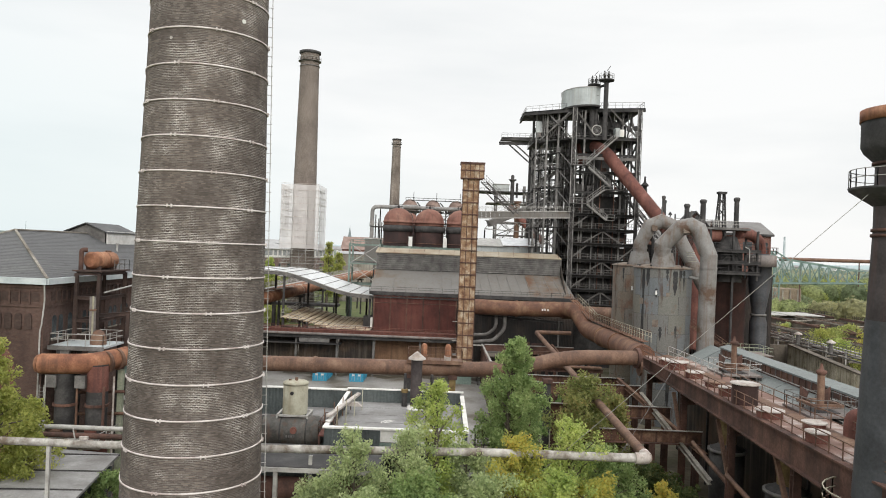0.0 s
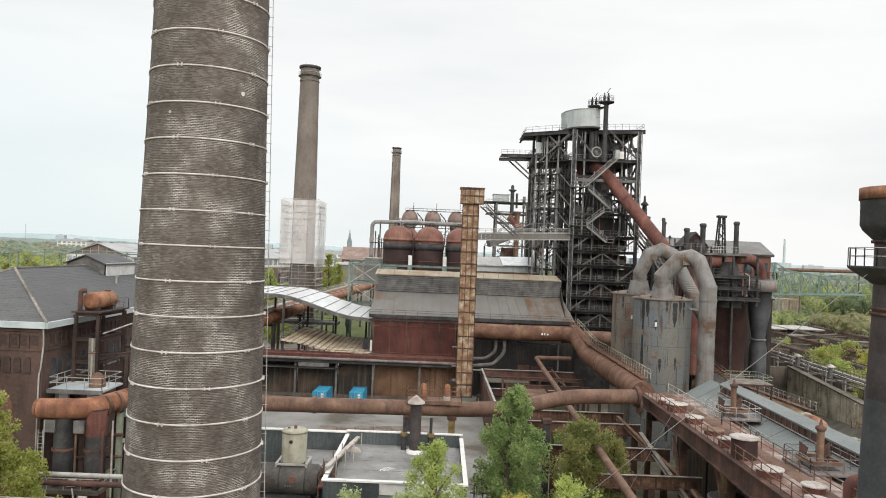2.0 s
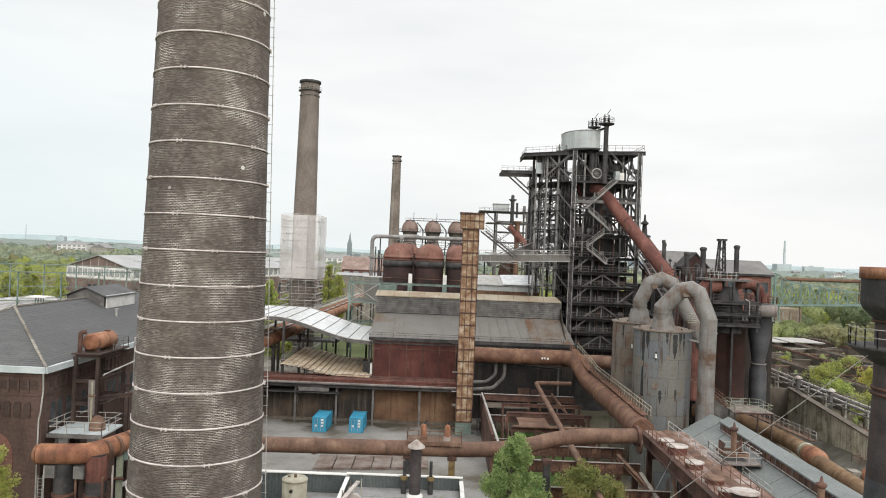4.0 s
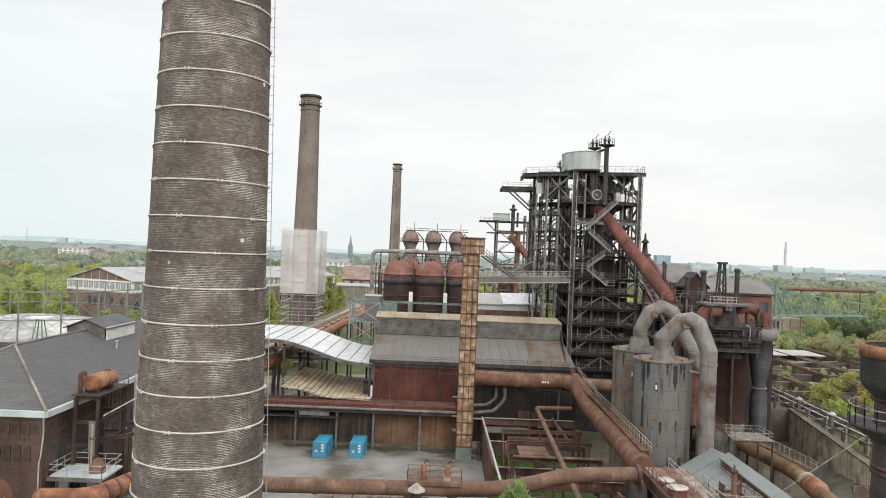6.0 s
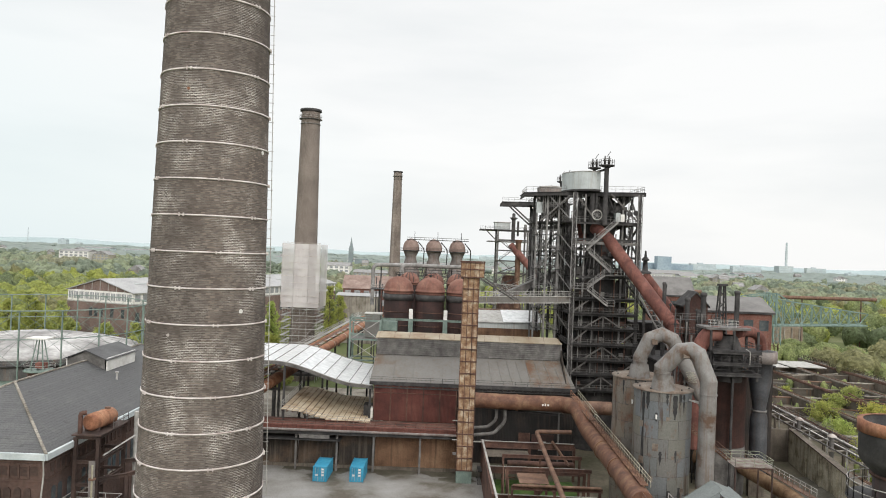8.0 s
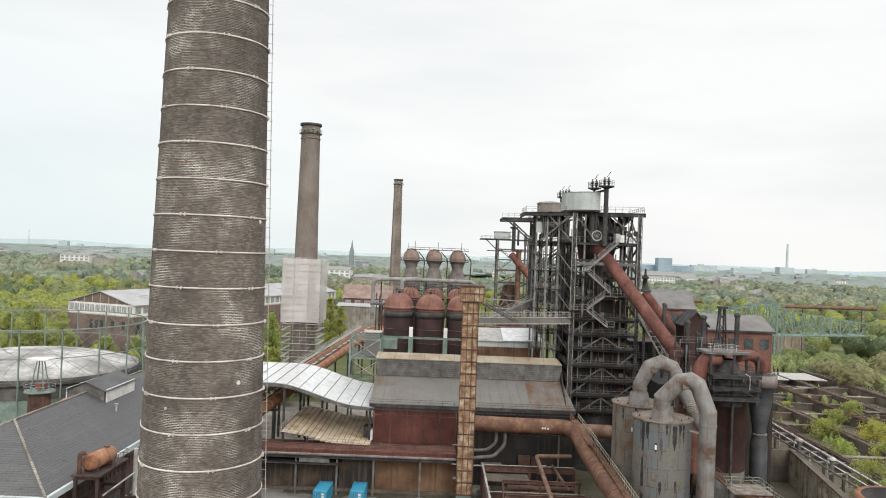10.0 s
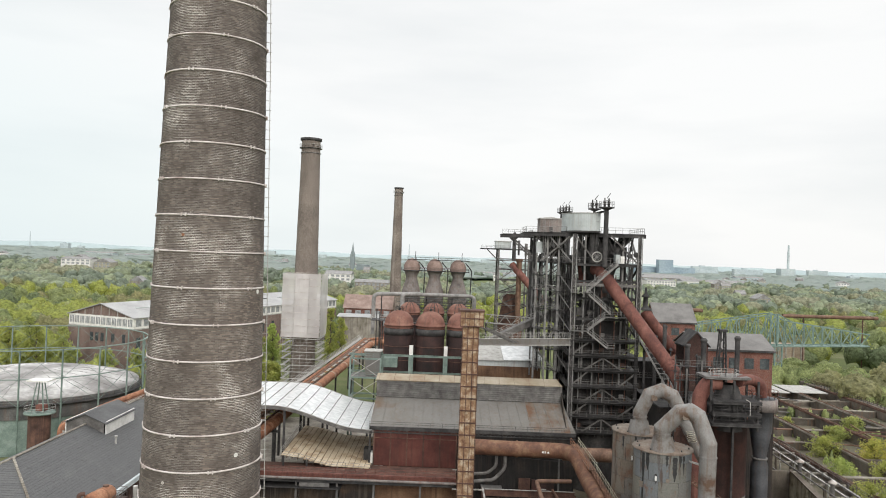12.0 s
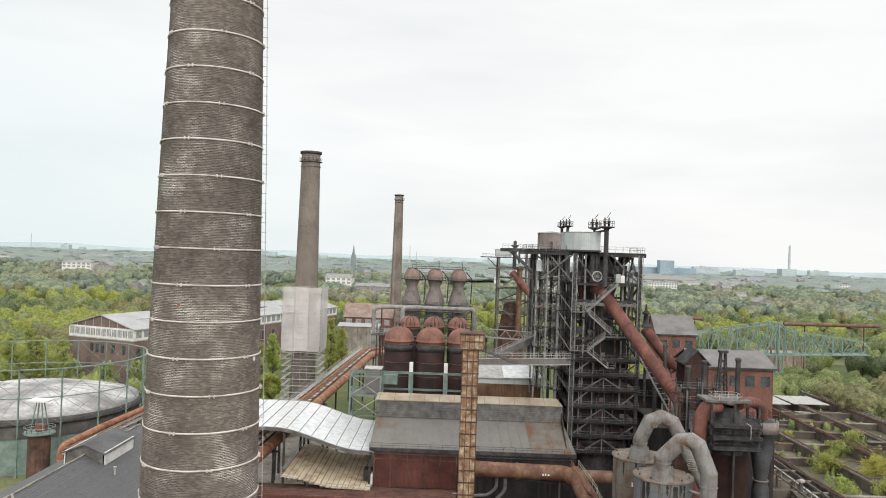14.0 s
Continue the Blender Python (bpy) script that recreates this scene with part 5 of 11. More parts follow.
def curved_roofs():
    s = thing("curved_roof", (-25, 154, 0), "bright aluminium roof with a swept S-curve over steel posts", "roof")
    hs = [(-44, 18.3), (-33, 18.3), (-15.5, 14.4), (-13.5, 14.2)]
    xs = [-44 + i * 0.5 for i in range(62)]
    m = Mesh()
    m.sheet([[(x, y, smooth_height(x, hs)) for x in xs] for y in (142.0, 167.0)], 0.12)
    part("sheet", m, "silver", s)
    for k in range(12):
        x = -42.6 + k * 2.45
        z = smooth_height(x, hs)
        part("seam", Mesh().beam((x, 141.9, z + 0.04), (x, 167.05, z + 0.04), 0.1, 0.1), "steel", s)
    for y in (141.8, 167.2):
        m = Mesh()
        for a, b in zip(xs, xs[1:]):
            m.beam((a, y, smooth_height(a, hs) - 0.35), (b + 0.01, y, smooth_height(b, hs) - 0.35), 0.25, 0.7)
        part("edge_girder", m, "steel", s)
        m = Mesh()
        for a, b in zip(xs, xs[1:]):
            m.beam((a, y - 0.16, smooth_height(a, hs) + 0.02), (b + 0.01, y - 0.16, smooth_height(b, hs) + 0.02), 0.12, 0.12)
        part("edge_trim", m, "palesteel", s)
    for x, y in ((-38, 142.2), (-30.8, 142.2), (-13.9, 142.2), (-38, 166.6), (-30.5, 166.6), (-24, 166.6), (-17, 166.6)):
        part("post", Mesh().ibeam((x, y, 0), (x, y, smooth_height(x, hs) - 0.6), 0.4, 0.4), "iron", s)
    b = thing("tribune", (-22, 150, 0), "stepped beige sheet-covered tribune below the curved roof", "tribune")
    hb = [(-31.2, 10.0), (-29, 9.6), (-20, 8.0), (-13.2, 7.8)]
    for k in range(16):
        x = -30.4 + k * 1.06
        z = smooth_height(x + 0.5, hb)
        part("tread", Mesh().span(x + 0.02, x + 1.03, 138.6, 162.0, z - 0.16, z), "beige", b)
        part("riser", Mesh().span(x - 0.05, x + 0.015, 138.62, 161.98, z - 0.5, z + 0.05), "darkrust", b)
    for x in (-30, -25.5, -21, -17, -13.5):
        for y in (139.0, 161.5):
            part("post", Mesh().ibeam((x, y, 0), (x, y, smooth_height(x, hb) - 0.1), 0.3, 0.3), "iron", b)
    railing([(-30.4, 138.8, 9.9), (-30.9, 162, 9.9)], b, "palesteel", 1.1, 1.8)
    railing([(x, 138.4, smooth_height(x, hb) - 0.4) for x in (-30.4, -27, -24, -21, -18, -13.3)], b, "palesteel", 1.1, 1.8)
    part("vent_box", Mesh().span(-15.2, -13.4, 143.6, 146.2, 7.9, 10.0), "iron", b)
    part("vent_box", Mesh().span(-13.6, -13.0, 141.6, 143.2, 7.9, 9.9), "white", b)


curved_roofs()


def cast_house():
    c = thing("cast_house", (6, 148, 0), "sooty cast house with stepped grey sheet roof and louvred ridge", "building")
    # ground storey
    for x0, x1, mat in ((-33.5, -26.3, "soot"), (-26.1, -18.8, "soot"), (-18.6, -12.1, "soot"), (-11.9, -3.6, "darkrust"), (-3.4, 3.2, "darkrust")):
        part("wall_panel", Mesh().span(x0, x1, 135.0, 135.3, 0, 7.3), "soot" if mat == "soot" else "rustwall", c)
    part("back_wall", Mesh().span(-13.0, 26, 166, 166.4, 0, 15), "soot", c)
    for x in (-33.2, -26.2, -18.7, -12.0, -3.5):
        part("column", Mesh().ibeam((x, 132.9, 0), (x, 132.9, 7.2), 0.35, 0.35), "steel", c)
    part("concrete_base", Mesh().span(-33.6, 3.3, 134.7, 134.997, 0, 0.6), "darkconcrete", c)
    part("canopy", Mesh().span(-34, -18, 131.6, 134.9, 5.7, 5.85), "iron", c)
    part("lintel_panel", Mesh().span(-25.5, -20.0, 131.9, 132.1, 6.0, 6.7), "steel", c)
    # gallery
    part("gallery_slab", Mesh().span(-38, 3.0, 132.2, 141.2, 7.25, 7.55), "darkrust", c)
    part("gallery_fascia", Mesh().span(-38, 3.0, 132.0, 132.197, 6.75, 7.65), "iron", c)
    part("gallery_curb", Mesh().span(-38, 3.0, 132.6, 133.0, 7.555, 8.3), "redpipe", c)
    part("gallery_pipe", Mesh().tube([(-38, 131.7, 7.55), (3.0, 131.7, 7.55)], 0.24, 12), "wornplate", c)
    railing([(-38, 134.6, 7.6), (3.0, 134.6, 7.6)], c, "redpipe", 1.15, 1.9, 0.07)
    railing([(-38, 132.25, 7.6), (3.0, 132.25, 7.6)], c, "redpipe", 1.15, 1.9, 0.07)
    # red clad storey
    for k in range(5):
        x0 = -13.0 + 3.2 * k
        part("cladding_panel", Mesh().span(x0 + 0.01, x0 + 3.19, 141.5, 141.7, 7.56, 14.4), "redwall", c)
    for k in range(6):
        part("mullion", Mesh().ibeam((-13.0 + 3.2 * k, 141.4, 7.56), (-13.0 + 3.2 * k, 141.4, 14.6), 0.22, 0.25), "darkrust", c)
    for z in (12.9, 14.0):
        part("rail_beam", Mesh().span(-13.1, 3.2, 141.35, 141.45, z, z + 0.14), "darkrust", c)
    part("side_wall", Mesh().span(-13.2, -13.003, 141.6, 166, 7.56, 15.0), "soot", c)
    # roofs
    m = Mesh()
    xr0, xr1 = -14.0, 26.2
    m.sheet([[(xr0, 141.6, 15.1), (xr1, 141.6, 15.1)], [(xr0 + 0.3, 150.3, 19.2), (xr1 - 1.4, 150.3, 19.2)]], 0.2)
    part("lower_roof", m, "roofsheet", c)
    for k in range(21):
        x = xr0 + 0.4 + k * 1.97
        part("roof_seam", Mesh().beam((x, 141.55, 15.14), (x + (0.3 - 1.7 * k / 20) , 150.3, 19.24), 0.07, 0.07), "roofsheet", c)
    # rusted sheets at the furnace end
    for k in range(4):
        a = 17.4 + 1.97 * k
        z = lambda y: 15.1 + (y - 141.6) * 4.1 / 8.7
        m = Mesh()
        m.sheet([[(a, 141.55, z(141.55) + 0.03), (a + 1.92, 141.55, z(141.55) + 0.03)], [(a - 0.32, 150.2, z(150.2) + 0.03), (a + 1.56, 150.2, z(150.2) + 0.03)]], 0.025)
        part("rusted_sheet", m, "roofrust", c)
    e = Mesh()
    e.span(xr0, xr1, 141.2, 141.6, 14.5, 15.15)
    part("eaves_beam", e, "iron", c)
    tr = Mesh()
    for k in range(26):
        x = xr0 + k * 1.55
        tr.beam((x, 141.25, 14.0), (x + 0.78, 141.25, 14.55), 0.08)
        tr.beam((x + 0.78, 141.25, 14.55), (x + 1.55, 141.25, 14.0), 0.08)
    tr.beam((xr0, 141.25, 14.0), (xr1, 141.25, 14.0), 0.15)
    part("eaves_truss", tr, "iron", c)
    railing([(xr0, 141.4, 15.15), (xr1, 141.4, 15.15)], c, "iron", 0.9, 2.4, 0.05)
    for k in range(8):
        z = 19.35 + 0.42 * k
        m = Mesh()
        m.sheet([[(xr0 + 0.4, 150.0, z), (xr1 - 1.6, 150.0, z)], [(xr0 + 0.4, 150.32, z + 0.36), (xr1 - 1.6, 150.32, z + 0.36)]], 0.05)
        part("louvre", m, "steel", c)
    part("louvre_back", Mesh().span(xr0 + 0.4, xr1 - 1.6, 150.36, 150.5, 19.1, 22.75), "iron", c)
    m = Mesh()
    m.sheet([[(xr0 + 0.1, 149.9, 22.75), (xr1 - 1.6, 149.9, 22.75)], [(xr0 + 0.3, 152.6, 23.7), (xr1 - 2.4, 152.6, 23.7)], [(xr0 + 0.3, 156.4, 23.0), (xr1 - 2.4, 156.4, 23.0)]], 0.15)
    part("ridge_roof", m, "cream", c)
    for k in range(13):
        x = xr0 + 0.8 + k * 3.1
        part("roof_seam", Mesh().beam((x, 149.9, 22.8), (x + 0.1, 152.6, 23.75), 0.06), "rust", c)
    m = Mesh()
    m.sheet([[(xr0, 156, 21.8), (xr1 - 2, 156, 21.8)], [(xr0, 167, 17), (xr1 - 2, 167, 17)]], 0.2)
    part("rear_roof", m, "roofsheet", c)
    part("end_wall", Mesh().prism([(xr1 - 1.8, 142, 0), (xr1 - 1.8, 166, 0), (xr1 - 1.8, 166, 17), (xr1 - 1.8, 156, 21.5), (xr1 - 1.8, 150.5, 21.6), (xr1 - 1.8, 142, 15)], (0.2, 0, 0)), "soot", c)
    # dark recess to the right of the hoist, its shade put into the cladding
    part("recess_wall", Mesh().span(6.2, 26, 141.6, 141.8, 0, 14.4), "sootshade", c)
    part("recess_wall", Mesh().span(3.21, 6.19, 141.7, 141.9, 0, 14.4), "sootshade", c)
    part("red_panel", Mesh().span(15.2, 17.4, 139.8, 140.0, 4.4, 6.6), "darkrust", c)
    part("red_panel", Mesh().span(17.7, 22.0, 139.8, 140.0, 4.2, 6.4), "redpipe_dark", c)
    part("light_panel", Mesh().span(8.0, 12.0, 137.2, 141, 4.6, 4.75), "steel", c)
    part("beam", Mesh().ibeam((7, 138.5, 11.6), (23.5, 138.5, 10.6), 0.3, 0.5), "iron", c)
    part("post", Mesh().ibeam((22.6, 138.4, 0), (22.6, 138.4, 11.0), 0.3, 0.3), "steel", c)


cast_house()


def container(x, y, rz):
    c = thing("shipping_container", (0, 0, 0), "blue steel shipping container standing on the yard", "container", "blue containers on the yard")
    w, l, h = 2.44, 6.06, 2.59
    part("body", Mesh().span(-w / 2 + 0.06, w / 2 - 0.06, 0.08, l - 0.05, 0.15, h - 0.06), "blue", c)
    for px in (-w / 2 + 0.08, w / 2 - 0.08):
        for py in (0.08, l - 0.08):
            part("corner_post", Mesh().span(px - 0.08, px + 0.08, py - 0.08, py + 0.08, 0, h), "blue", c)
    for px in (-w / 2 + 0.06, w / 2 - 0.06):
        for z in (0.1, h - 0.06):
            part("side_rail", Mesh().span(px - 0.06, px + 0.06, 0.16, l - 0.16, z - 0.07, z + 0.06), "blue", c)
        rib = Mesh()
        for k in range(20):
            rib.span(px - 0.035, px + 0.035, 0.3 + k * 0.28, 0.44 + k * 0.28, 0.2, h - 0.14)
        part("side_ribs", rib, "blue", c)
    for z in (0.1, h - 0.06):
        part("end_rail", Mesh().span(-w / 2 + 0.16, w / 2 - 0.16, 0.02, 0.14, z - 0.07, z + 0.06), "blue", c)
    for s in (-1, 1):
        d = part("door", Mesh().span(min(s * 0.02, s * 1.06), max(s * 0.02, s * 1.06), 0.03, 0.078, 0.18, h - 0.14), "blue", c)
        for k in (0.3, 0.75):
            b = Mesh().tube([(s * k, -0.01, 0.2), (s * k, -0.01, h - 0.15)], 0.03, 6)
            bar = new("lock_bar", b.data("lock_bar", "palesteel"))
            bar.parent = d
        lab = Mesh()
        for k in range(3 if s > 0 else 1):
            lab.span(s * 0.5 - 0.22, s * 0.5 + 0.22, 0.012, 0.028, 1.0 + k * 0.5, 1.32 + k * 0.5)
        pl = new("marking", lab.data("marking", "white"))
        pl.parent = d
    c.matrix_world = pose(x, y, 0, 0, 0, rz)
    return c


container(-20.6, 126.3, -1.8)
container(-14.25, 126.8, -0.6)


def hoist_tower():
    x0, x1, y0, y1 = 3.1, 5.95, 128.5, 131.6
    h = thing("hoist_tower", ((x0 + x1) / 2, 130, 0), "tall narrow hoist tower clad in rusted yellow sheet panels", "tower")
    part("foot", Mesh().span(x0 + 0.05, x1 - 0.05, y0 + 0.02, y1, 0, 2.3), "green", h, "pale green lower sheeting")
    n = 16
    for k in range(n):
        z0 = 2.32 + k * 2.14
        for j in range(3):
            a = x0 + (x1 - x0) * j / 3
            part("panel", Mesh().span(a + 0.05, a + (x1 - x0) / 3 - 0.05, y0 + 0.05, y0 + 0.12, z0 + 0.07, z0 + 2.07), "yellow", h)
        part("side_panel", Mesh().span(x1 - 0.07, x1, y0 + 0.15, y1, z0 + 0.07, z0 + 2.07), "yellow", h)
        part("side_panel", Mesh().span(x0, x0 + 0.07, y0 + 0.15, y1, z0 + 0.07, z0 + 2.07), "yellow", h)
        part("girt", Mesh().span(x0 - 0.1, x1 + 0.1, y0 - 0.12, y0 + 0.045, z0 - 0.12, z0 + 0.06), "darkrust", h)
    for j in range(4):
        a = x0 + (x1 - x0) * j / 3
        part("mullion", Mesh().span(a - 0.06, a + 0.06, y0 - 0.05, y0 + 0.04, 2.3, 36.5), "darkrust", h)
    part("core", Mesh().span(x0 + 0.08, x1 - 0.08, y0 + 0.13, y1 - 0.05, 2.3, 36.5), "darkrust", h)
    # head house
    bx0, bx1 = 2.65, 6.75
    hd = part("head_house", Mesh().span(bx0 + 0.05, bx1 - 0.05, y0 - 0.3, y1 + 0.5, 36.6, 39.1), "yellow", h, "overhanging rusty head box with peeling paint")
    for z in (36.5, 37.9, 39.1):
        part("girt", Mesh().span(bx0 - 0.1, bx1 + 0.1, y0 - 0.45, y0 - 0.305, z - 0.09, z + 0.09), "darkrust", h)
    for j in range(6):
        a = bx0 + (bx1 - bx0) * j / 5
        part("mullion", Mesh().span(a - 0.05, a + 0.05, y0 - 0.42, y0 - 0.31, 36.6, 39.0), "darkrust", h)
    part("roof", Mesh().span(bx0 - 0.15, bx1 + 0.15, y0 - 0.5, y1 + 0.7, 39.2, 39.35), "darkrust", h)
    part("bracket", Mesh().span(x0 - 0.7, x0 - 0.05, y0, y0 + 0.2, 5.0, 5.4), "steel", h)
    for z in (7.6, 11.0):
        part("lamp_arm", Mesh().span(x0 - 0.9, x0 - 0.05, y0, y0 + 0.12, z, z + 0.12), "palesteel", h)
    # stair down to the conveyor bridge
    stair((6.8, 130.5, 36.2), (14.5, 147, 31.6), 1.0, h, "steel")
    # small cage shed at the foot
    c = thing("mesh_cage", (8.6, 130, 0), "dark wire cage beside the hoist tower", "cage")
    for x in (7.0, 8.6, 10.2):
        for y in (128.2, 131.5):
            part("post", Mesh().beam((x, y, 0), (x, y, 2.3), 0.08), "iron", c)
    for z in (0.1, 1.2, 2.3):
        part("rail", Mesh().beam((7.0, 128.2, z), (10.2, 128.2, z), 0.07), "iron", c)
    part("top", Mesh().span(7, 10.2, 128.2, 131.5, 2.3, 2.36), "iron", c)


hoist_tower()


# ---- hot stoves ----
def stoves():
    prof = lambda r, z0, z1: [(r, z0), (r, z1 - 0.3), (r + 0.18, z1 - 0.3), (r + 0.18, z1), (r, z1)] + [(r * math.cos(a), z1 + r * 0.95 * math.sin(a)) for a in [i * math.pi / 18 for i in range(1, 9)]] + [(0.01, z1 + r * 0.95)]
    for x in (-11.9, -3.75, 4.4):
        s = thing("hot_stove", (x, 188.7, 0), "round dark red hot blast stove with a rusty dome", "stove", "front row of hot stoves")
        part("shell", Mesh().lathe((x, 188.7), [(3.75, 0), (3.75, 29.6)], 36), "stoveshell", s)
        part("dome", Mesh().lathe((x, 188.7), prof(3.78, 29.7, 30.6), 36), "stovedome", s)
        part("ring", Mesh().lathe((x, 188.7), [(3.76, 28.0), (3.95, 28.0), (3.95, 29.6), (3.76, 29.6)], 36), "iron", s)
        for z in (18, 21.5, 25):
            part("hoop", Mesh().lathe((x, 188.7), [(3.76, z), (3.86, z), (3.86, z + 0.2), (3.76, z + 0.2)], 36), "darkrust", s)
        top = [(x + 1.1 * math.cos(i * math.pi / 4), 188.7 + 1.1 * math.sin(i * math.pi / 4), 34.0) for i in range(9)]
        railing(top, s, "iron", 1.1, 0.9, 0.06)
        part("crown_valve", Mesh().tube([(x, 188.7, 34.0), (x, 188.7, 34.8)], 0.35, 8), "iron", s)
    for x in (-10.6, -3.4, 3.8):
        s = thing("hot_stove", (x, 217, 0), "round dark red hot blast stove with a rusty dome", "stove", "rear row of hot stoves")
        part("shell", Mesh().lathe((x, 217), [(3.05, 0), (3.05, 31.0)], 32), "stoveshell", s)
        part("dome", Mesh().lathe((x, 217), prof(3.1, 30.8, 31.6), 32), "stovedome", s)
        st = Mesh()
        for w in (-1.9, -1.5, -1.1):
            pts = [(x + 3.2 * math.cos(a) * math.cos(w), 217 + 3.2 * math.cos(a) * math.sin(w), 31.6 + 3.05 * math.sin(a)) for a in [i * math.pi / 14 for i in range(8)]]
            st.tube(pts, 0.09, 5)
        part("roof_stair", st, "iron", s)
    # steelwork, pipes and walkway between the rows
    g_ = thing("stove_gallery", (-4, 200, 0), "dark steel galleries and grey pipes round the hot stoves", "steel frame")
    part("walkway", Mesh().span(-17, 9, 205, 207, 29.3, 29.5), "iron", g_)
    railing([(-17, 205, 29.5), (9, 205, 29.5)], g_, "iron", 1.1, 2.0, 0.08)
    part("main_pipe", Mesh().tube(bent([(-22, 222, 24), (-22, 222, 36.2), (-14, 224, 36.4), (8.8, 224, 36.4), (8.8, 224, 26)], 1.6), 0.6, 12), "railgrey", g_)
    part("branch_pipe", Mesh().tube(bent([(-13.2, 221, 29), (-13.2, 221, 36.4), (-8, 223, 36.6)], 1.4), 0.7, 12), "railgrey", g_)
    for z in (31, 33, 35):
        part("walkway", Mesh().span(-14, 8, 226, 228, z, z + 0.15), "iron", g_)
        railing([(-14, 226, z + 0.15), (8, 226, z + 0.15)], g_, "iron", 1.1, 2.2, 0.08)
    for x in (-20, -14, -6, 2, 8):
        part("column", Mesh().beam((x, 227, 0), (x, 227, 36), 0.35), "iron", g_)
    for k in range(4):
        part("brace", Mesh().beam((-14 + k * 5.5, 226.2, 30), (-8.5 + k * 5.5, 226.2, 36), 0.2), "steel", g_)
    for k in range(5):
        part("column", Mesh().beam((-19.4 + 0.7 * k, 206 + 2 * k, 0), (-19.4 + 0.7 * k, 206 + 2 * k, 33 - k), 0.3), "iron", g_)
    part("walkway", Mesh().span(-21, -15.8, 205, 212, 29.6, 29.8), "iron", g_)
    railing(around(-21, -15.8, 205, 212, 29.8), g_, "palesteel", 1.1, 1.6, 0.07)
    # green frame in front
    f = thing("green_frame", (-8, 178, 0), "pale green painted steel frame with white square posts", "steel frame")
    part("beam", Mesh().ibeam((-23, 177, 24.0), (11, 177, 24.0), 0.35, 0.5), "green", f)
    part("beam", Mesh().ibeam((-23, 177, 20.0), (11, 177, 20.0), 0.35, 0.4), "green", f)
    for x in (-8.0, 0.4):
        part("post", Mesh().span(x - 0.55, x + 0.55, 176.4, 177.4, 0, 24.3), "green", f)
        part("post_head", Mesh().span(x - 0.45, x + 0.45, 176.5, 177.3, 24.3, 26.6), "white", f)
    part("container_box", Mesh().span(-15.5, -11.2, 175, 178, 21.4, 23.6), "green", f)


stoves()


def washers():
    """Three hourglass stoves far behind."""
    for x in (-16.0, -5.4, 5.4):
        s = thing("old_hot_stove", (x, 336, 0), "tall waisted grey and rust stove with a round cap", "stove", "waisted stoves at the back")
        part("body", Mesh().lathe((x, 336), [(4.4, 0), (4.4, 31), (3.9, 33), (2.5, 37.5), (2.5, 38.4), (3.6, 41.0)], 32), "wornplate", s)
        part("cap_ring", Mesh().lathe((x, 336), [(3.6, 41.0), (5.2, 41.0), (5.2, 41.35), (3.6, 41.35)], 32), "iron", s)
        part("cap", Mesh().lathe((x, 336), [(3.75, 41.3), (3.75, 42.4)] + [(3.75 * math.cos(a), 42.4 + 4.4 * math.sin(a)) for a in [i * math.pi / 16 for i in range(1, 8)]] + [(0.01, 46.8)], 32), "cap_rust", s)
        rr = [(x + 5.1 * math.cos(i * math.pi / 8), 336 + 5.1 * math.sin(i * math.pi / 8), 41.35) for i in range(17)]
        railing(rr, s, "iron", 1.2, 2, 0.08)
        part("rod", Mesh().tube([(x + 1.6, 334, 46), (x + 1.6, 334, 50.0)], 0.12, 6), "iron", s)
        part("side_pipe", Mesh().tube(bent([(x + 3.2, 333, 45.4), (x + 6.2, 333, 42), (x + 5.8, 333, 31)], 1.2), 0.25, 8), "iron", s)
    g_ = thing("stove_gantry", (-4, 334, 0), "light steel gantry linking the waisted stoves", "steel frame")
    for z in (46.3, 47.3):
        part("chord", Mesh().beam((-18, 333.6, z), (10.5, 333.6, z), 0.2), "iron", g_)
    part("chord_plate", Mesh().beam((-18, 334.6, 46.3), (10.5, 334.6, 46.3), 0.6, 0.3), "iron", g_)
    b = Mesh()
    for k in range(14):
        b.beam((-18 + k * 2.03, 333.6, 46.3), (-18 + k * 2.03, 333.6, 47.3), 0.1)
    part("posts", b, "iron", g_)
    for z in (24, 27, 30):
        part("deck", Mesh().span(-22, 12, 328, 331, z, z + 0.2), "iron", g_)
        railing([(-22, 328, z + 0.2), (12, 328, z + 0.2)], g_, "iron", 1.1, 2.5, 0.1)


washers()


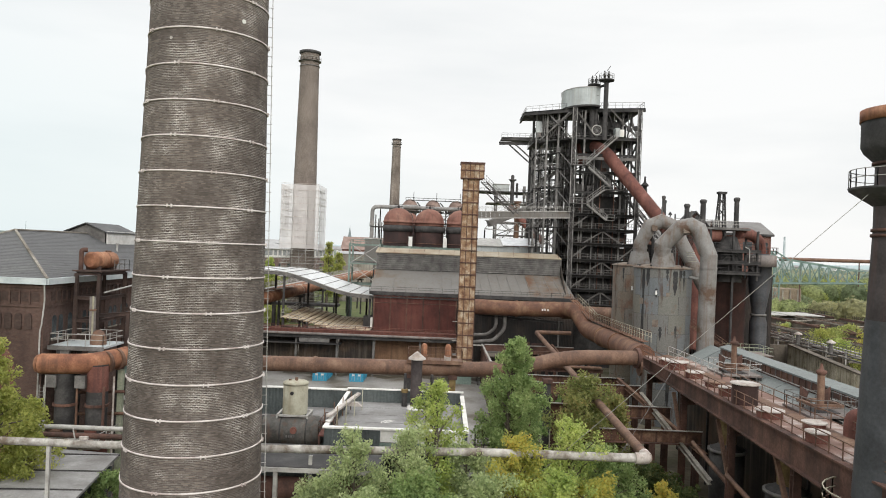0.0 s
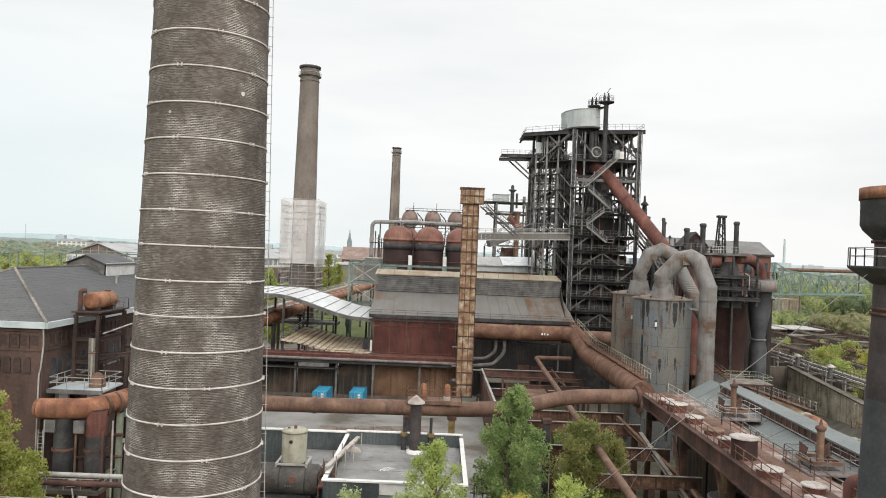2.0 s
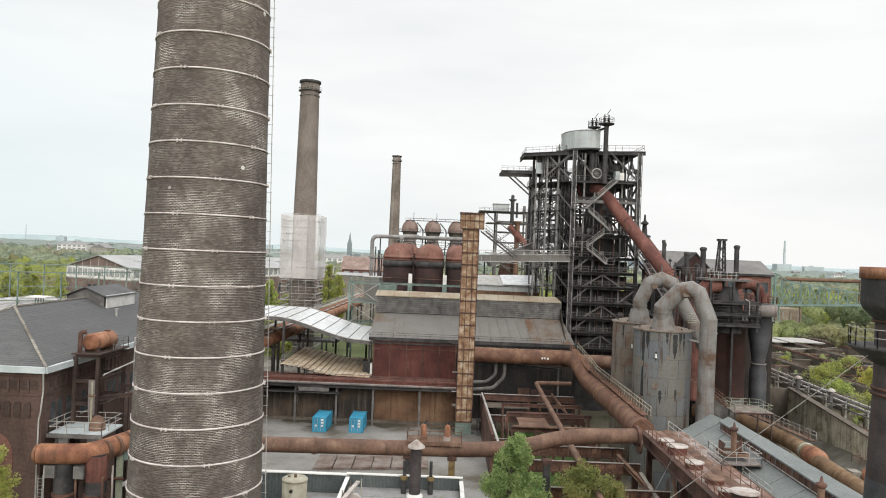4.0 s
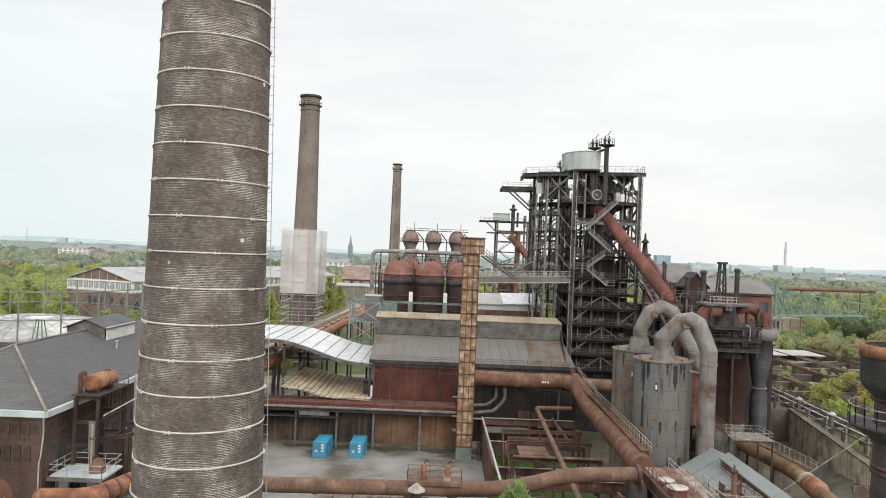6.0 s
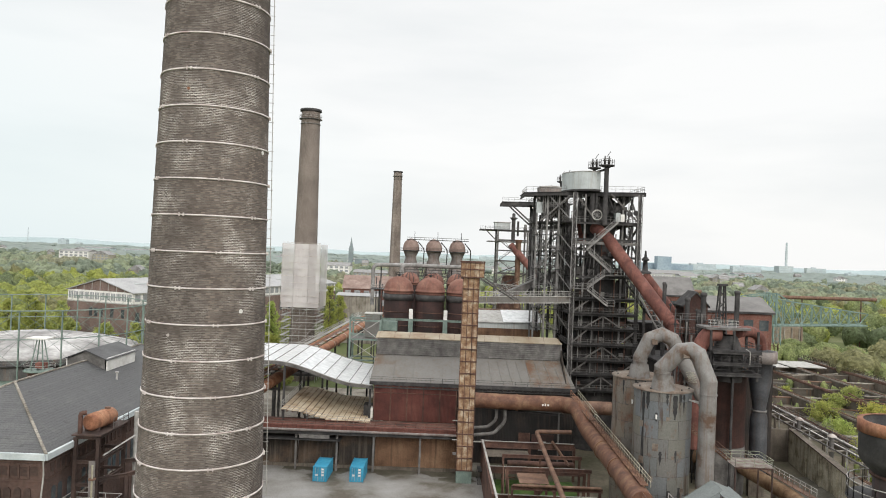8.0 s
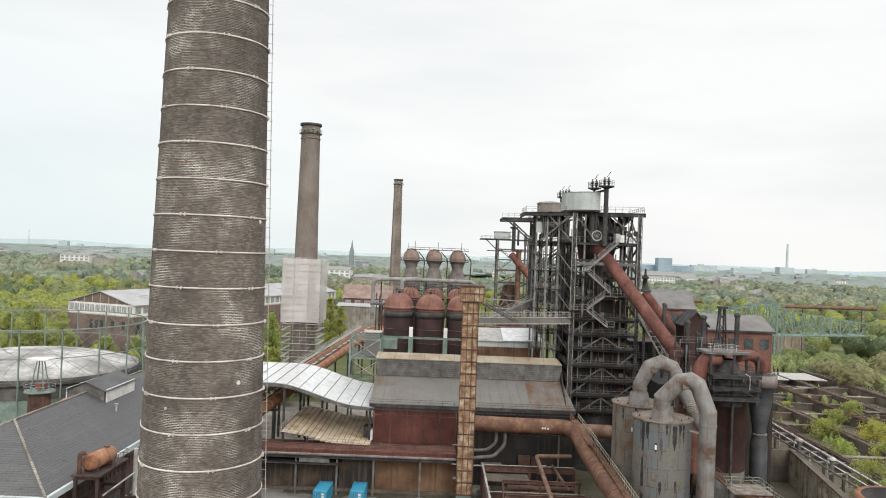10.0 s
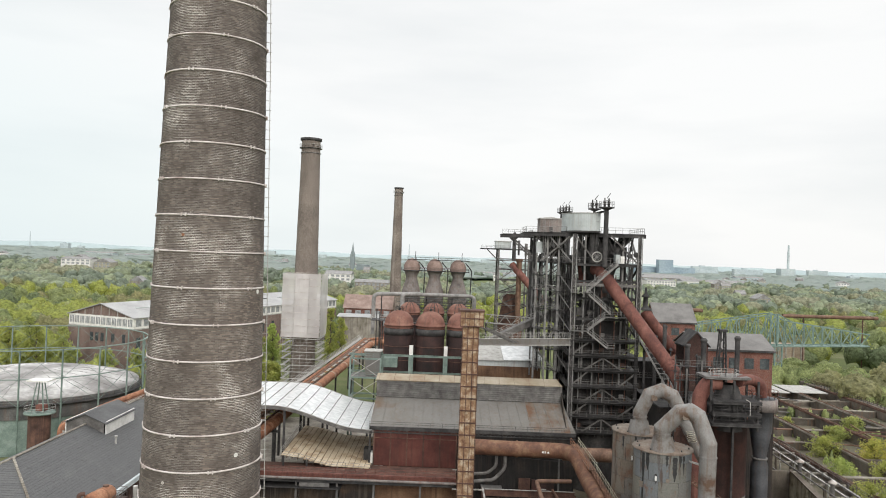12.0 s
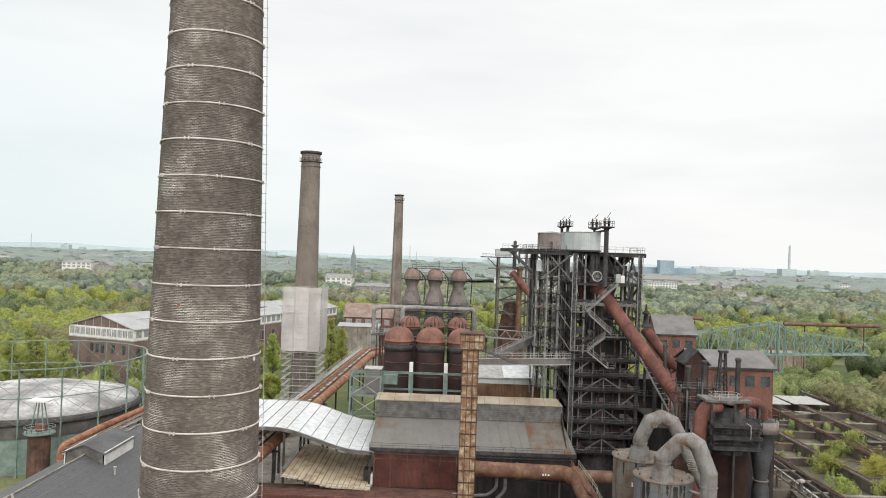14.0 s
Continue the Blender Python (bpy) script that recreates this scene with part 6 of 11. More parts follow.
# ---- green braced frame left of the cast house, and the pipe bridge ----
def left_frames():
    f = thing("braced_tower", (-18, 171, 0), "pale green braced steel tower with platforms", "steel frame")
    x0, x1, y0, y1 = -21.6, -14.6, 168.4, 174.4
    for x in (x0, x1):
        for y in (y0, y1):
            part("column", Mesh().ibeam((x, y, 0), (x, y, 24.5), 0.4, 0.4), "green", f)
    for z in (15.0, 19.8, 24.2):
        for a, b in zip(around(x0, x1, y0, y1, z), around(x0, x1, y0, y1, z)[1:]):
            part("beam", Mesh().ibeam(a, b, 0.25, 0.35), "green", f)
    for z in (15, 19.8):
        b = Mesh()
        b.beam((x0, y0, z), (x1, y0, z + 4.6), 0.12)
        b.beam((x1, y0, z), (x0, y0, z + 4.6), 0.12)
        part("brace", b, "palesteel", f)
    part("deck", Mesh().span(x0, x1, y0, y1, 19.9, 20.05), "steel", f)
    railing(around(x0, x1, y0, y1, 20.0), f, "green", 1.1, 1.6)
    railing(around(x0, x1, y0, y1, 24.3), f, "green", 1.1, 1.6)
    part("cabin", Mesh().span(-18.4, -14.9, 170.4, 174.2, 20.1, 25.6), "roofsheet", f)
    part("cabin_roof", Mesh().span(-18.7, -14.6, 170.1, 174.5, 25.6, 25.8), "palesteel", f)
    p = thing("pipe_bridge", (-33, 220, 0), "rusty gas main with walkway striding away on dark trestles", "pipe bridge")
    xm = lambda y: -32.9 + (y - 190) * 0.056
    zm = lambda y: 12.5 + (y - 136) * 0.008
    part("gas_main", Mesh().tube(bent([(xm(130), 130, zm(130)), (xm(200), 200, zm(200)), (xm(282), 282, zm(282)), (-14, 294, 13.9)], 4), 1.15, 16), "orange", p)
    part("side_pipe", Mesh().tube(bent([(xm(132) - 5.4, 132, zm(132) - 0.5), (xm(296) - 5.4, 296, zm(296) - 0.5), (-18, 306, 13.2)], 6), 0.6, 12), "orange", p)
    for dx, mat_ in ((-3.5, "rust"), (-4.6, "orange")):
        part("side_pipe", Mesh().tube([(xm(134) + dx, 134, zm(134) + 0.3), (xm(292) + dx, 292, zm(292) + 0.3)], 0.42, 12), mat_, p)
    part("side_pipe", Mesh().tube([(xm(134) - 2.0, 134, zm(134) - 0.2), (xm(290) - 2.0, 290, zm(290) - 0.2)], 0.45, 10), "darkrust", p)
    for k in range(9):
        y = 138 + 17.5 * k
        part("collar", Mesh().tube([(xm(y), y, zm(y)), (xm(y), y + 0.35, zm(y))], 1.22, 16), "tank", p)
    part("walkway", Mesh().beam((xm(134) - 6.2, 134, zm(134) + 0.5), (xm(292) - 6.2, 292, zm(292) + 0.5), 1.2, 0.12), "palesteel", p)
    for dx in (-6.8, -5.6):
        railing([(xm(134) + dx, 134, zm(134) + 0.6), (xm(292) + dx, 292, zm(292) + 0.6)], p, "palesteel", 1.1, 2.5, 0.08)
    for k in range(56):
        y = 136 + 2.75 * k
        part("cover_slab", Mesh().box((xm(y) - 2.2, y, zm(y) + 0.72), (0.8, 1.5, 0.16)), "palelid" if k % 3 else "orange", p)
    for y in (150, 172, 196, 236, 258, 280):
        for dx in (-4.4, 0.6):
            part("trestle", Mesh().ibeam((xm(y) + dx, y, 0), (xm(y) + dx, y, zm(y) - 1.6), 0.5, 0.5, 0.12), "iron", p)
        part("cross_beam", Mesh().ibeam((xm(y) - 5.6, y, zm(y) - 1.4), (xm(y) + 1.4, y, zm(y) - 1.4), 0.5, 0.5), "iron", p)
    # grey girder deck at the foot of the scaffold
    d = thing("low_bridge", (-50, 175, 0), "low dark steel pipe deck crossing behind the chimney", "steel frame")
    part("deck", Mesh().span(-70, -26, 183, 188, 8.2, 8.8), "iron", d)
    railing([(-70, 183, 8.8), (-26, 183, 8.8)], d, "iron", 1.1, 2.0, 0.08)
    for x in (-64, -52, -40, -29):
        part("post", Mesh().ibeam((x, 185, 0), (x, 185, 8.2), 0.4, 0.4), "iron", d)


left_frames()


# ---- blast furnace ----
def member(p, q, w, parent, name="girder", material="iron", flat=None):
    return part(name, Mesh().ibeam(p, q, w, flat or w, max(0.05, w * 0.16)), material, parent)


def furnace():
    f = thing("blast_furnace", (33, 158, 0), "towering black iron blast furnace with stacked galleries", "blast furnace")
    x0, x1, y0, y1 = 26.2, 39.7, 150.5, 165.5
    # main columns
    for x in (x0, x1):
        for y in (y0, y1):
            member((x, y, 0), (x, y, 54.2), 0.65, f, "column")
    for x in (30.6, 35.4):
        member((x, y1, 0), (x, y1, 54.2), 0.5, f, "column")
    # galleries
    levels = (13.2, 16.4, 19.4, 22.6, 26.0, 29.0, 32.1)
    for k, z in enumerate(levels):
        for a, b in zip(around(x0, x1, y0, y1, z), around(x0, x1, y0, y1, z)[1:]):
            member(a, b, 0.3, f, "girder", "iron", 0.5)
        d = Mesh()
        d.span(x0 - 0.9, x1 + 0.4, y0 - 0.9, y0 + 1.2, z + 0.25, z + 0.33)
        d.span(x0 - 0.9, x0 + 1.0, y0 + 1.2, y1 + 0.9, z + 0.25, z + 0.33)
        d.span(x1 - 1.0, x1 + 0.4, y0 + 1.2, y1 + 0.9, z + 0.25, z + 0.33)
        part("gallery_deck", d, "iron", f)
        railing([(x1 + 0.4, y0 - 0.9, z + 0.3), (x0 - 0.9, y0 - 0.9, z + 0.3), (x0 - 0.9, y1 + 0.9, z + 0.3)], f, "steel", 1.1, 1.5, 0.055)
        if k < len(levels) - 1:
            zt = levels[k + 1]
            if k % 2 == 0:
                xm = (x0 + x1) / 2
                member((x0 + 2.6, y0, z + 0.2), (xm, y0, zt - 0.2), 0.26, f, "brace", "steel")
                member((x1 - 2.6, y0, z + 0.2), (xm, y0, zt - 0.2), 0.26, f, "brace", "steel")
                member((xm, y0, z + 0.2), (xm, y0, zt - 0.2), 0.2, f, "brace", "steel")
            else:
                member((x0, y0, z + 0.2), (x0 + 3.6, y0, zt - 0.1), 0.26, f, "brace", "steel")
                member((x1, y0, zt - 0.2), (x1 - 3.6, y0, z + 0.2), 0.26, f, "brace", "steel")
                member((x0 + 4.6, y0, z), (x0 + 4.6, y0, zt), 0.2, f, "brace", "iron")
            for yy in (y0, (y0 + y1) / 2):
                member((x0, yy, z), (x0, yy + 7.5, zt), 0.2, f, "brace", "iron")
    # shaft, bosh and bell house
    part("shaft", Mesh().lathe((33, 158.5), [(5.2, 0), (5.2, 9), (6.0, 12), (6.0, 17), (5.3, 24), (3.6, 36), (2.6, 42), (2.6, 46)], 36), "iron", f)
    for z in (20, 24, 28, 32, 36):
        part("hoop", Mesh().lathe((33, 158.5), [(2.5, z), (6.3 - (z - 16) * 0.13, z), (6.3 - (z - 16) * 0.13, z + 0.4), (2.5, z + 0.4)], 36), "iron", f)
    part("bustle_pipe", Mesh().lathe((33, 158.5), [(6.6 + 0.8 * math.cos(a), 15 + 0.8 * math.sin(a)) for a in [i * math.pi / 5 for i in range(11)]], 36), "iron", f)
    for k in range(22):
        w = 2 * math.pi * k / 22
        ca, sa = math.cos(w), math.sin(w)
        part("cooling_pipe", Mesh().tube([(33 + 6.2 * ca, 158.5 + 6.2 * sa, 12), (33 + 6.2 * ca, 158.5 + 6.2 * sa, 17), (33 + 5.5 * ca, 158.5 + 5.5 * sa, 24), (33 + 3.8 * ca, 158.5 + 3.8 * sa, 36), (33 + 2.8 * ca, 158.5 + 2.8 * sa, 42)], 0.13, 6), "steel" if k % 3 else "iron", f)
    # dark sheet added at the back as a backdrop to the inside
    part("rear_screen", Mesh().span(x0 + 0.5, x1 - 0.5, y1 + 0.2, y1 + 0.4, 4, 33), "soot", f)
    # zigzag stairs with grey sides
    for p, q in (((28.7, 149.2, 42.4), (35.0, 149.2, 48.3)), ((33.8, 149.2, 38.0), (29.2, 149.2, 41.9)), ((29.2, 149.2, 34.6), (32.6, 149.2, 37.3)), ((33.4, 149.2, 31.0), (29.2, 149.2, 34.2))):
        stair(p, q, 1.0, f, "railgrey")
    for z, a, b in ((42.2, 25.6, 29.4), (37.3, 32.4, 37.8), (34.3, 25.8, 29.4), (31.0, 33.2, 34.8)):
        part("landing", Mesh().span(a, b, 148.6, 150.2, z, z + 0.12), "steel", f)
        railing([(a, 148.6, z + 0.1), (b, 148.6, z + 0.1)], f, "railgrey", 1.1, 1.2, 0.06)
    # inner galleries; dark panels added to stand for the furnace's dark interior
    for k, z in enumerate((13.2, 16.4, 19.4, 22.6, 26.0, 29.0, 32.1, 36.8, 40.6)):
        h_ = (16.4, 19.4, 22.6, 26.0, 29.0, 32.1, 36.8, 40.6, 44.0)[k] - z
        a, b = (27.4, 38.6) if z < 33 else (29.0, 37.2)
        n = 4 if z < 33 else 0
        for j in range(n):
            xa = a + (b - a) * j / n
            part("casing_plate", Mesh().span(xa + 0.04, xa + (b - a) / n - 0.04, 152.9 + 0.12 * ((j + k) % 3), 153.1 + 0.12 * ((j + k) % 3), z + 0.5, z + h_ - 0.5), "furnacedark", f)
        part("inner_deck", Mesh().span(a, b, 151.4, 152.9, z + 0.3, z + 0.38), "iron", f)
        railing([(a, 151.5, z + 0.38), (b, 151.5, z + 0.38)], f, "iron", 1.1, 1.4, 0.05)
        for j in range(3):
            xa = a + 1.2 + (b - a - 2.4) * j / 2
            part("cooling_box", Mesh().box((xa, 152.6, z + 1.2), (0.9, 0.5, 0.8)), ("darkrust", "steel", "iron")[(j + k) % 3], f)
    for x in (28.2, 30.9, 32.4, 35.3, 37.9):
        part("water_pipe", Mesh().tube([(x, 151.9, 13), (x, 151.9, 46 if 30 < x < 36 else 33)], 0.11, 8), "railgrey" if x < 32 else "darkrust", f)
    # laced columns
    for x, y, z0, z1 in ((26.2, 150.2, 0, 54.2), (25.6, 160, 24, 54), (27.6, 172, 24, 54), (39.7, 150.2, 30, 54.2), (38.4, 153, 30, 54.2), (30.4, 176, 24, 52)):
        for o in (-0.42, 0.42):
            part("lace_leg", Mesh().beam((x + o, y - 0.3, z0), (x + o, y - 0.3, z1), 0.14), "railgrey", f)
        lc = Mesh()
        n = int((z1 - z0) / 1.1)
        for k in range(n):
            za, zb = z0 + (z1 - z0) * k / n, z0 + (z1 - z0) * (k + 1) / n
            sg = 1 if k % 2 else -1
            lc.beam((x - 0.42 * sg, y - 0.3, za), (x + 0.42 * sg, y - 0.3, zb), 0.09)
        part("lacing", lc, "steel", f)
    # side annex of laced posts, pipes and catwalks
    for x, y in ((19.6, 160), (21.6, 157.5), (23.8, 155.6), (19.8, 168), (22.6, 166), (24.8, 163), (28.8, 152.4), (36.8, 152.6)):
        member((x, y, 22), (x, y, 54.2), 0.34, f, "column", "railgrey")
    for k, z in enumerate((25.0, 29.4, 33.6, 38.0, 42.0, 45.4, 51.2)):
        part("catwalk", Mesh().prism([(19.2, 160, z), (24.2, 154.6, z), (25.6, 156, z), (20.4, 161.4, z)], (0, 0, 0.1)), "iron", f)
        railing([(19.2, 160, z + 0.1), (24.2, 154.6, z + 0.1)], f, "railgrey", 1.1, 1.1, 0.06)
        member((19.6, 160, z), (19.8, 168, z), 0.28, f, "girder")
        member((23.8, 155.6, z), (24.8, 163, z), 0.28, f, "girder")
        if k < 6:
            zt = (25.0, 29.4, 33.6, 38.0, 42.0, 45.4, 51.2)[k + 1]
            a, c_ = ((19.6, 160, z), (23.8, 155.6, zt)) if k % 2 else ((23.8, 155.6, z), (19.6, 160, zt))
            member(a, c_, 0.24, f, "brace", "steel")
            if k in (1, 3, 4):
                stair((20.2, 161.6, z), (24.6, 160.4, zt), 0.9, f, "railgrey")
    for x, y, z0, z1, r_ in ((22.8, 159.6, 20, 52, 0.3), (20.8, 163.5, 24, 50, 0.22), (25.2, 161.4, 18, 46, 0.4), (23.4, 164.4, 22, 54, 0.2), (27.4, 153.6, 33, 46, 0.2), (38.2, 156.4, 33, 52, 0.3)):
        part("riser_pipe", Mesh().tube([(x, y, z0), (x, y, z1)], r_, 12), "iron" if r_ < 0.6 else "steel", f)
    for x, y, z, sx, sy, sz in ((24.4, 160.5, 36.0, 1.2, 2.0, 1.8), (22.0, 162.5, 30.6, 1.8, 2.0, 1.8), (28.4, 154.6, 38.0, 1.1, 1.2, 1.6), (36.6, 154.6, 41.8, 1.4, 1.4, 2.0)):
        part("machine_housing", Mesh().box((x, y, z), (sx, sy, sz)), "steel" if z > 34 else "iron", f)
    # stacked water pipes and tie rods in the side annex
    for k in range(9):
        x, y = 20.2 + 0.62 * k, 160.6 - 0.5 * k
        part("water_pipe", Mesh().tube([(x, y + 1.2, 24), (x, y + 1.2, 46 + 1.2 * (k % 3))], 0.09, 6), "railgrey" if k % 2 else "steel", f)
    for k, z in enumerate((25.0, 29.4, 33.6, 38.0, 42.0)):
        part("tie_rod", Mesh().beam((24.8, 163, z), (19.8, 168, z + 4.2), 0.12), "railgrey", f)
        part("tie_rod", Mesh().beam((19.8, 168, z), (24.8, 163, z + 4.2), 0.12), "railgrey", f)
        part("tie_rod", Mesh().beam((23.8, 155.6, z + 4.0), (x0, y0, z), 0.12), "railgrey", f)
    # raking hoist track on the flank of the downcomer
    for dx in (-0.7, 0.7):
        part("hoist_rail", Mesh().beam((40.6 + dx, 149.4, 33.5), (47.0 + dx, 146.2, 21.5), 0.22, 0.3), "railgrey", f)
    for k in range(13):
        p_ = Vector((40.6, 149.4, 33.5)).lerp(Vector((47.0, 146.2, 21.5)), k / 12)
        part("hoist_tie", Mesh().beam(p_ - Vector((0.7, 0, 0)), p_ + Vector((0.7, 0, 0)), 0.12), "railgrey", f)
        if k % 2 == 0:
            part("rail_post", Mesh().beam(p_ + Vector((0.7, 0, 0)), p_ + Vector((0.7, 0, 1.3)), 0.09), "railgrey", f)
    # frame toward the rear gantry
    for x, y in ((27.4, 172), (33.0, 178), (39.7, 174), (31.0, 186)):
        member((x, y, 16), (x, y, 54), 0.4, f, "column", "iron")
    for z in (34, 38.5, 43, 48):
        for a, b in (((26.2, 165.5, z), (24.2, 198, z)), ((39.7, 165.5, z), (32, 198, z)), ((27.4, 172, z), (39.7, 174, z)), ((24.2, 190, z), (33, 186, z))):
            member(a, b, 0.3, f, "girder", "iron", 0.4)
        railing([(25.6, 166, z + 0.2), (23.8, 197, z + 0.2)], f, "railgrey", 1.1, 2.0, 0.08)
        part("catwalk", Mesh().beam((26.2, 166, z + 0.15), (24.4, 197, z + 0.15), 1.2, 0.08), "iron", f)
    for k, z in enumerate((34, 38.5, 43)):
        a, b = (172, 190) if k % 2 else (190, 172)
        member((26.2, a, z), (25.2, b, z + 4.5), 0.25, f, "brace", "steel")
        member((27.4, 172, z), (39.7, 174, z + 4.5), 0.25, f, "brace", "steel")
        member((39.7, 172, z), (27.4, 172, z + 4.5), 0.25, f, "brace", "steel")
    for x, y, z, sx, sy, sz in ((27.6, 168, 44.5, 1.4, 1.4, 1.6), (30.5, 172, 40, 1.6, 1.4, 1.8), (37.0, 170, 36, 1.8, 1.8, 2.2)):
        part("machine_housing", Mesh().box((x, y, z), (sx, sy, sz)), "steel", f)
    for p, q, r_ in (((24.6, 168, 30), (27.8, 166, 46), 0.35), ((29.0, 170, 30), (29.0, 170, 50), 0.5), ((36.4, 168, 33), (36.4, 168, 47), 0.6), ((31.0, 152.5, 30), (31.0, 152.5, 46), 0.22), ((37.2, 151.6, 33), (38.4, 151.6, 48), 0.2), ((34.4, 153, 50), (38.6, 156, 53.8), 0.7)):
        part("riser_pipe", Mesh().tube([p, q], r_, 10), "iron", f)
    part("uptake", Mesh().tube(bent([(30.2, 160, 44), (29.2, 160, 51), (32.8, 160, 53.4), (35.5, 160, 50), (35.5, 159, 44)], 1.6), 1.1, 16), "redpipe", f)
    # upper frame: ring beams, cross braces
    for z in (36.8, 41.0, 44.6, 48.0):
        for a, b in zip(around(x0, x1, y0, y1, z), around(x0, x1, y0, y1, z)[1:]):
            member(a, b, 0.3, f, "girder", "iron", 0.45)
    part("cross_tie", Mesh().span(x0, x1, y0 - 0.2, y0 + 0.1, 43.6, 44.2), "steel", f)
    for a, b in (((x0, y0, 33), (32.6, y0, 41)), ((x1, y0, 33), (33.4, y0, 41)), ((x0, y1, 33), (x1, y1, 41)), ((x1, y1, 33), (x0, y1, 41)), ((x0, y0, 33), (x0, y1, 41)), ((x1, y0, 33), (x1, y1, 41)), ((x0, y1, 33), (x0, y0, 41)), ((x1, y1, 41), (x1, y0, 48)), ((x0, y0, 41), (x0, y1, 48)), ((x0, y1, 41), (x1, y1, 48)), ((x1, y0, 41.2), (x1, y1, 48))):
        member(a, b, 0.32, f, "brace", "iron")
    for y in (y0 + 2, y0 + 5, y0 + 8):
        member((x1, y, 33), (x1, y, 48), 0.22, f, "column")
        member((x0, y, 33), (x0, y, 48), 0.22, f, "column")
    # working platform
    z = 48.2
    part("platform", Mesh().prism([(x1 + 0.4, y0 - 0.6, z), (x1 + 0.4, 166, z), (19.0, 172, z), (19.0, 162, z), (25.4, 154, z)], (0, 0, 0.22)), "iron", f)
    railing([(19.0, 172, z + 0.2), (19.0, 162, z + 0.2), (25.4, 154, z + 0.2), (x1 + 0.4, y0 - 0.6, z + 0.2), (x1 + 0.4, 166, z + 0.2)], f, "railgrey", 1.1, 1.3, 0.06)
    for a in ((x0, y0), (x1, y0), (19.2, y0 + 11), (x0, y1), (x1, y1), (31, y0 + 1.6)):
        member((a[0], a[1], z), (a[0], a[1], 54.4), 0.45, f, "column")
    for a, b in (((x0, 155, z), (20, 159, 54.4)), ((x0, y0, 54.2), (31, y0, z)), ((x1 - 6, y0, 54.2), (x1, y0, z)), ((x1, y0, z), (x1, y0 + 8, 54.2)), ((19.2, y0 + 11, 54), (x0, y0 + 8, z)), ((35.2, y0 + 7, z), (39, y0 + 7, 54))):
        member(a, b, 0.3, f, "brace", "steel")
    part("winch_wheel", Mesh().lathe((0, 0), [(0.9, -0.08), (1.1, -0.08), (1.1, 0.08), (0.9, 0.08), (0.9, -0.08)], 20), "palesteel", f)
    wheel = f.children[-1]
    wheel.matrix_parent_inverse = Matrix.Translation(f.location).inverted() @ pose(30.8, 149.9, 49.7, 90, 0, 0)
    sp = Mesh()
    for k in range(6):
        w_ = k * math.pi / 6
        sp.beam((30.8 - math.cos(w_), 149.9, 49.7 - math.sin(w_)), (30.8 + math.cos(w_), 149.9, 49.7 + math.sin(w_)), 0.06)
    part("wheel_spokes", sp, "railgrey", f)
    part("machine_box", Mesh().span(34.7, 35.6, 149.9, 152, 48.5, 50.3), "palewall", f)
    part("machine_box", Mesh().span(35.7, 36.5, 150.0, 152, 48.5, 50.0), "white", f)
    for x in (37.6, 38.9):
        part("sheave", Mesh().tube([(x, 150.1, 50.0 + (x - 37) * 0.2), (x, 150.4, 50.0 + (x - 37) * 0.2)], 0.55, 14), "iron", f)
    # charging bin with slatted side
    part("charging_bin", Mesh().prism([(21.0, 158, 49.4), (24.6, 158, 49.4), (25.0, 158, 54.1), (20.4, 158, 54.1)], (0, 4, 0)), "iron", f)
    for k in range(10):
        x = 20.6 + 0.43 * k
        part("rib", Mesh().span(x, x + 0.13, 157.7, 157.998, 49.5, 54.1), "railgrey" if k % 3 else "steel", f)
    part("side_sheet", Mesh().span(19.3, 20.9, 158.6, 158.7, 50.2, 52.6), "palewall", f, "pale torn cladding sheet")
    for p_, q_ in (((x0, 153.2, 48.4), (21.6, 157.0, 54.2)), ((x0, 153.6, 53.9), (20.2, 158.6, 48.5)), ((20.4, 156.4, 48.6), (25.6, 153.4, 53.8))):
        member(p_, q_, 0.24, f, "brace", "railgrey")
    # rungs, valves and cable gear hanging under the top platform
    for k in range(7):
        x = 28.2 + 1.7 * k
        part("hanger", Mesh().beam((x, 152.6, 54.2), (x, 152.6, 52.4 - 0.5 * (k % 3)), 0.1), "railgrey", f)
        part("hanging_valve", Mesh().lathe((x, 152.6), [(0.05, 51.0), (0.3, 51.2), (0.3, 51.8), (0.12, 52.2)], 10), "steel" if k % 2 else "iron", f)
    for xa, xb in ((34.4, 37.2), (37.4, 38.6), (35.6, 33.2)):
        member((xa, 151.2, 48.4), (xb, 151.6, 54.2), 0.22, f, "brace", "iron")
    part("bell_hopper", Mesh().lathe((33, 158.5), [(3.4, 46), (4.2, 49), (4.2, 52.5), (2.4, 54)], 28), "iron", f)
    for x, y in ((27.6, 155), (29.6, 157), (36.0, 155), (37.6, 159)):
        part("gear_box", Mesh().box((x, y, 49.8), (1.5, 1.8, 2.6)), "iron", f)
        part("gas_pipe", Mesh().tube([(x, y, 50), (x + 0.6, y, 54)], 0.35, 8), "iron", f)
    # top platform
    z = 54.4
    part("top_platform", Mesh().prism([(40.6, y0 - 0.2, z), (40.6, 163, z), (17.0, 169, z), (17.0, 159.6, z), (25.0, 154.2, z)], (0, 0, 0.3)), "iron", f)
    part("platform_girder", Mesh().ibeam((40.8, y0 - 0.4, z - 0.15), (25.0, 154.0, z - 0.15), 0.4, 0.8), "iron", f)
    part("platform_girder", Mesh().ibeam((25.0, 154.0, z - 0.15), (16.6, 159.4, z - 0.15), 0.4, 0.8), "iron", f)
    part("platform_girder", Mesh().ibeam((16.8, 159.4, z - 0.15), (16.8, 169, z - 0.15), 0.4, 0.8), "iron", f)
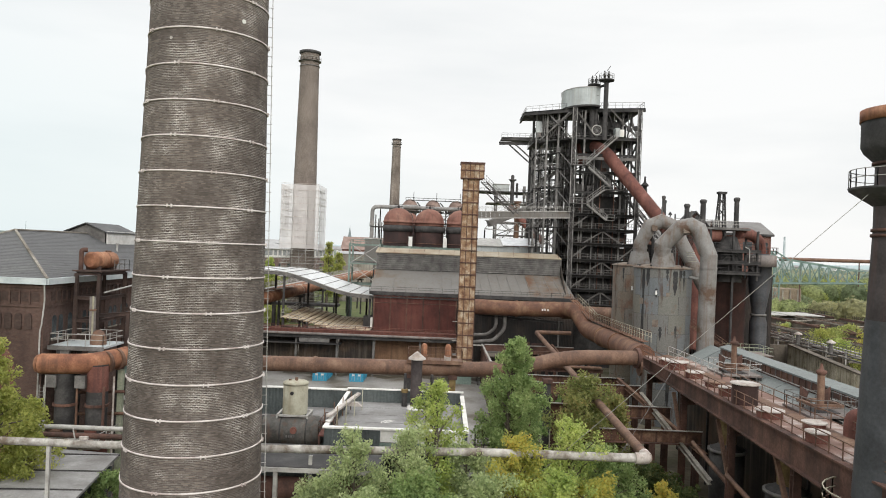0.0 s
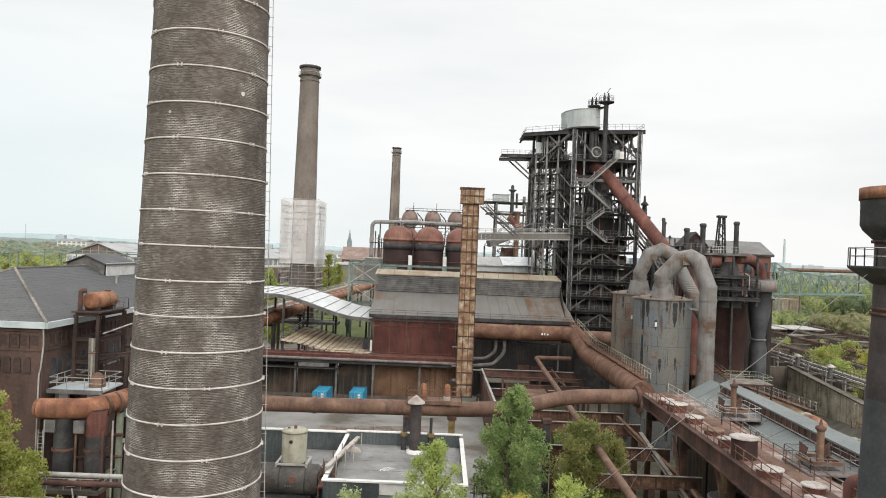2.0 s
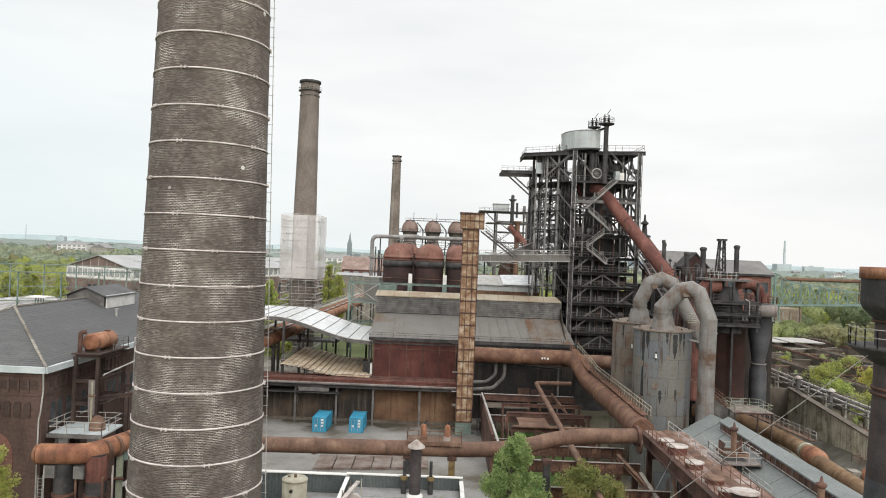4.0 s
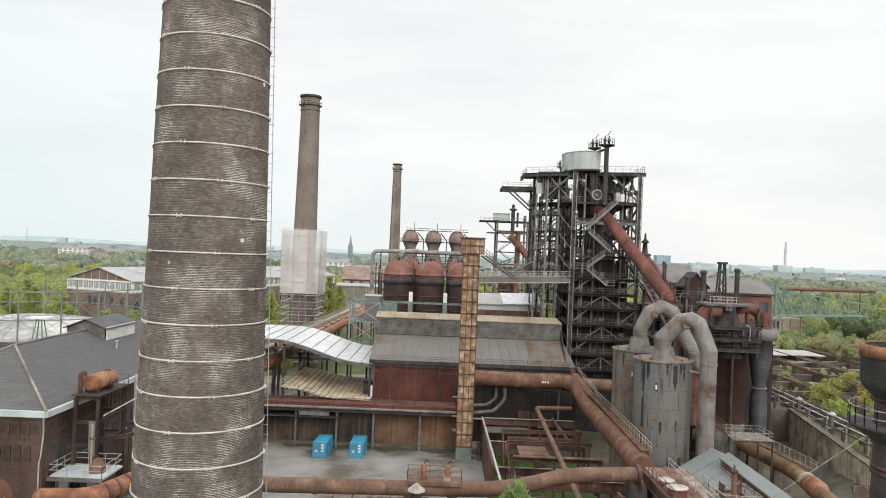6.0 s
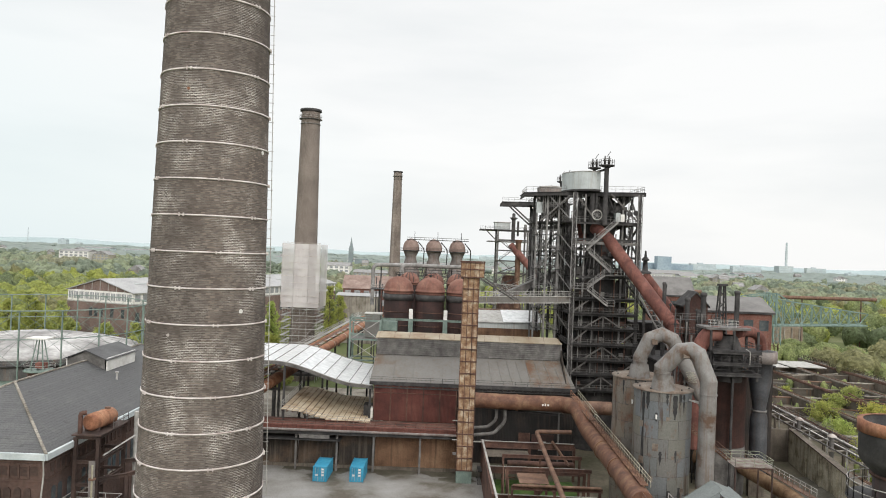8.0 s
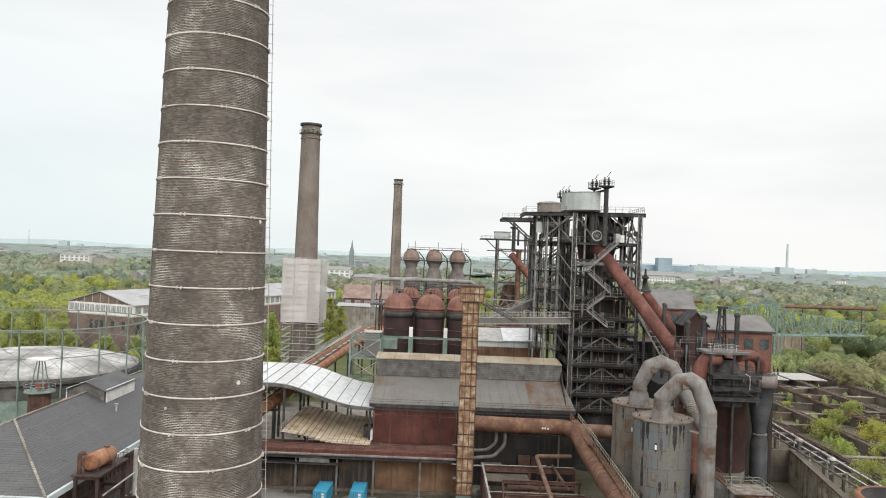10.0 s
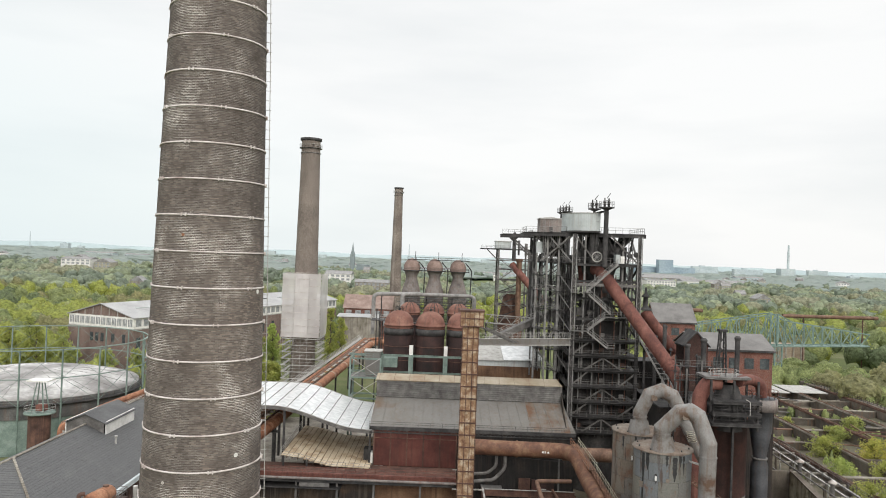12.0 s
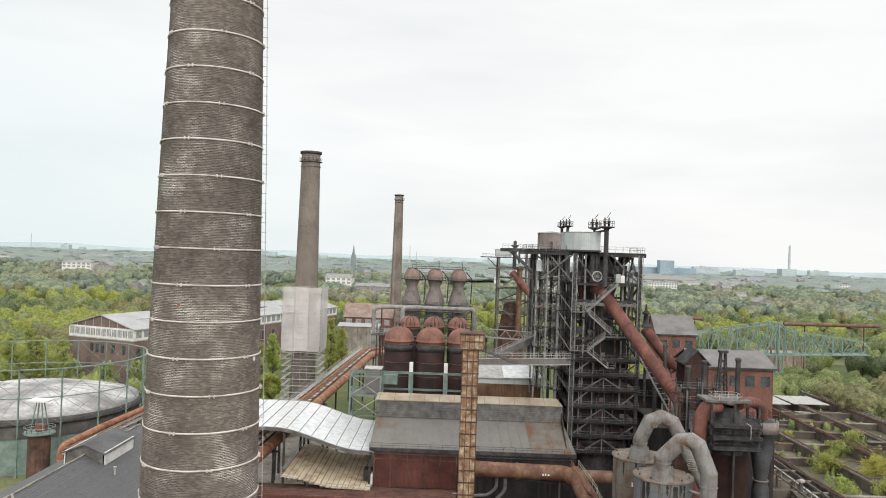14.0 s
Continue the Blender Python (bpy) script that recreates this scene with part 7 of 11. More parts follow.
    railing([(17.1, 169, z + 0.3), (17.1, 159.6, z + 0.3), (25, 154.2, z + 0.3), (40.5, y0 - 0.2, z + 0.3), (40.5, 163, z + 0.3)], f, "railgrey", 1.2, 1.5, 0.06)
    # round tank house on top
    th = thing("tank_house", (28, 157, 54.8), "pale grey sheet-clad bell house with a bowed front", "cabin")
    plan = [(25.0, 161.0), (24.45, 157.6), (24.9, 154.6), (26.2, 152.2), (27.6, 151.1), (29.0, 150.6), (30.4, 150.6), (31.5, 151.2), (31.6, 160.6)]
    part("wall", Mesh().prism([(x, y, 54.75) for x, y in plan], (0, 0, 3.95)), "palewall", th)
    part("roof", Mesh().prism([(28.1 + (x - 28.1) * 1.02, 156.4 + (y - 156.4) * 1.02, 58.7) for x, y in plan], (0, 0, 0.14)), "palesteel", th)
    part("skirt", Mesh().prism([(28.1 + (x - 28.1) * 1.03, 156.4 + (y - 156.4) * 1.03, 54.72) for x, y in plan], (0, 0, 0.35)), "iron", th)
    tb = Mesh().beam((30.2, 150.75, 55.0), (30.2, 150.75, 57.0), 0.07)
    tb.beam((29.6, 150.75, 57.0), (31.1, 150.75, 57.0), 0.07)
    part("wall_bracket", tb, "steel", th)
    # head of the second furnace tower behind
    ft = thing("furnace_tower", (28.5, 205, 0), "dark steel tower of the second furnace standing behind", "steel tower")
    for x in (24.0, 33.4):
        for y in (200.8, 209.0):
            part("column", Mesh().ibeam((x, y, 0), (x, y, 55.3), 0.6, 0.6, 0.15), "iron", ft)
    for zz in (12, 24, 33, 41, 48.5):
        for a, b in zip(around(24.0, 33.4, 200.8, 209.0, zz), around(24.0, 33.4, 200.8, 209.0, zz)[1:]):
            part("girder", Mesh().beam(a, b, 0.35, 0.5), "iron", ft)
    for za, zb in ((24, 33), (33, 41), (41, 48.5), (48.5, 55)):
        part("brace", Mesh().beam((24.0, 200.8, za), (33.4, 200.8, zb), 0.3), "iron", ft)
        part("brace", Mesh().beam((24.0, 209, zb), (24.0, 200.8, za), 0.3), "iron", ft)
    part("platform", Mesh().span(23.0, 34.4, 199.8, 210, 55.3, 55.6), "iron", ft)
    railing(around(23.1, 34.3, 199.9, 209.9, 55.6), ft, "railgrey", 1.1, 1.5, 0.06)
    t2 = thing("tank_house", (28.4, 204, 55.6), "small stained grey sheet-clad house on the second furnace tower", "cabin")
    part("wall", Mesh().span(25.4, 31.4, 201.5, 207.5, 55.6, 60.0), "wornplate", t2, "stained older cladding")
    part("roof", Mesh().prism([(25.2, 201.3, 60.0), (31.6, 201.3, 60.0), (31.6, 201.3, 60.2), (28.4, 201.3, 60.5), (25.2, 201.3, 60.2)], (0, 6.4, 0)), "palesteel", t2)
    part("door", Mesh().span(28.0, 28.9, 201.4, 201.497, 55.65, 57.7), "iron", t2)
    # bleeder pipes with valve platforms
    for x, y, top, r, pr, foot in ((32.3, 149.4, 59.9, 0.48, 1.6, 47.6), (30.6, 153.4, 59.8, 0.26, 1.35, 58.6), (33.2, 203.4, 62.3, 0.4, 1.5, 47.5), (31.9, 205.5, 62.1, 0.4, 1.3, 47.5)):
        b = thing("bleeder_pipe", (x, y, foot), "dark bleeder pipe with valve and railed round platform", "pipe", "bleeders on the furnace top")
        part("stand_pipe", Mesh().tube([(x, y, foot), (x, y, top)], r, 16), "iron", b)
        part("platform", Mesh().lathe((x, y), [(r, top - 0.5), (pr * 0.75, top - 0.18), (pr, top - 0.12), (pr, top + 0.08), (0.05, top + 0.08)], 20), "iron", b)
        rr = [(x + pr * 0.96 * math.cos(i * math.pi / 6), y + pr * 0.96 * math.sin(i * math.pi / 6), top + 0.08) for i in range(13)]
        railing(rr, b, "railgrey", 1.15, 1.0, 0.05)
        for dx in (-0.42, 0.42):
            part("valve", Mesh().lathe((x + dx, y), [(0.24, top + 0.08), (0.24, top + 0.9), (0.36, top + 0.95), (0.36, top + 1.2), (0.14, top + 1.3), (0.14, top + 1.9), (0.05, top + 2.0)], 12), "iron", b)
        for dz in (0.7, 1.5):
            part("yoke", Mesh().beam((x - 0.7, y, top + dz), (x + 0.7, y, top + dz), 0.1), "iron", b)
        part("lever", Mesh().beam((x, y, top + 1.9), (x + 0.75, y, top + 3.0), 0.12), "iron", b)
    part("bleeder_bracket", Mesh().ibeam((30.2, 153.0, 58.7), (32.6, 150.4, 59.3), 0.3, 0.4), "iron", f)
    part("gas_uptake", Mesh().tube([(30.3, 152.6, 48.3), (30.3, 152.6, 54.3)], 0.66, 16), "iron", f)
    # downcomer
    sk = thing("inclined_stair", (45, 160, 0), "dark inclined lattice stair beside the furnace", "stair")
    for y in (158.6, 161.4):
        a, b = Vector((41.2, y, 33.4)), Vector((51.5, y, 21.6))
        for dz in (0.0, 2.2):
            part("chord", Mesh().ibeam(a + Vector((0, 0, dz)), b + Vector((0, 0, dz)), 0.3, 0.35), "iron", sk)
        for k in range(9):
            p, q = a.lerp(b, k / 9), a.lerp(b, (k + 1) / 9)
            part("lattice", Mesh().beam(p, q + Vector((0, 0, 2.2)), 0.14, 0.12), "steel", sk)
    for k in range(30):
        p = Vector((41.2, 160, 33.4)).lerp(Vector((51.5, 160, 21.6)), k / 30)
        part("tread", Mesh().box((p.x, 160, p.z + 0.2), (0.34, 2.5, 0.06)), "iron", sk)
    for x in (44.0, 48.2):
        z = 33.4 - (x - 41.2) * 1.146
        part("post", Mesh().ibeam((x, 160, 0), (x, 160, z), 0.5, 0.5), "iron", sk)
    # dark block added to stand for the darkness behind the stair
    wb = thing("dust_house", (45.5, 166, 0), "tall dark sheet-clad block added behind the inclined stair", "building")
    part("wall", Mesh().span(42.4, 50.6, 164, 170, 0, 26.5), "sootshade", wb)
    part("roof", Mesh().span(42.1, 50.9, 163.7, 170.3, 26.5, 26.75), "iron", wb)
    for z in (8, 13, 18, 23):
        part("gallery", Mesh().span(42.2, 50.8, 162.9, 163.99, z, z + 0.15), "iron", wb)
        railing([(42.2, 163.0, z + 0.15), (50.8, 163.0, z + 0.15)], wb, "steel", 1.1, 1.6, 0.06)
    dcm = thing("downcomer", (40, 144, 30), "huge red rusty downcomer pipe sloping off the furnace", "pipe")
    part("pipe", Mesh().tube(bent([(31.5, 155, 47.2), (33.2, 151.2, 45.2), (44.9, 137.6, 26.6), (45.2, 138.0, 20)], 1.6), 1.3, 24), "redpipe", dcm)
    for k in (0.30, 0.86, 0.89, 0.92):
        p = Vector((33.2, 151.2, 45.2)).lerp(Vector((44.4, 138.2, 27.4)), k)
        q = Vector((33.2, 151.2, 45.2)).lerp(Vector((44.4, 138.2, 27.4)), k + 0.012)
        part("flange", Mesh().tube([p, q], 1.42, 24), "redpipe", dcm)
    part("dust_catcher", Mesh().lathe((45.2, 138.2), [(1.7, 20), (3.4, 17), (3.4, 8), (1.0, 3), (1.0, 0)], 28), "darkrust", dcm)
    # second downcomer and boom behind
    part("rear_pipe", Mesh().tube([(46.9, 172, 37.4), (54, 170, 28)], 1.25, 18), "redpipe", dcm)
    part("rear_valve", Mesh().lathe((47.2, 172), [(1.5, 37.6), (1.5, 38.0), (0.7, 38.3), (0.5, 40.6), (0.9, 40.7), (0.9, 41.0), (0.3, 41.6), (0.2, 43.0)], 14), "iron", dcm)
    r = thing("rear_gantry", (22, 200, 0), "dark crane gantry with cantilever boom behind the furnace", "gantry")
    for x, y in ((24.2, 198), (25.8, 198), (32, 198), (24.2, 206), (32, 206)):
        member((x, y, 0), (x, y, 54.2), 0.55, r, "column")
    for y in (198, 206):
        part("boom", Mesh().ibeam((14.9, y + 2, 55.0), (33, y, 55.2), 0.5, 0.9, 0.12), "iron", r)
    railing([(14.9, 199.6, 55.5), (33, 199.6, 55.6)], r, "steel", 1.1, 1.7, 0.06)
    part("deck", Mesh().span(15, 33, 199.5, 206, 55.3, 55.45), "iron", r)
    member((17.6, 200, 54.6), (24.2, 198, 48.6), 0.4, r, "strut", "steel")
    member((17.6, 207, 54.6), (24.2, 205, 48.6), 0.4, r, "strut", "steel")
    for z in (30, 36, 42, 48.8):
        for a, b in (((24.2, 198, z), (32, 198, z)), ((24.2, 198, z), (24.2, 206, z))):
            member(a, b, 0.35, r, "girder")
        member((24.2, 198, z - 6), (32, 198, z), 0.3, r, "brace")
        member((24.2, 206, z - 6), (24.2, 198, z), 0.3, r, "brace")
        part("landing", Mesh().span(23.6, 32.4, 196.8, 198, z + 0.2, z + 0.3), "iron", r)
        railing([(23.6, 196.8, z + 0.3), (32.4, 196.8, z + 0.3)], r, "steel", 1.1, 1.6, 0.07)


furnace()


def rear_furnace():
    f = thing("rear_blast_furnace", (32, 352, 0), "second blast furnace far behind with stair zigzags", "blast furnace")
    y0, y1 = 345, 358
    for x in (24.6, 38.8):
        for y in (y0, y1):
            member((x, y, 0), (x, y, 52.5), 0.8, f, "column", "steel")
    for z in (20, 26, 32, 38, 43, 48):
        for a, b in zip(around(24.6, 38.8, y0, y1, z), around(24.6, 38.8, y0, y1, z)[1:]):
            member(a, b, 0.5, f, "girder", "steel")
    part("top_deck", Mesh().span(16.2, 41, y0 - 1, y1, 52.4, 52.9), "iron", f)
    part("lower_deck", Mesh().span(20, 39, y0 - 1, y1, 47.0, 47.4), "steel", f)
    railing([(16.2, y0 - 1, 52.9), (41, y0 - 1, 52.9)], f, "steel", 1.3, 2.2, 0.1)
    member((19, y0, 52.3), (25, y0, 46.5), 0.5, f, "strut", "steel")
    part("cabin", Mesh().span(23.0, 30.4, y0 + 1, y0 + 8, 53, 56.2), "palewall", f)
    part("cabin_roof", Mesh().span(22.7, 30.7, y0 + 0.6, y0 + 8.4, 56.2, 56.5), "palesteel", f)
    part("bleeder", Mesh().tube([(31.8, y0, 47), (31.8, y0, 58.4)], 0.9, 10), "iron", f)
    part("bleeder_head", Mesh().lathe((31.8, y0), [(0.9, 57.6), (1.9, 58.4), (1.9, 58.7), (0.8, 58.8), (0.8, 60.4), (0.05, 61)], 14), "iron", f)
    part("bleeder", Mesh().tube([(34, y0, 50), (34, y0, 57)], 0.5, 8), "iron", f)
    part("bleeder", Mesh().tube([(37.5, y0, 50), (37.5, y0, 55.6)], 0.7, 8), "steel", f)
    part("uptake", Mesh().tube([(34.2, y0 - 2.5, 16), (34.2, y0 - 2.5, 46.5), (34.2, y0 - 2.5, 48.2)], [1.25, 1.25, 2.0], 14), "rust", f)
    part("downcomer", Mesh().tube([(31, y0, 45.5), (45, 332, 29)], 1.7, 14), "redpipe", f)
    part("shaft", Mesh().lathe((31.5, 352), [(6, 0), (6, 16), (3.4, 31)], 24), "darkrust", f)
    for k in range(5):
        z = 24.5 + k * 4.6
        a, b = ((25.4, 31.4) if k % 2 else (31.4, 25.4))
        stair((a, y0 - 2, z), (b, y0 - 2, z + 4.6), 1.4, f, "steel")
        part("landing", Mesh().span(b - 1.2, b + 1.2, y0 - 3, y0, z + 4.5, z + 4.65), "steel", f)
    for k in range(3):
        b = Mesh()
        b.beam((24.6, y0, 20 + 6 * k), (38.8, y0, 26 + 6 * k), 0.4)
        part("brace", b, "iron", f)
    # truss footbridge toward the front furnace
    t = thing("truss_bridge", (20, 205, 0), "pale grey lattice footbridge beside the stoves", "bridge")
    p, q = Vector((11.5, 205, 30.2)), Vector((26.0, 205, 29.6))
    for o in (0, 2.4):
        part("chord", Mesh().beam(p + Vector((0, 0, o)), q + Vector((0, 0, o)), 0.25), "palesteel", t)
    for k in range(8):
        a, b = p.lerp(q, k / 8), p.lerp(q, (k + 1) / 8)
        part("diagonal", Mesh().beam(a + Vector((0, 0, 2.4 * (k % 2))), b + Vector((0, 0, 2.4 * ((k + 1) % 2))), 0.16), "palesteel", t)
    part("deck", Mesh().beam(p + Vector((0, 1, 0)), q + Vector((0, 1, 0)), 2.0, 0.15), "steel", t)
    part("support", Mesh().beam((11.6, 206, 0), (11.6, 206, 30), 0.4), "iron", t)


rear_furnace()


def conveyor():
    c = thing("conveyor_bridge", (16, 150, 30), "grey sheet-clad conveyor bridge between hoist tower and furnace", "bridge")
    p, q = Vector((5.9, 150, 31.2)), Vector((26.0, 150, 32.0))
    for k in range(22):
        a, b = p.lerp(q, k / 22), p.lerp(q, (k + 0.95) / 22)
        part("side_panel", Mesh().beam(a, b, 0.12, 1.3), "roofsheet", c)
    for o in (-0.68, 0.68):
        part("chord", Mesh().beam(p + Vector((0, -0.1, o)), q + Vector((0, -0.1, o)), 0.16), "palesteel", c)
    part("deck", Mesh().beam(p + Vector((0, 1.3, -0.6)), q + Vector((0, 1.3, -0.6)), 2.4, 0.15), "steel", c)
    railing([p + Vector((0, 0, 0.65)), q + Vector((0, 0, 0.65))], c, "palesteel", 1.0, 1.3, 0.06)
    railing([p + Vector((0, 2.5, 0.0)), q + Vector((0, 2.5, 0.0))], c, "palesteel", 1.6, 1.3, 0.06)
    part("support", Mesh().ibeam((6.6, 151, 23), (6.6, 151, 30.4), 0.3, 0.3), "steel", c)
    # inclined second gallery behind
    part("rear_gallery", Mesh().beam((10, 163, 30), (26, 170, 37), 1.6, 1.4), "steel", c)
    railing([(10, 162, 30.8), (26, 169, 37.8)], c, "palesteel", 1.1, 1.6, 0.06)
    s = thing("lean_to", (15, 172, 0), "patched aluminium roof over a rusty lean-to", "shed")
    part("rusty_wall", Mesh().span(5.8, 22.4, 168, 168.3, 0, 23.7), "rustwall", s, "rust-brown sheet front")
    part("upper_wall", Mesh().span(5.8, 22.4, 168.1, 168.4, 23.7, 25.1), "palewall", s)
    part("wall", Mesh().span(5.9, 22.3, 168.45, 180, 0, 24.9), "roofsheet", s)
    m = Mesh()
    m.sheet([[(5.6, 167.6, 25.1), (14.0, 167.6, 25.1)], [(5.6, 179, 27.0), (14.0, 179, 27.0)]], 0.15)
    part("roof", m, "palesteel", s)
    m = Mesh()
    m.sheet([[(13.8, 167.2, 25.35), (22.8, 167.2, 25.5)], [(13.8, 178, 27.2), (22.8, 178, 27.4)]], 0.15)
    part("roof", m, "silver", s)
    part("red_wall", Mesh().span(6, 24, 182, 184, 0, 27.0), "rust", s)


conveyor()


# ---- blast main in front of the cast house ----
def blast_main():
    b = thing("blast_main", (20, 110, 12), "large rusty gas main bending along the cast house, with walkway", "pipework")
    line = bent([(6.0, 136.2, 13.3), (14, 136.0, 13.2), (22.9, 134.6, 13.5), (24.5, 131.2, 13.7), (25.8, 127.2, 10.7), (25.0, 100, 11.5), (24.2, 86, 11.9)], 1.6, 5)
    part("pipe", Mesh().tube(line, 1.42, 24), "mainrust", b)
    part("branch", Mesh().tube([(22.5, 134.6, 13.0), (31.5, 134.6, 13.0)], 1.25, 20), "rust", b)
    for p, q in (((25.37, 112, 11.14), (25.36, 112.35, 11.13)), ((25.05, 101.5, 11.45), (25.06, 101.9, 11.44)), ((14, 136, 13.2), (14.4, 135.95, 13.2))):
        part("flange", Mesh().tube([p, q], 1.56, 24), "mainrust", b)
    dk = Mesh()
    dk.beam((26.6, 126.4, 12.45), (24.9, 88, 13.45), 0.9, 0.08)
    part("walkway", dk, "mainrust", b)
    for dx in (-0.45, 0.45):
        railing([(26.6 + dx, 126.4, 12.5), (24.9 + dx, 87, 13.5)], b, "rust" if dx < 0 else "tank", 1.15, 1.5, 0.06)
    part("grating", Mesh().beam((24.3, 132.6, 15.4), (26.5, 126.6, 12.5), 1.4, 0.1), "rust", b)
    railing([(23.6, 132.5, 15.4), (25.8, 126.5, 12.5)], b, "orange", 1.15, 0.9, 0.06)
    railing([(25.0, 132.8, 15.4), (27.3, 126.8, 12.5)], b, "tank", 1.15, 0.9, 0.06)
    bar = Mesh()
    for k, (w, h) in enumerate(((0.3, 0.35), (0.22, 0.4), (0.32, 0.3), (0.5, 0.0), (0.3, 0.42), (0.26, 0.3), (0.3, 0.36), (0.3, 0.3))):
        if h:
            bar.span(18.6 + k * 0.5, 18.6 + k * 0.5 + w, 133.62, 133.66, 13.2, 13.2 + h)
    part("chalk_mark", bar, "white", b, "white chalked marks")
    # thin pipe loops
    t = thing("thin_pipe", (17, 100, 8), "long thin rusty pipe sloping across the yard edge", "pipe")
    part("pipe", Mesh().tube(bent([(23.2, 128.5, 9.8), (17.0, 128, 9.8), (15.11, 51.54, 9.33)], 1.0), 0.36, 14), "rust", t)
    part("elbow_wrap", Mesh().tube(bent([(14.21, 51.52, 9.33), (15.11, 51.54, 9.33), (15.14, 52.64, 9.35)], 0.4), 0.4, 14), "palelid", t)
    v = thing("vent_pipe", (9, 137, 5), "bent green-grey vent pipe on the sooty wall", "pipe")
    part("pipe", Mesh().tube(bent([(12.2, 137, 12.5), (12.2, 137, 9.2), (10.2, 137, 7.0), (3.4, 137, 6.2)], 0.8), 0.34, 10), "steel", v)
    part("pipe", Mesh().tube(bent([(10.6, 137.6, 12.5), (10.6, 137.6, 9.4), (9.0, 137.6, 8.0), (3.4, 137.6, 7.6)], 0.8), 0.3, 10), "steel", v)
    # steel bays in front of the recess
    f = thing("bay_frame", (15, 120, 0), "rusty girder bays with plank infill over a green pit", "steel frame")
    for y, z in ((132, 6.2), (122, 4.6), (112, 3.2)):
        part("girder", Mesh().ibeam((8.2, y, z), (24.5, y, z), 0.5, 1.1, 0.1), "darkrust", f)
        part("panel", Mesh().span(8.4, 24.3, y + 0.06, y + 0.1, z - 0.45, z + 0.45), "panelrust", f)
        for x in (8.2, 16.4, 24.5):
            part("column", Mesh().ibeam((x, y, 0), (x, y, z), 0.45, 0.45), "darkrust", f)
        part("top_rail", Mesh().beam((8.2, y - 0.1, z + 0.65), (24.5, y - 0.1, z + 0.65), 0.16, 0.1), "palesteel", f)
    part("side_wall", Mesh().span(7.7, 8.1, 104, 134, 0, 6.4), "darkrust", f)
    part("coping", Mesh().beam((7.9, 133.5, 6.6), (8.4, 96, 6.4), 0.3, 0.2), "palesteel", f)
    part("coping", Mesh().beam((6.2, 132.0, 6.6), (8.0, 132.0, 6.6), 0.2, 0.2), "palesteel", f)
    part("slab", Mesh().span(8.3, 16, 127.5, 131.8, 5.2, 5.35), "darkconcrete", f)
    part("grass_floor", Mesh().span(8.3, 24, 98, 131, 0.02, 0.2), "moss", f, "bright green moss on the pit floor")
    part("pipe", Mesh().tube([(12, 127, 4.4), (23.5, 127, 4.4)], 0.5, 12), "darkrust", f)
    for k in range(6):
        part("louvre", Mesh().span(18.2, 19.6, 133.6, 133.7, 5.0 + 0.3 * k, 5.15 + 0.3 * k), "palesteel", f)
    part("diagonal", Mesh().ibeam((20.4, 131.8, 7.2), (22.6, 126, 4.6), 0.35, 0.35), "rust", f)


blast_main()


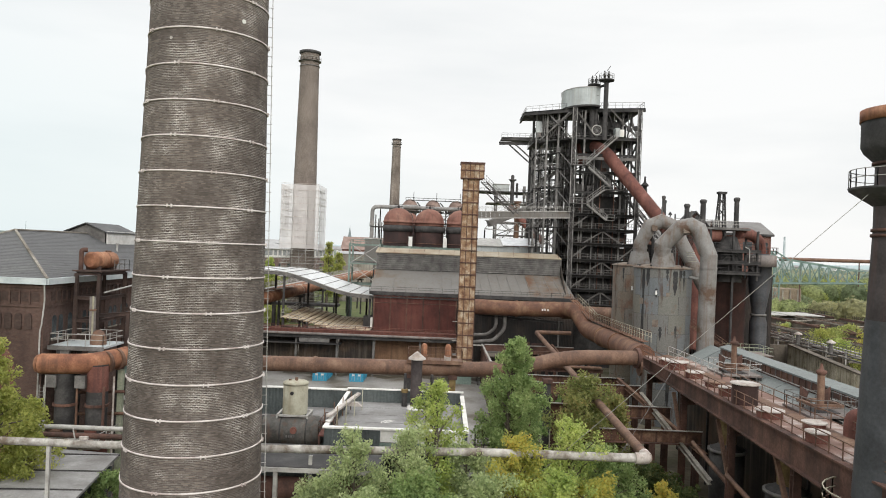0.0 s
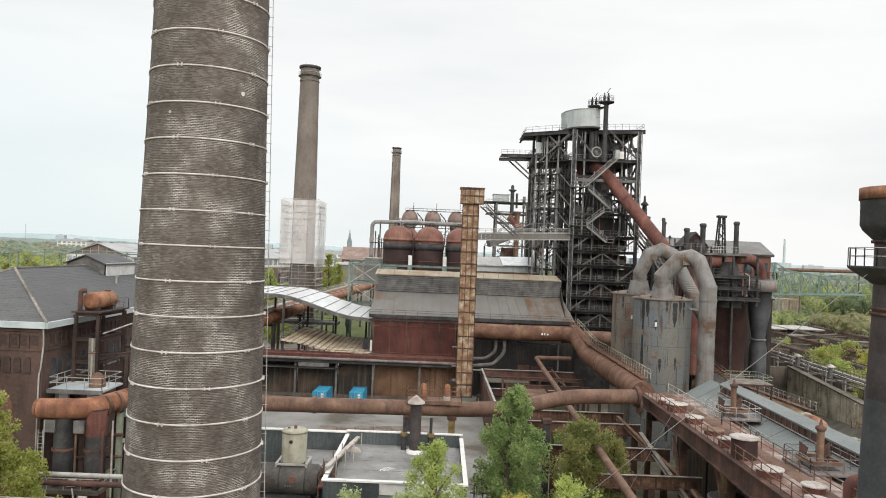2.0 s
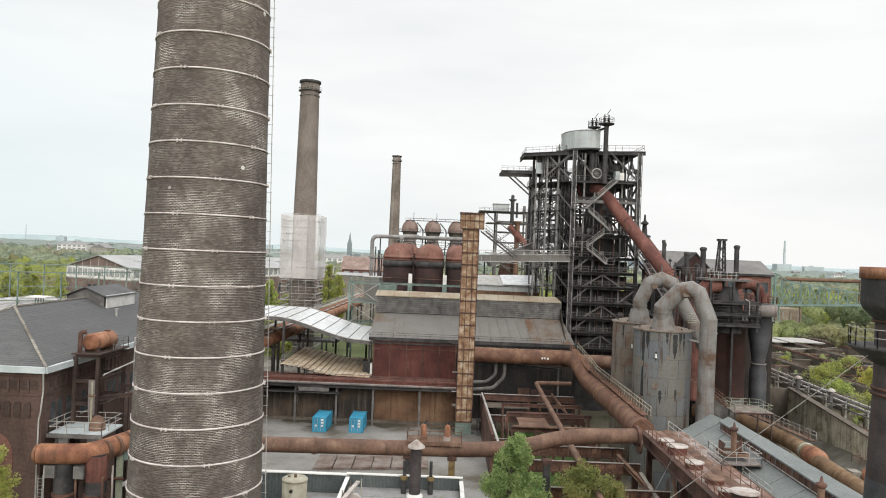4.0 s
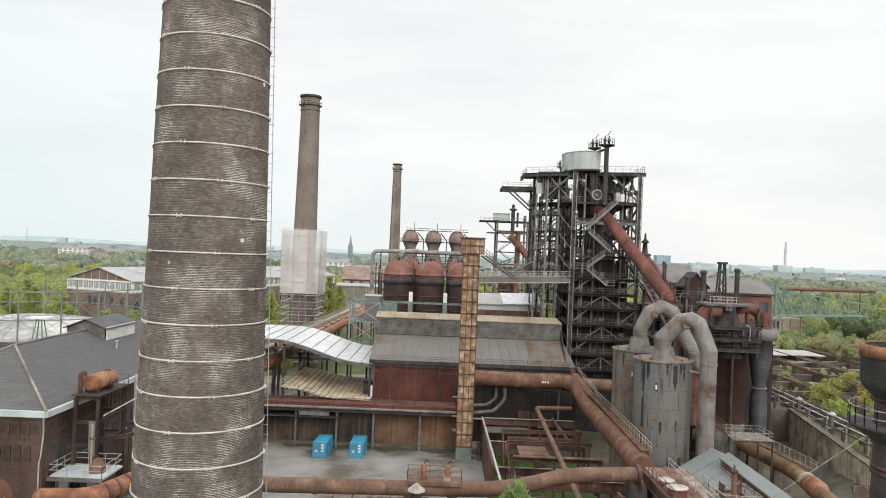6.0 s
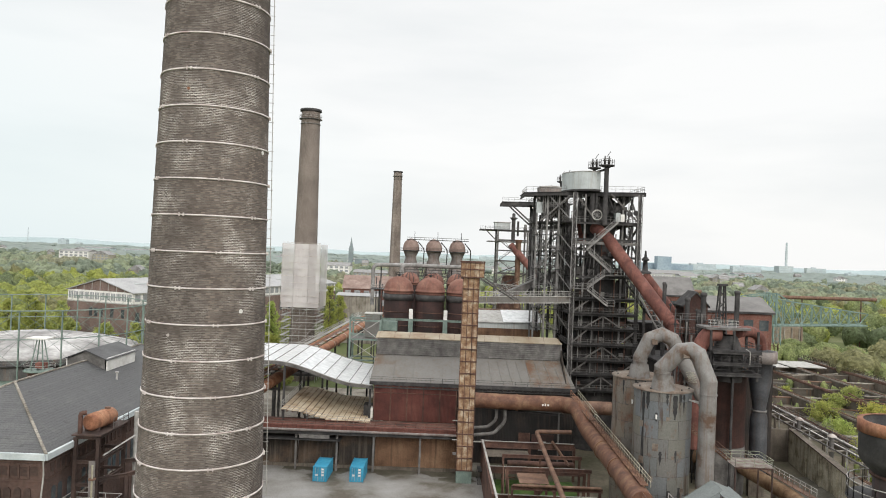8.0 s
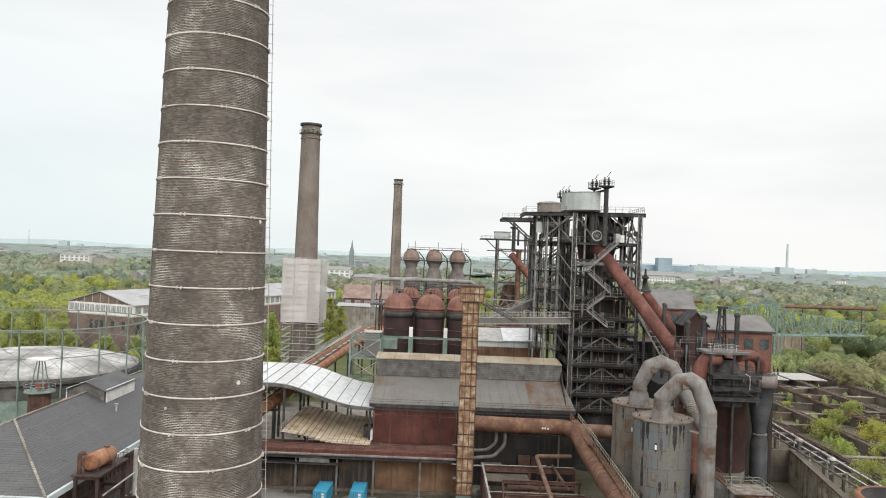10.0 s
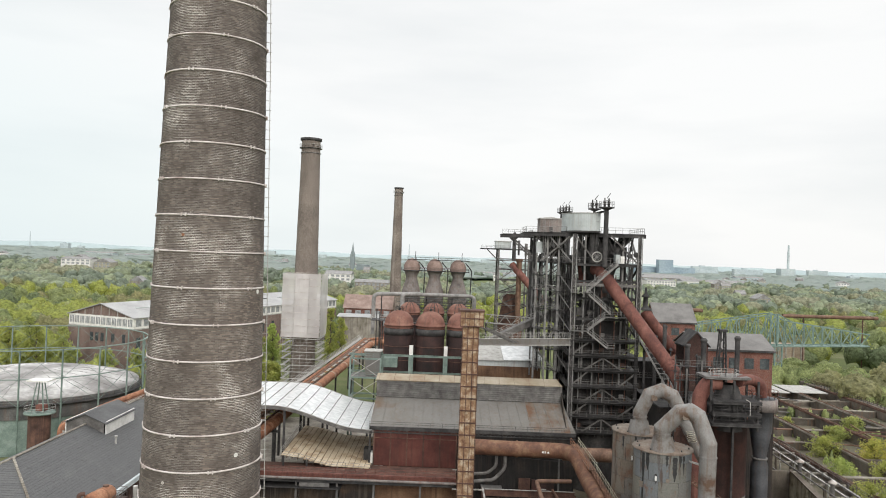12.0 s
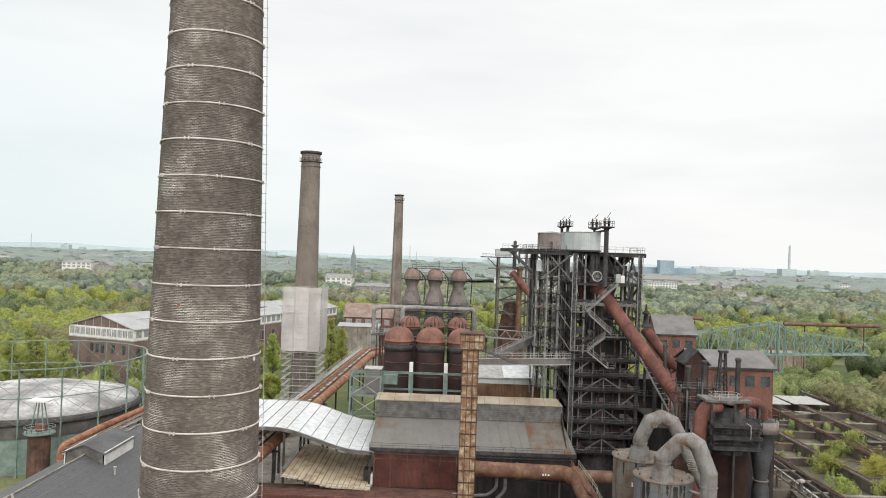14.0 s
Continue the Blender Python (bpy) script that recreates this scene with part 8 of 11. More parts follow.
# ---- grey silos with bent ducts ----
def silo(x, y, zt, label, plate, runs):
    s = thing("dust_silo", (x, y, 0), label, "silo", "pair of grey silos")
    R = 4.05
    part("shell", Mesh().lathe((x, y), [(R - 0.03, 0), (R - 0.03, zt)], 48), "iron", s)
    zz, k = 0.0, 0
    while zz < zt - 0.5:
        top = min(zz + 2.6, zt)
        for j in range(9):
            w0 = radians(j * 40 + (k % 2) * 20 + 7)
            m, n = Mesh(), 6
            o = R + (0.02 if (j + k) % 2 else 0.0)
            ang = [w0 + radians(39.4) * i / n for i in range(n + 1)]
            m.add([(x + o * math.cos(a), y + o * math.sin(a), z) for z in (zz, top - 0.03) for a in ang], [(i, i + 1, n + 2 + i, n + 1 + i) for i in range(n)], True)
            m.add([(x + q * math.cos(a), y + q * math.sin(a), top - 0.03) for q in (o, o - 0.06) for a in ang], [(i, i + 1, n + 2 + i, n + 1 + i) for i in range(n)])
            part("plate", m, plate, s)
        sm = Mesh()
        for i in range(48):
            a, c = 2 * math.pi * i / 48, 2 * math.pi * (i + 1) / 48
            sm.add([(x + (R + 0.03) * math.cos(w), y + (R + 0.03) * math.sin(w), z) for z in (zz - 0.045, zz - 0.005) for w in (a, c)], [(0, 1, 3, 2)])
        part("seam", sm, "silo_joint", s)
        zz += 2.62
        k += 1
    part("top", Mesh().lathe((x, y), [(R + 0.22, zt), (R + 0.22, zt + 0.16), (2.3, zt + 0.55), (0.05, zt + 0.6)], 48), "silotop", s)
    for j in range(10):
        w = radians(j * 36 + 10)
        part("bolt", Mesh().tube([(x + 3.6 * math.cos(w), y + 3.6 * math.sin(w), zt + 0.2), (x + 3.6 * math.cos(w), y + 3.6 * math.sin(w), zt + 0.5)], 0.11, 6), "iron", s)
    for w, z, sz in ((-125, 10, 0.6), (-118, 14.5, 0.8), (-60, 8.5, 0.5), (-150, 17.5, 0.7), (-148, 12.4, 0.8), (-146, 7.6, 0.8), (-96, 18.6, 0.45), (-84, 13.2, 0.4), (-104, 6.4, 0.5)):
        w = radians(w)
        part("patch_plate", Mesh().box((x + (R + 0.02) * math.cos(w), y + (R + 0.02) * math.sin(w), z), (sz, 0.08, sz * 1.25), math.degrees(w) + 90), "silotop", s)
    rs = np.random.default_rng(int(x * 10))
    for w, z1, long, wide in runs:
        m, n = Mesh(), 9
        edge = []
        for i in range(n + 1):
            k = i / n
            half = wide * (0.5 + 0.12 * rs.normal()) * (1.0 if k < 0.55 else max(0.15, 1.9 * (1.1 - k)))
            edge.append((half, z1 - long * k))
        m.add([(x + (R + 0.035) * math.cos(radians(w) + h * d / R), y + (R + 0.035) * math.sin(radians(w) + h * d / R), z) for h, z in edge for d in (-1, 1)], [(2 * i, 2 * i + 1, 2 * i + 3, 2 * i + 2) for i in range(n)])
        part("tar_run", m, "tar", s, "dried black tar run")
    part("lamp", Mesh().box((x + (R + 0.15) * math.cos(radians(-118)), y + (R + 0.15) * math.sin(radians(-118)), zt - 3.4), (0.2, 0.3, 0.6)), "white", s)
    return s


silo(31.3, 115.4, 22.3, "round grey riveted silo, rust-stained, behind its twin", "silo_plate_warm", ((-140, 22.0, 2.2, 0.3), (-112, 22.2, 3.6, 0.25), (-98, 21.9, 1.6, 0.4)))
silo(32.1, 105.6, 22.2, "round grey riveted silo with rust streaks and black tar runs", "silo_plate", ((-146, 22.0, 15.5, 0.5), (-136, 22.1, 2.4, 0.5), (-98, 22.1, 1.6, 0.35), (-82, 21.9, 3.4, 0.75), (-70, 22.0, 1.5, 0.35), (-62, 22.0, 2.6, 0.3), (-108, 14.0, 1.9, 0.35), (-78, 14.2, 1.7, 0.3), (-90, 8.6, 6.0, 0.55), (-68, 9.0, 4.0, 0.45), (-118, 19.4, 1.4, 0.3)))


def mitred(pts, r, n=22):
    """The straight pieces of a duct whose joints are cut to the bend."""
    line = Mesh().tube(pts, r, n, caps=False)
    out = []
    for i in range(len(pts) - 1):
        m = Mesh()
        m.add(line.v[i * n:(i + 2) * n], [(j, (j + 1) % n, (j + 1) % n + n, j + n) for j in range(n)], True)
        out.append(m)
    return out


def duct(pts, r, label, base):
    d = thing("bent_duct", base, label, "duct", "bent ducts over the silos")
    part("cone", Mesh().lathe(base[:2], [(1.75, base[2] + 0.2), (1.3, base[2] + 2.3)], 24), "duct", d)
    for m in mitred(pts, r):
        part("duct_piece", m, "duct", d)
    for a, b, k in ((pts[0], pts[1], 0.8), (pts[-2], pts[-1], 0.08)):
        p = Vector(a).lerp(Vector(b), k)
        q = p + (Vector(b) - Vector(a)).normalized() * 0.14
        part("flange", Mesh().tube([p, q], r + 0.09, 22), "duct", d)
    part("hatch", Mesh().box((Vector(pts[2]).x + 0.5, Vector(pts[2]).y - r - 0.03, Vector(pts[2]).z - 0.3), (0.9, 0.14, 0.9)), "silotop", d)
    part("stub", Mesh().tube([Vector(pts[3]) + Vector((0, 0, 0.8)), Vector(pts[3]) + Vector((0, 0, 2.1))], 0.13, 8), "steel", d)
    return d


duct([(30.6, 112.8, 22.6), (30.55, 112.6, 25.7), (31.75, 112.2, 28.6), (33.5, 111.8, 29.4), (35.1, 111.4, 28.7), (40.3, 110.3, 18.8), (40.3, 110.3, 6)], 1.05, "fat bent grey duct, rust-tinged, over the rear silo", (30.6, 113.0, 22.3))
d2 = duct([(31.3, 103.3, 22.6), (31.15, 103.0, 25.5), (33.3, 102.2, 28.05), (34.6, 101.7, 28.35), (35.5, 101.2, 27.8), (36.75, 100.3, 24.2), (36.65, 100.3, 4)], 1.15, "fat bent grey duct dropping beside the front silo", (31.4, 103.4, 22.2))
part("strut", Mesh().beam((34.8, 103.0, 21.2), (36.5, 101.0, 21.0), 0.18, 0.25), "palesteel", d2)
cg = Mesh()
for k in range(5):
    z = 23.4 + 0.32 * k
    cg.tube([(36.2 + 0.6 * math.cos(a) - 0.08 * k, 105.2 + 0.6 * math.sin(a), z) for a in [i * math.pi / 6 for i in range(13)]], 0.03, 5)
part("ladder_cage", cg, "tank", d2, "pale hooped ladder cage")


# ---- right-hand gas cleaning group ----
def gas_cleaner():
    c = thing("gas_washer_tower", (50, 128, 0), "dark iron washer tower crowded with railings and red elbows", "tower")
    part("drum", Mesh().lathe((50.6, 131.0), [(4.0, 4), (4.0, 20.4), (4.15, 20.4), (4.15, 20.7), (0.05, 21.3)], 32), "redpipe_dark", c, "dark red riveted drum")
    part("drum_foot", Mesh().lathe((50.6, 131.0), [(4.05, 0), (4.05, 8.4)], 32), "steel", c)
    rr = [(50.6 + 4.05 * math.cos(i * math.pi / 10), 131.0 + 4.05 * math.sin(i * math.pi / 10), 20.7) for i in range(21)]
    railing(rr, c, "orange", 1.2, 1.2, 0.08)
    # black vessel
    part("vessel", Mesh().lathe((58.2, 133.0), [(1.5, 0), (1.5, 12.6), (1.2, 13.8), (1.12, 14.4), (1.95, 19.4), (2.0, 22.9), (2.55, 23.0), (2.55, 25.0), (0.05, 25.4)], 28), "bluesteel", c, "smooth blue-black vessel")
    part("vessel_band", Mesh().lathe((58.2, 133.0), [(1.2, 13.9), (1.36, 13.9), (1.36, 14.25), (1.2, 14.25)], 28), "steel", c)
    part("vessel_head", Mesh().lathe((58.2, 133.0), [(2.56, 22.9), (2.78, 22.9), (2.78, 25.0), (2.56, 25.0)], 28), "wornplate", c)
    rr = [(58.4 + 2.7 * math.cos(i * math.pi / 8), 133 + 2.7 * math.sin(i * math.pi / 8), 25.2) for i in range(17)]
    railing(rr, c, "redpipe", 1.2, 1.0, 0.06)
    # frame and platforms
    x0, x1, y0, y1 = 46.4, 54.6, 124.6, 131.0
    for x in (x0, 50.4, x1):
        for y in (y0 + 1.5, y1):
            part("column", Mesh().ibeam((x, y, 0 if x == 50.4 and y < y1 else 20.4), (x, y, 29), 0.35, 0.35), "iron", c)
    for z in (21.6, 23.4, 25.4):
        for a, b in zip(around(x0, x1, y0, y1, z), around(x0, x1, y0, y1, z)[1:]):
            part("girder", Mesh().ibeam(a, b, 0.3, 0.45), "iron", c)
        if z > 14:
            part("deck", Mesh().span(x0, x1, y0, y1, z + 0.25, z + 0.33), "iron", c)
            railing([(x0, y0, z + 0.3), (x1, y0, z + 0.3), (x1, y1, z + 0.3)], c, "iron", 1.1, 1.3, 0.06)
    part("brace", Mesh().ibeam((x0, y0 + 1.5, 21.6), (50.4, y0 + 1.5, 25.4), 0.2, 0.2), "iron", c)
    part("brace", Mesh().ibeam((x1, y0 + 1.5, 21.6), (50.4, y0 + 1.5, 25.4), 0.2, 0.2), "iron", c)
    part("core", Mesh().lathe((50.5, 129), [(2.6, 20), (2.6, 25), (1.5, 28)], 24), "iron", c)
    part("top_deck", Mesh().prism([(45.6, 126.6, 29.1), (48.8, 126.0, 29.1), (53.6, 126.8, 29.1), (53.6, 131.5, 29.1), (45.6, 131.5, 29.1)], (0, 0, 0.4)), "steel", c)
    railing([(46.8, 126.7, 29.5), (48.8, 126.2, 29.5), (51.4, 126.7, 29.5), (51.4, 128.8, 29.5), (46.8, 128.8, 29.5), (46.8, 126.7, 29.5)], c, "palesteel", 1.15, 1.1, 0.06)
    part("red_elbow", Mesh().tube(bent([(48.6, 128.2, 28.3), (46.4, 128.0, 28.2), (45.1, 128.0, 25.8), (45.0, 128.0, 8)], 0.9, 2), 1.3, 20), "redpipe", c)
    part("red_elbow", Mesh().tube(bent([(51.8, 128.0, 28.6), (54.6, 130.2, 28.9), (57.8, 132.4, 27.6), (58.2, 133.0, 24)], 1.6), 0.95, 18), "redpipe", c)
    part("pale_box", Mesh().tube(bent([(52.4, 124.0, 23.5), (52.4, 124.0, 25.8), (51.6, 124.0, 26.2)], 0.3), 0.07, 8), "palesteel", c)
    # chimneys and pylons behind
    for x, y, z0, z1, r in ((45.4, 136, 20, 33.6, 0.45), (48.6, 136.5, 20, 34.6, 0.5), (54.9, 136.5, 20, 35.2, 0.45), (43.4, 150, 10, 33.5, 0.4), (46.0, 152, 20, 35.5, 0.35), (44.6, 148, 20, 36.0, 0.3)):
        v = thing("vent_stack", (x, y, z0), "thin black vent stack with capped head", "stack", "vent stacks over the washers")
        part("flue", Mesh().tube([(x, y, 0), (x, y, z1)], r, 12), "iron", v)
        part("cap", Mesh().lathe((x, y), [(r, z1 - 0.3), (r * 1.3, z1), (r * 1.3, z1 + 0.3), (r * 0.8, z1 + 0.5)], 12), "iron", v)
    cl = thing("washer_pipework", (46, 142, 21), "thicket of thin black pipes and rails over the washers", "pipework")
    rc = np.random.default_rng(17)
    for k in range(22):
        x, y = 42.8 + 8.4 * rc.random(), 132.5 + 7.4 * rc.random()
        zt = 26.5 + 7.0 * rc.random()
        part("pipe", Mesh().tube([(x, y, 18), (x, y, zt)], 0.1 + 0.1 * rc.random(), 7), ("iron", "darkrust", "steel")[k % 3], cl)
        if k % 3 == 0:
            part("pipe_hood", Mesh().lathe((x, y), [(0.34, zt - 0.2), (0.34, zt), (0.1, zt + 0.35)], 9), "iron", cl)
        if k % 4 == 1:
            part("cross_pipe", Mesh().tube([(x - 1.8, y, zt - 1.5), (x + 1.8, y, zt - 1.5)], 0.09, 6), "darkrust", cl)
    for z in (24.2, 27.4, 30.0):
        part("catwalk", Mesh().span(42.6, 51.0, 134.2, 135.2, z, z + 0.08), "iron", cl)
        railing([(42.6, 134.2, z + 0.08), (51.0, 134.2, z + 0.08)], cl, "steel", 1.1, 1.4, 0.06)
    for x in (42.7, 46.8, 50.9):
        part("post", Mesh().ibeam((x, 134.3, 0), (x, 134.3, 32.0), 0.22, 0.22), "iron", cl)
    p = thing("lattice_pylon", (52.4, 138, 28), "small black lattice pylon on the washer roof", "pylon")
    for dx in (-1, 1):
        for dy in (-1, 1):
            part("leg", Mesh().beam((52.4 + dx, 138 + dy, 24), (52.6 + dx * 0.4, 138 + dy * 0.4, 36.6), 0.25), "iron", p)
    for k in range(5):
        z = 26 + 2 * k
        s = 1 - 0.09 * k
        part("tie", Mesh().beam((52.4 - s, 137 + 0.1 * k, z), (52.4 + s, 137 + 0.1 * k, z + 1.8), 0.15), "iron", p)
        part("tie", Mesh().beam((52.4 + s, 137 + 0.1 * k, z), (52.4 - s, 137 + 0.1 * k, z + 1.8), 0.15), "iron", p)
    part("crown", Mesh().span(51.8, 53.4, 137.4, 138.6, 36.4, 36.8), "iron", p)
    # dark low blocks round the feet
    b = thing("pump_house", (50, 145, 0), "sooty brick pump house in the shade of the washers", "building")
    part("wall", Mesh().span(42, 64, 140.5, 158, 0, 21), "sootshade", b)
    part("roof", Mesh().span(41.7, 64.3, 140.2, 158.3, 21, 21.3), "iron", b)
    part("gable", Mesh().prism([(52.2, 158.4, 0), (57.4, 158.4, 0), (57.4, 158.4, 31.4), (54.8, 158.4, 34.1), (52.2, 158.4, 31.4)], (0, 5.4, 0)), "sootbrick", b)
    part("gable_roof", Mesh().prism([(51.8, 158.0, 31.2), (54.8, 158.0, 34.4), (57.8, 158.0, 31.2), (57.8, 158.0, 30.9), (54.8, 158.0, 34.05), (51.8, 158.0, 30.9)], (0, 6.0, 0)), "iron", b)



gas_cleaner()


def brick_shed(x0, x1, y0, y1, ze, zr, label):
    s = thing("brick_shed", ((x0 + x1) / 2, (y0 + y1) / 2, 0), label, "building")
    ym = (y0 + y1) / 2
    part("wall", Mesh().span(x0, x1, y0, y0 + 0.5, 0, ze), "redbrick", s)
    part("wall", Mesh().span(x0, x1, y1 - 0.5, y1, 0, ze), "redbrick", s)
    for x in (x0, x1 - 0.5):
        part("gable_wall", Mesh().prism([(x, y0 + 0.502, 0), (x, y1 - 0.502, 0), (x, y1 - 0.502, ze), (x, ym, zr), (x, y0 + 0.502, ze)], (0.5, 0, 0)), "redbrick", s)
    for sgn in (-1, 1):
        e = y0 - 0.5 if sgn < 0 else y1 + 0.5
        m = Mesh()
        m.sheet([[(x0 - 0.5, e, ze - 0.1), (x1 + 0.5, e, ze - 0.1)], [(x0 - 0.5, ym, zr + 0.2), (x1 + 0.5, ym, zr + 0.2)]], 0.25)
        part("roof", m, "shedroof", s)
    part("eaves_board", Mesh().span(x0 - 0.5, x1 + 0.5, y0 - 0.6, y0 - 0.01, ze - 0.6, ze - 0.15), "iron", s)
    n = int((x1 - x0) / 3.2)
    for k in range(n):
        a = x0 + (x1 - x0) * (k + 0.2) / n
        part("window", Mesh().span(a, a + (x1 - x0) * 0.6 / n, y0 - 0.05, y0 - 0.004, ze - 4.4, ze - 2.0), "glass", s)
    return s


brick_shed(56.5, 74.0, 164.0, 178.0, 30.2, 32.9, "red brick bunker house with grey felt gable roof")
brick_shed(68.5, 81.2, 236.0, 248.0, 30.0, 35.5, "further red brick house with grey gable roof")


# ---- elevated gas collector deck with drums ----
def collector():
    c = thing("collector_deck", (26, 66, 0), "rusty elevated gas collector with walkway and round covers", "gas collector")
    
    def at(y, dx, z):
        k = (86 - y) / 48.5
        return Vector((24.0 - 0.15 * k + dx, y, z))

    side = Mesh()
    side.prism([at(86, 0, 12.0), at(37.5, 0, 12.0), at(37.5, 0, 9.9), at(44, 0, 9.7), at(60, 0, 10.4), at(86, 0, 10.9)], (0.4, 0, 0))
    part("side_girder", side, "darkrust", c)
    part("flange", Mesh().beam(at(86, -0.05, 12.0), at(37.5, -0.05, 12.0), 0.5, 0.12), "darkrust", c)
    part("flange", Mesh().beam(at(60, -0.05, 10.4), at(38, -0.05, 9.8), 0.5, 0.12), "darkrust", c)
    part("flange", Mesh().beam(at(86, -0.05, 10.9), at(60, -0.05, 10.4), 0.5, 0.12), "darkrust", c)
    deck = Mesh()
    deck.prism([at(86, 0.4, 11.9), at(37.5, 0.4, 11.9), at(37.5, 5.4, 11.9), at(86, 5.0, 11.9)], (0, 0, 0.16))
    part("deck", deck, "palerust", c)
    part("collector_pipe", Mesh().tube([at(86, 3.0, 10.9), at(37.5, 3.2, 10.9)], 1.35, 20), "rust", c)
    part("side_girder", Mesh().prism([at(86, 5.0, 12.0), at(37.5, 5.4, 12.0), at(37.5, 5.4, 10.4), at(86, 5.0, 10.8)], (0.25, 0, 0)), "rust", c)
    railing([at(86.5, 0.1, 12.06), at(38, 0.1, 12.06)], c, "rust", 1.15, 1.55, 0.06)
    railing([at(86, 3.2, 12.06), at(70, 3.4, 12.06)], c, "palesteel", 1.2, 1.8, 0.06)
    railing([at(70, 3.4, 12.06), at(40, 3.8, 12.06)], c, "rust", 1.2, 2.1, 0.06)
    for y, dx, r, h, top in ((79.5, 0.95, 0.85, 0.5, 1), (76.2, 1.1, 1.05, 0.75, 1), (71.0, 1.1, 0.9, 0.55, 1), (66.5, 1.4, 0.9, 0.4, 0), (62.2, 0.75, 0.62, 0.7, 1), (59.0, 1.05, 1.1, 1.6, 1), (54.2, 0.95, 1.0, 0.5, 1), (50.5, 2.4, 0.8, 0.5, 1), (47.2, 0.9, 0.75, 0.6, 1)):
        e = at(y, dx, 12.06)
        d = thing("deck_drum", e, "round steel drum with pale lid on the collector deck", "drum", "drums on the collector deck")
        part("drum", Mesh().lathe((e.x, e.y), [(r * 0.93, 12.06), (r * 0.93, 12.06 + h)], 24), "redpipe_dark" if h > 1.5 else "redpipe", d)
        part("lid", Mesh().lathe((e.x, e.y), [(r * 1.06, 12.06 + h), (r * 1.06, 12.14 + h), (r * 0.9, 12.18 + h), (0.03, 12.22 + h)], 24), "palelid" if top else "rust", d)
        if h > 1.5:
            hook = Mesh().tube([(e.x + 0.9 + 0.14 * math.cos(a), e.y - 0.3, 12.5 + h + 0.14 * math.sin(a)) for a in [i * math.pi / 5 for i in range(11)]], 0.04, 5)
            part("ring", hook, "iron", d)
    # legs
    for y in (84, 72, 60, 49, 41):
        for dx in (0.5, 4.6):
            e = at(y, dx, 0)
            part("leg", Mesh().ibeam(e, e + Vector((0, 0, 10.2)), 0.55, 0.55, 0.1), "darkrust", c)
        part("cross_head", Mesh().ibeam(at(y, 0.2, 9.6), at(y, 5.2, 9.6), 0.45, 0.7), "darkrust", c)
        if y < 80:
            part("knee_brace", Mesh().beam(at(y, 0.3, 6.0), at(y + 2.6, 0.3, 9.9), 0.3), "rust", c)
    for y in (66, 54.5, 45):
        e = at(y, 2.6, 0)
        v = thing("dust_cyclone", e, "dark cylindrical hopper under the collector", "hopper", "hoppers under the collector")
        part("neck", Mesh().lathe((e.x, e.y), [(0.75, 6.8), (0.75, 9.8)], 20), "yellowish", v)
        part("body", Mesh().lathe((e.x, e.y), [(0.5, 0), (1.5, 2), (1.5, 6.6), (0.75, 7.0)], 24), "iron", v)
        part("rim", Mesh().lathe((e.x, e.y), [(1.5, 6.3), (1.7, 6.3), (1.7, 6.55), (1.5, 6.55)], 24), "steel", v)
    for y0, y1, z in ((80, 72, 7.5), (66, 60, 7.0), (58, 50, 6.5)):
        part("pipe", Mesh().tube([at(y0, -0.6, z), at(y1, 1.0, z - 2.5)], 0.2, 8), "rust", c)
    part("diagonal", Mesh().ibeam(at(80, -1.6, 8.6), at(64, 0.4, 4.0), 0.4, 0.5), "concrete", c)
    # valve platforms on the far side
    for y, n in ((74.5, 1), (56.5, 2), (46.8, 3)):
        e = at(y, 6.0 if n == 1 else 5.6, 12.3)
        v = thing("valve_stand", e, "railed valve platform with capped standpipe and lever plates", "valve platform", "valve platforms by the collector")
        part("deck", Mesh().span(e.x - 1.6, e.x + 2.4, y - 2.2, y + 2.2, 12.1, 12.25), "wornplate", v)
        part("hatch", Mesh().span(e.x - 0.8, e.x + 1.3, y - 1.1, y + 1.1, 12.254, 12.3), "iron", v)
        fr = Mesh()
        for a, b in zip(around(e.x - 0.9, e.x + 1.4, y - 1.2, y + 1.2, 12.8), around(e.x - 0.9, e.x + 1.4, y - 1.2, y + 1.2, 12.8)[1:]):
            fr.beam(a, b, 0.22, 0.3)
        part("coaming", fr, "rust", v)
        part("standpipe", Mesh().tube([(e.x + 0.3, y, 11), (e.x + 0.3, y, 15.2)], 0.27, 14), "rust", v)
        part("cap", Mesh().lathe((e.x + 0.3, y), [(0.27, 15.0), (0.4, 15.15), (0.4, 15.35), (0.16, 15.45), (0.07, 15.9)], 14), "darkrust", v)
        for dx in (-0.95, 1.45):
            sg = 1 if dx < 0 else -1
            part("lever_plate", Mesh().prism([(e.x + dx, y + 0.7, 12.3), (e.x + dx, y + 0.7, 14.0), (e.x + dx + sg * 0.7, y + 0.7, 13.5), (e.x + dx + sg * 0.3, y + 0.7, 12.3)], (0, 0.1, 0)), "darkrust", v)
        railing(around(e.x - 1.5, e.x + 2.3, y - 2.1, y + 2.1, 12.25), v, "palesteel" if n == 1 else "steel", 1.15, 1.3, 0.05)
        for x in (e.x - 1.4, e.x + 2.2):
            for yy in (y - 2, y + 2):
                part("leg", Mesh().beam((x, yy, 0), (x, yy, 12.1), 0.2), "iron", v)
    m = thing("red_main", (29, 47, 12), "fat rusty pipe with grey flanged bell mouth beside the stack", "pipe")
    part("pipe", Mesh().tube(bent([(27.6, 48.4, 12.0), (27.6, 48.4, 13.7), (31.5, 47.4, 13.7)], 0.7), 0.42, 14), "redpipe", m)
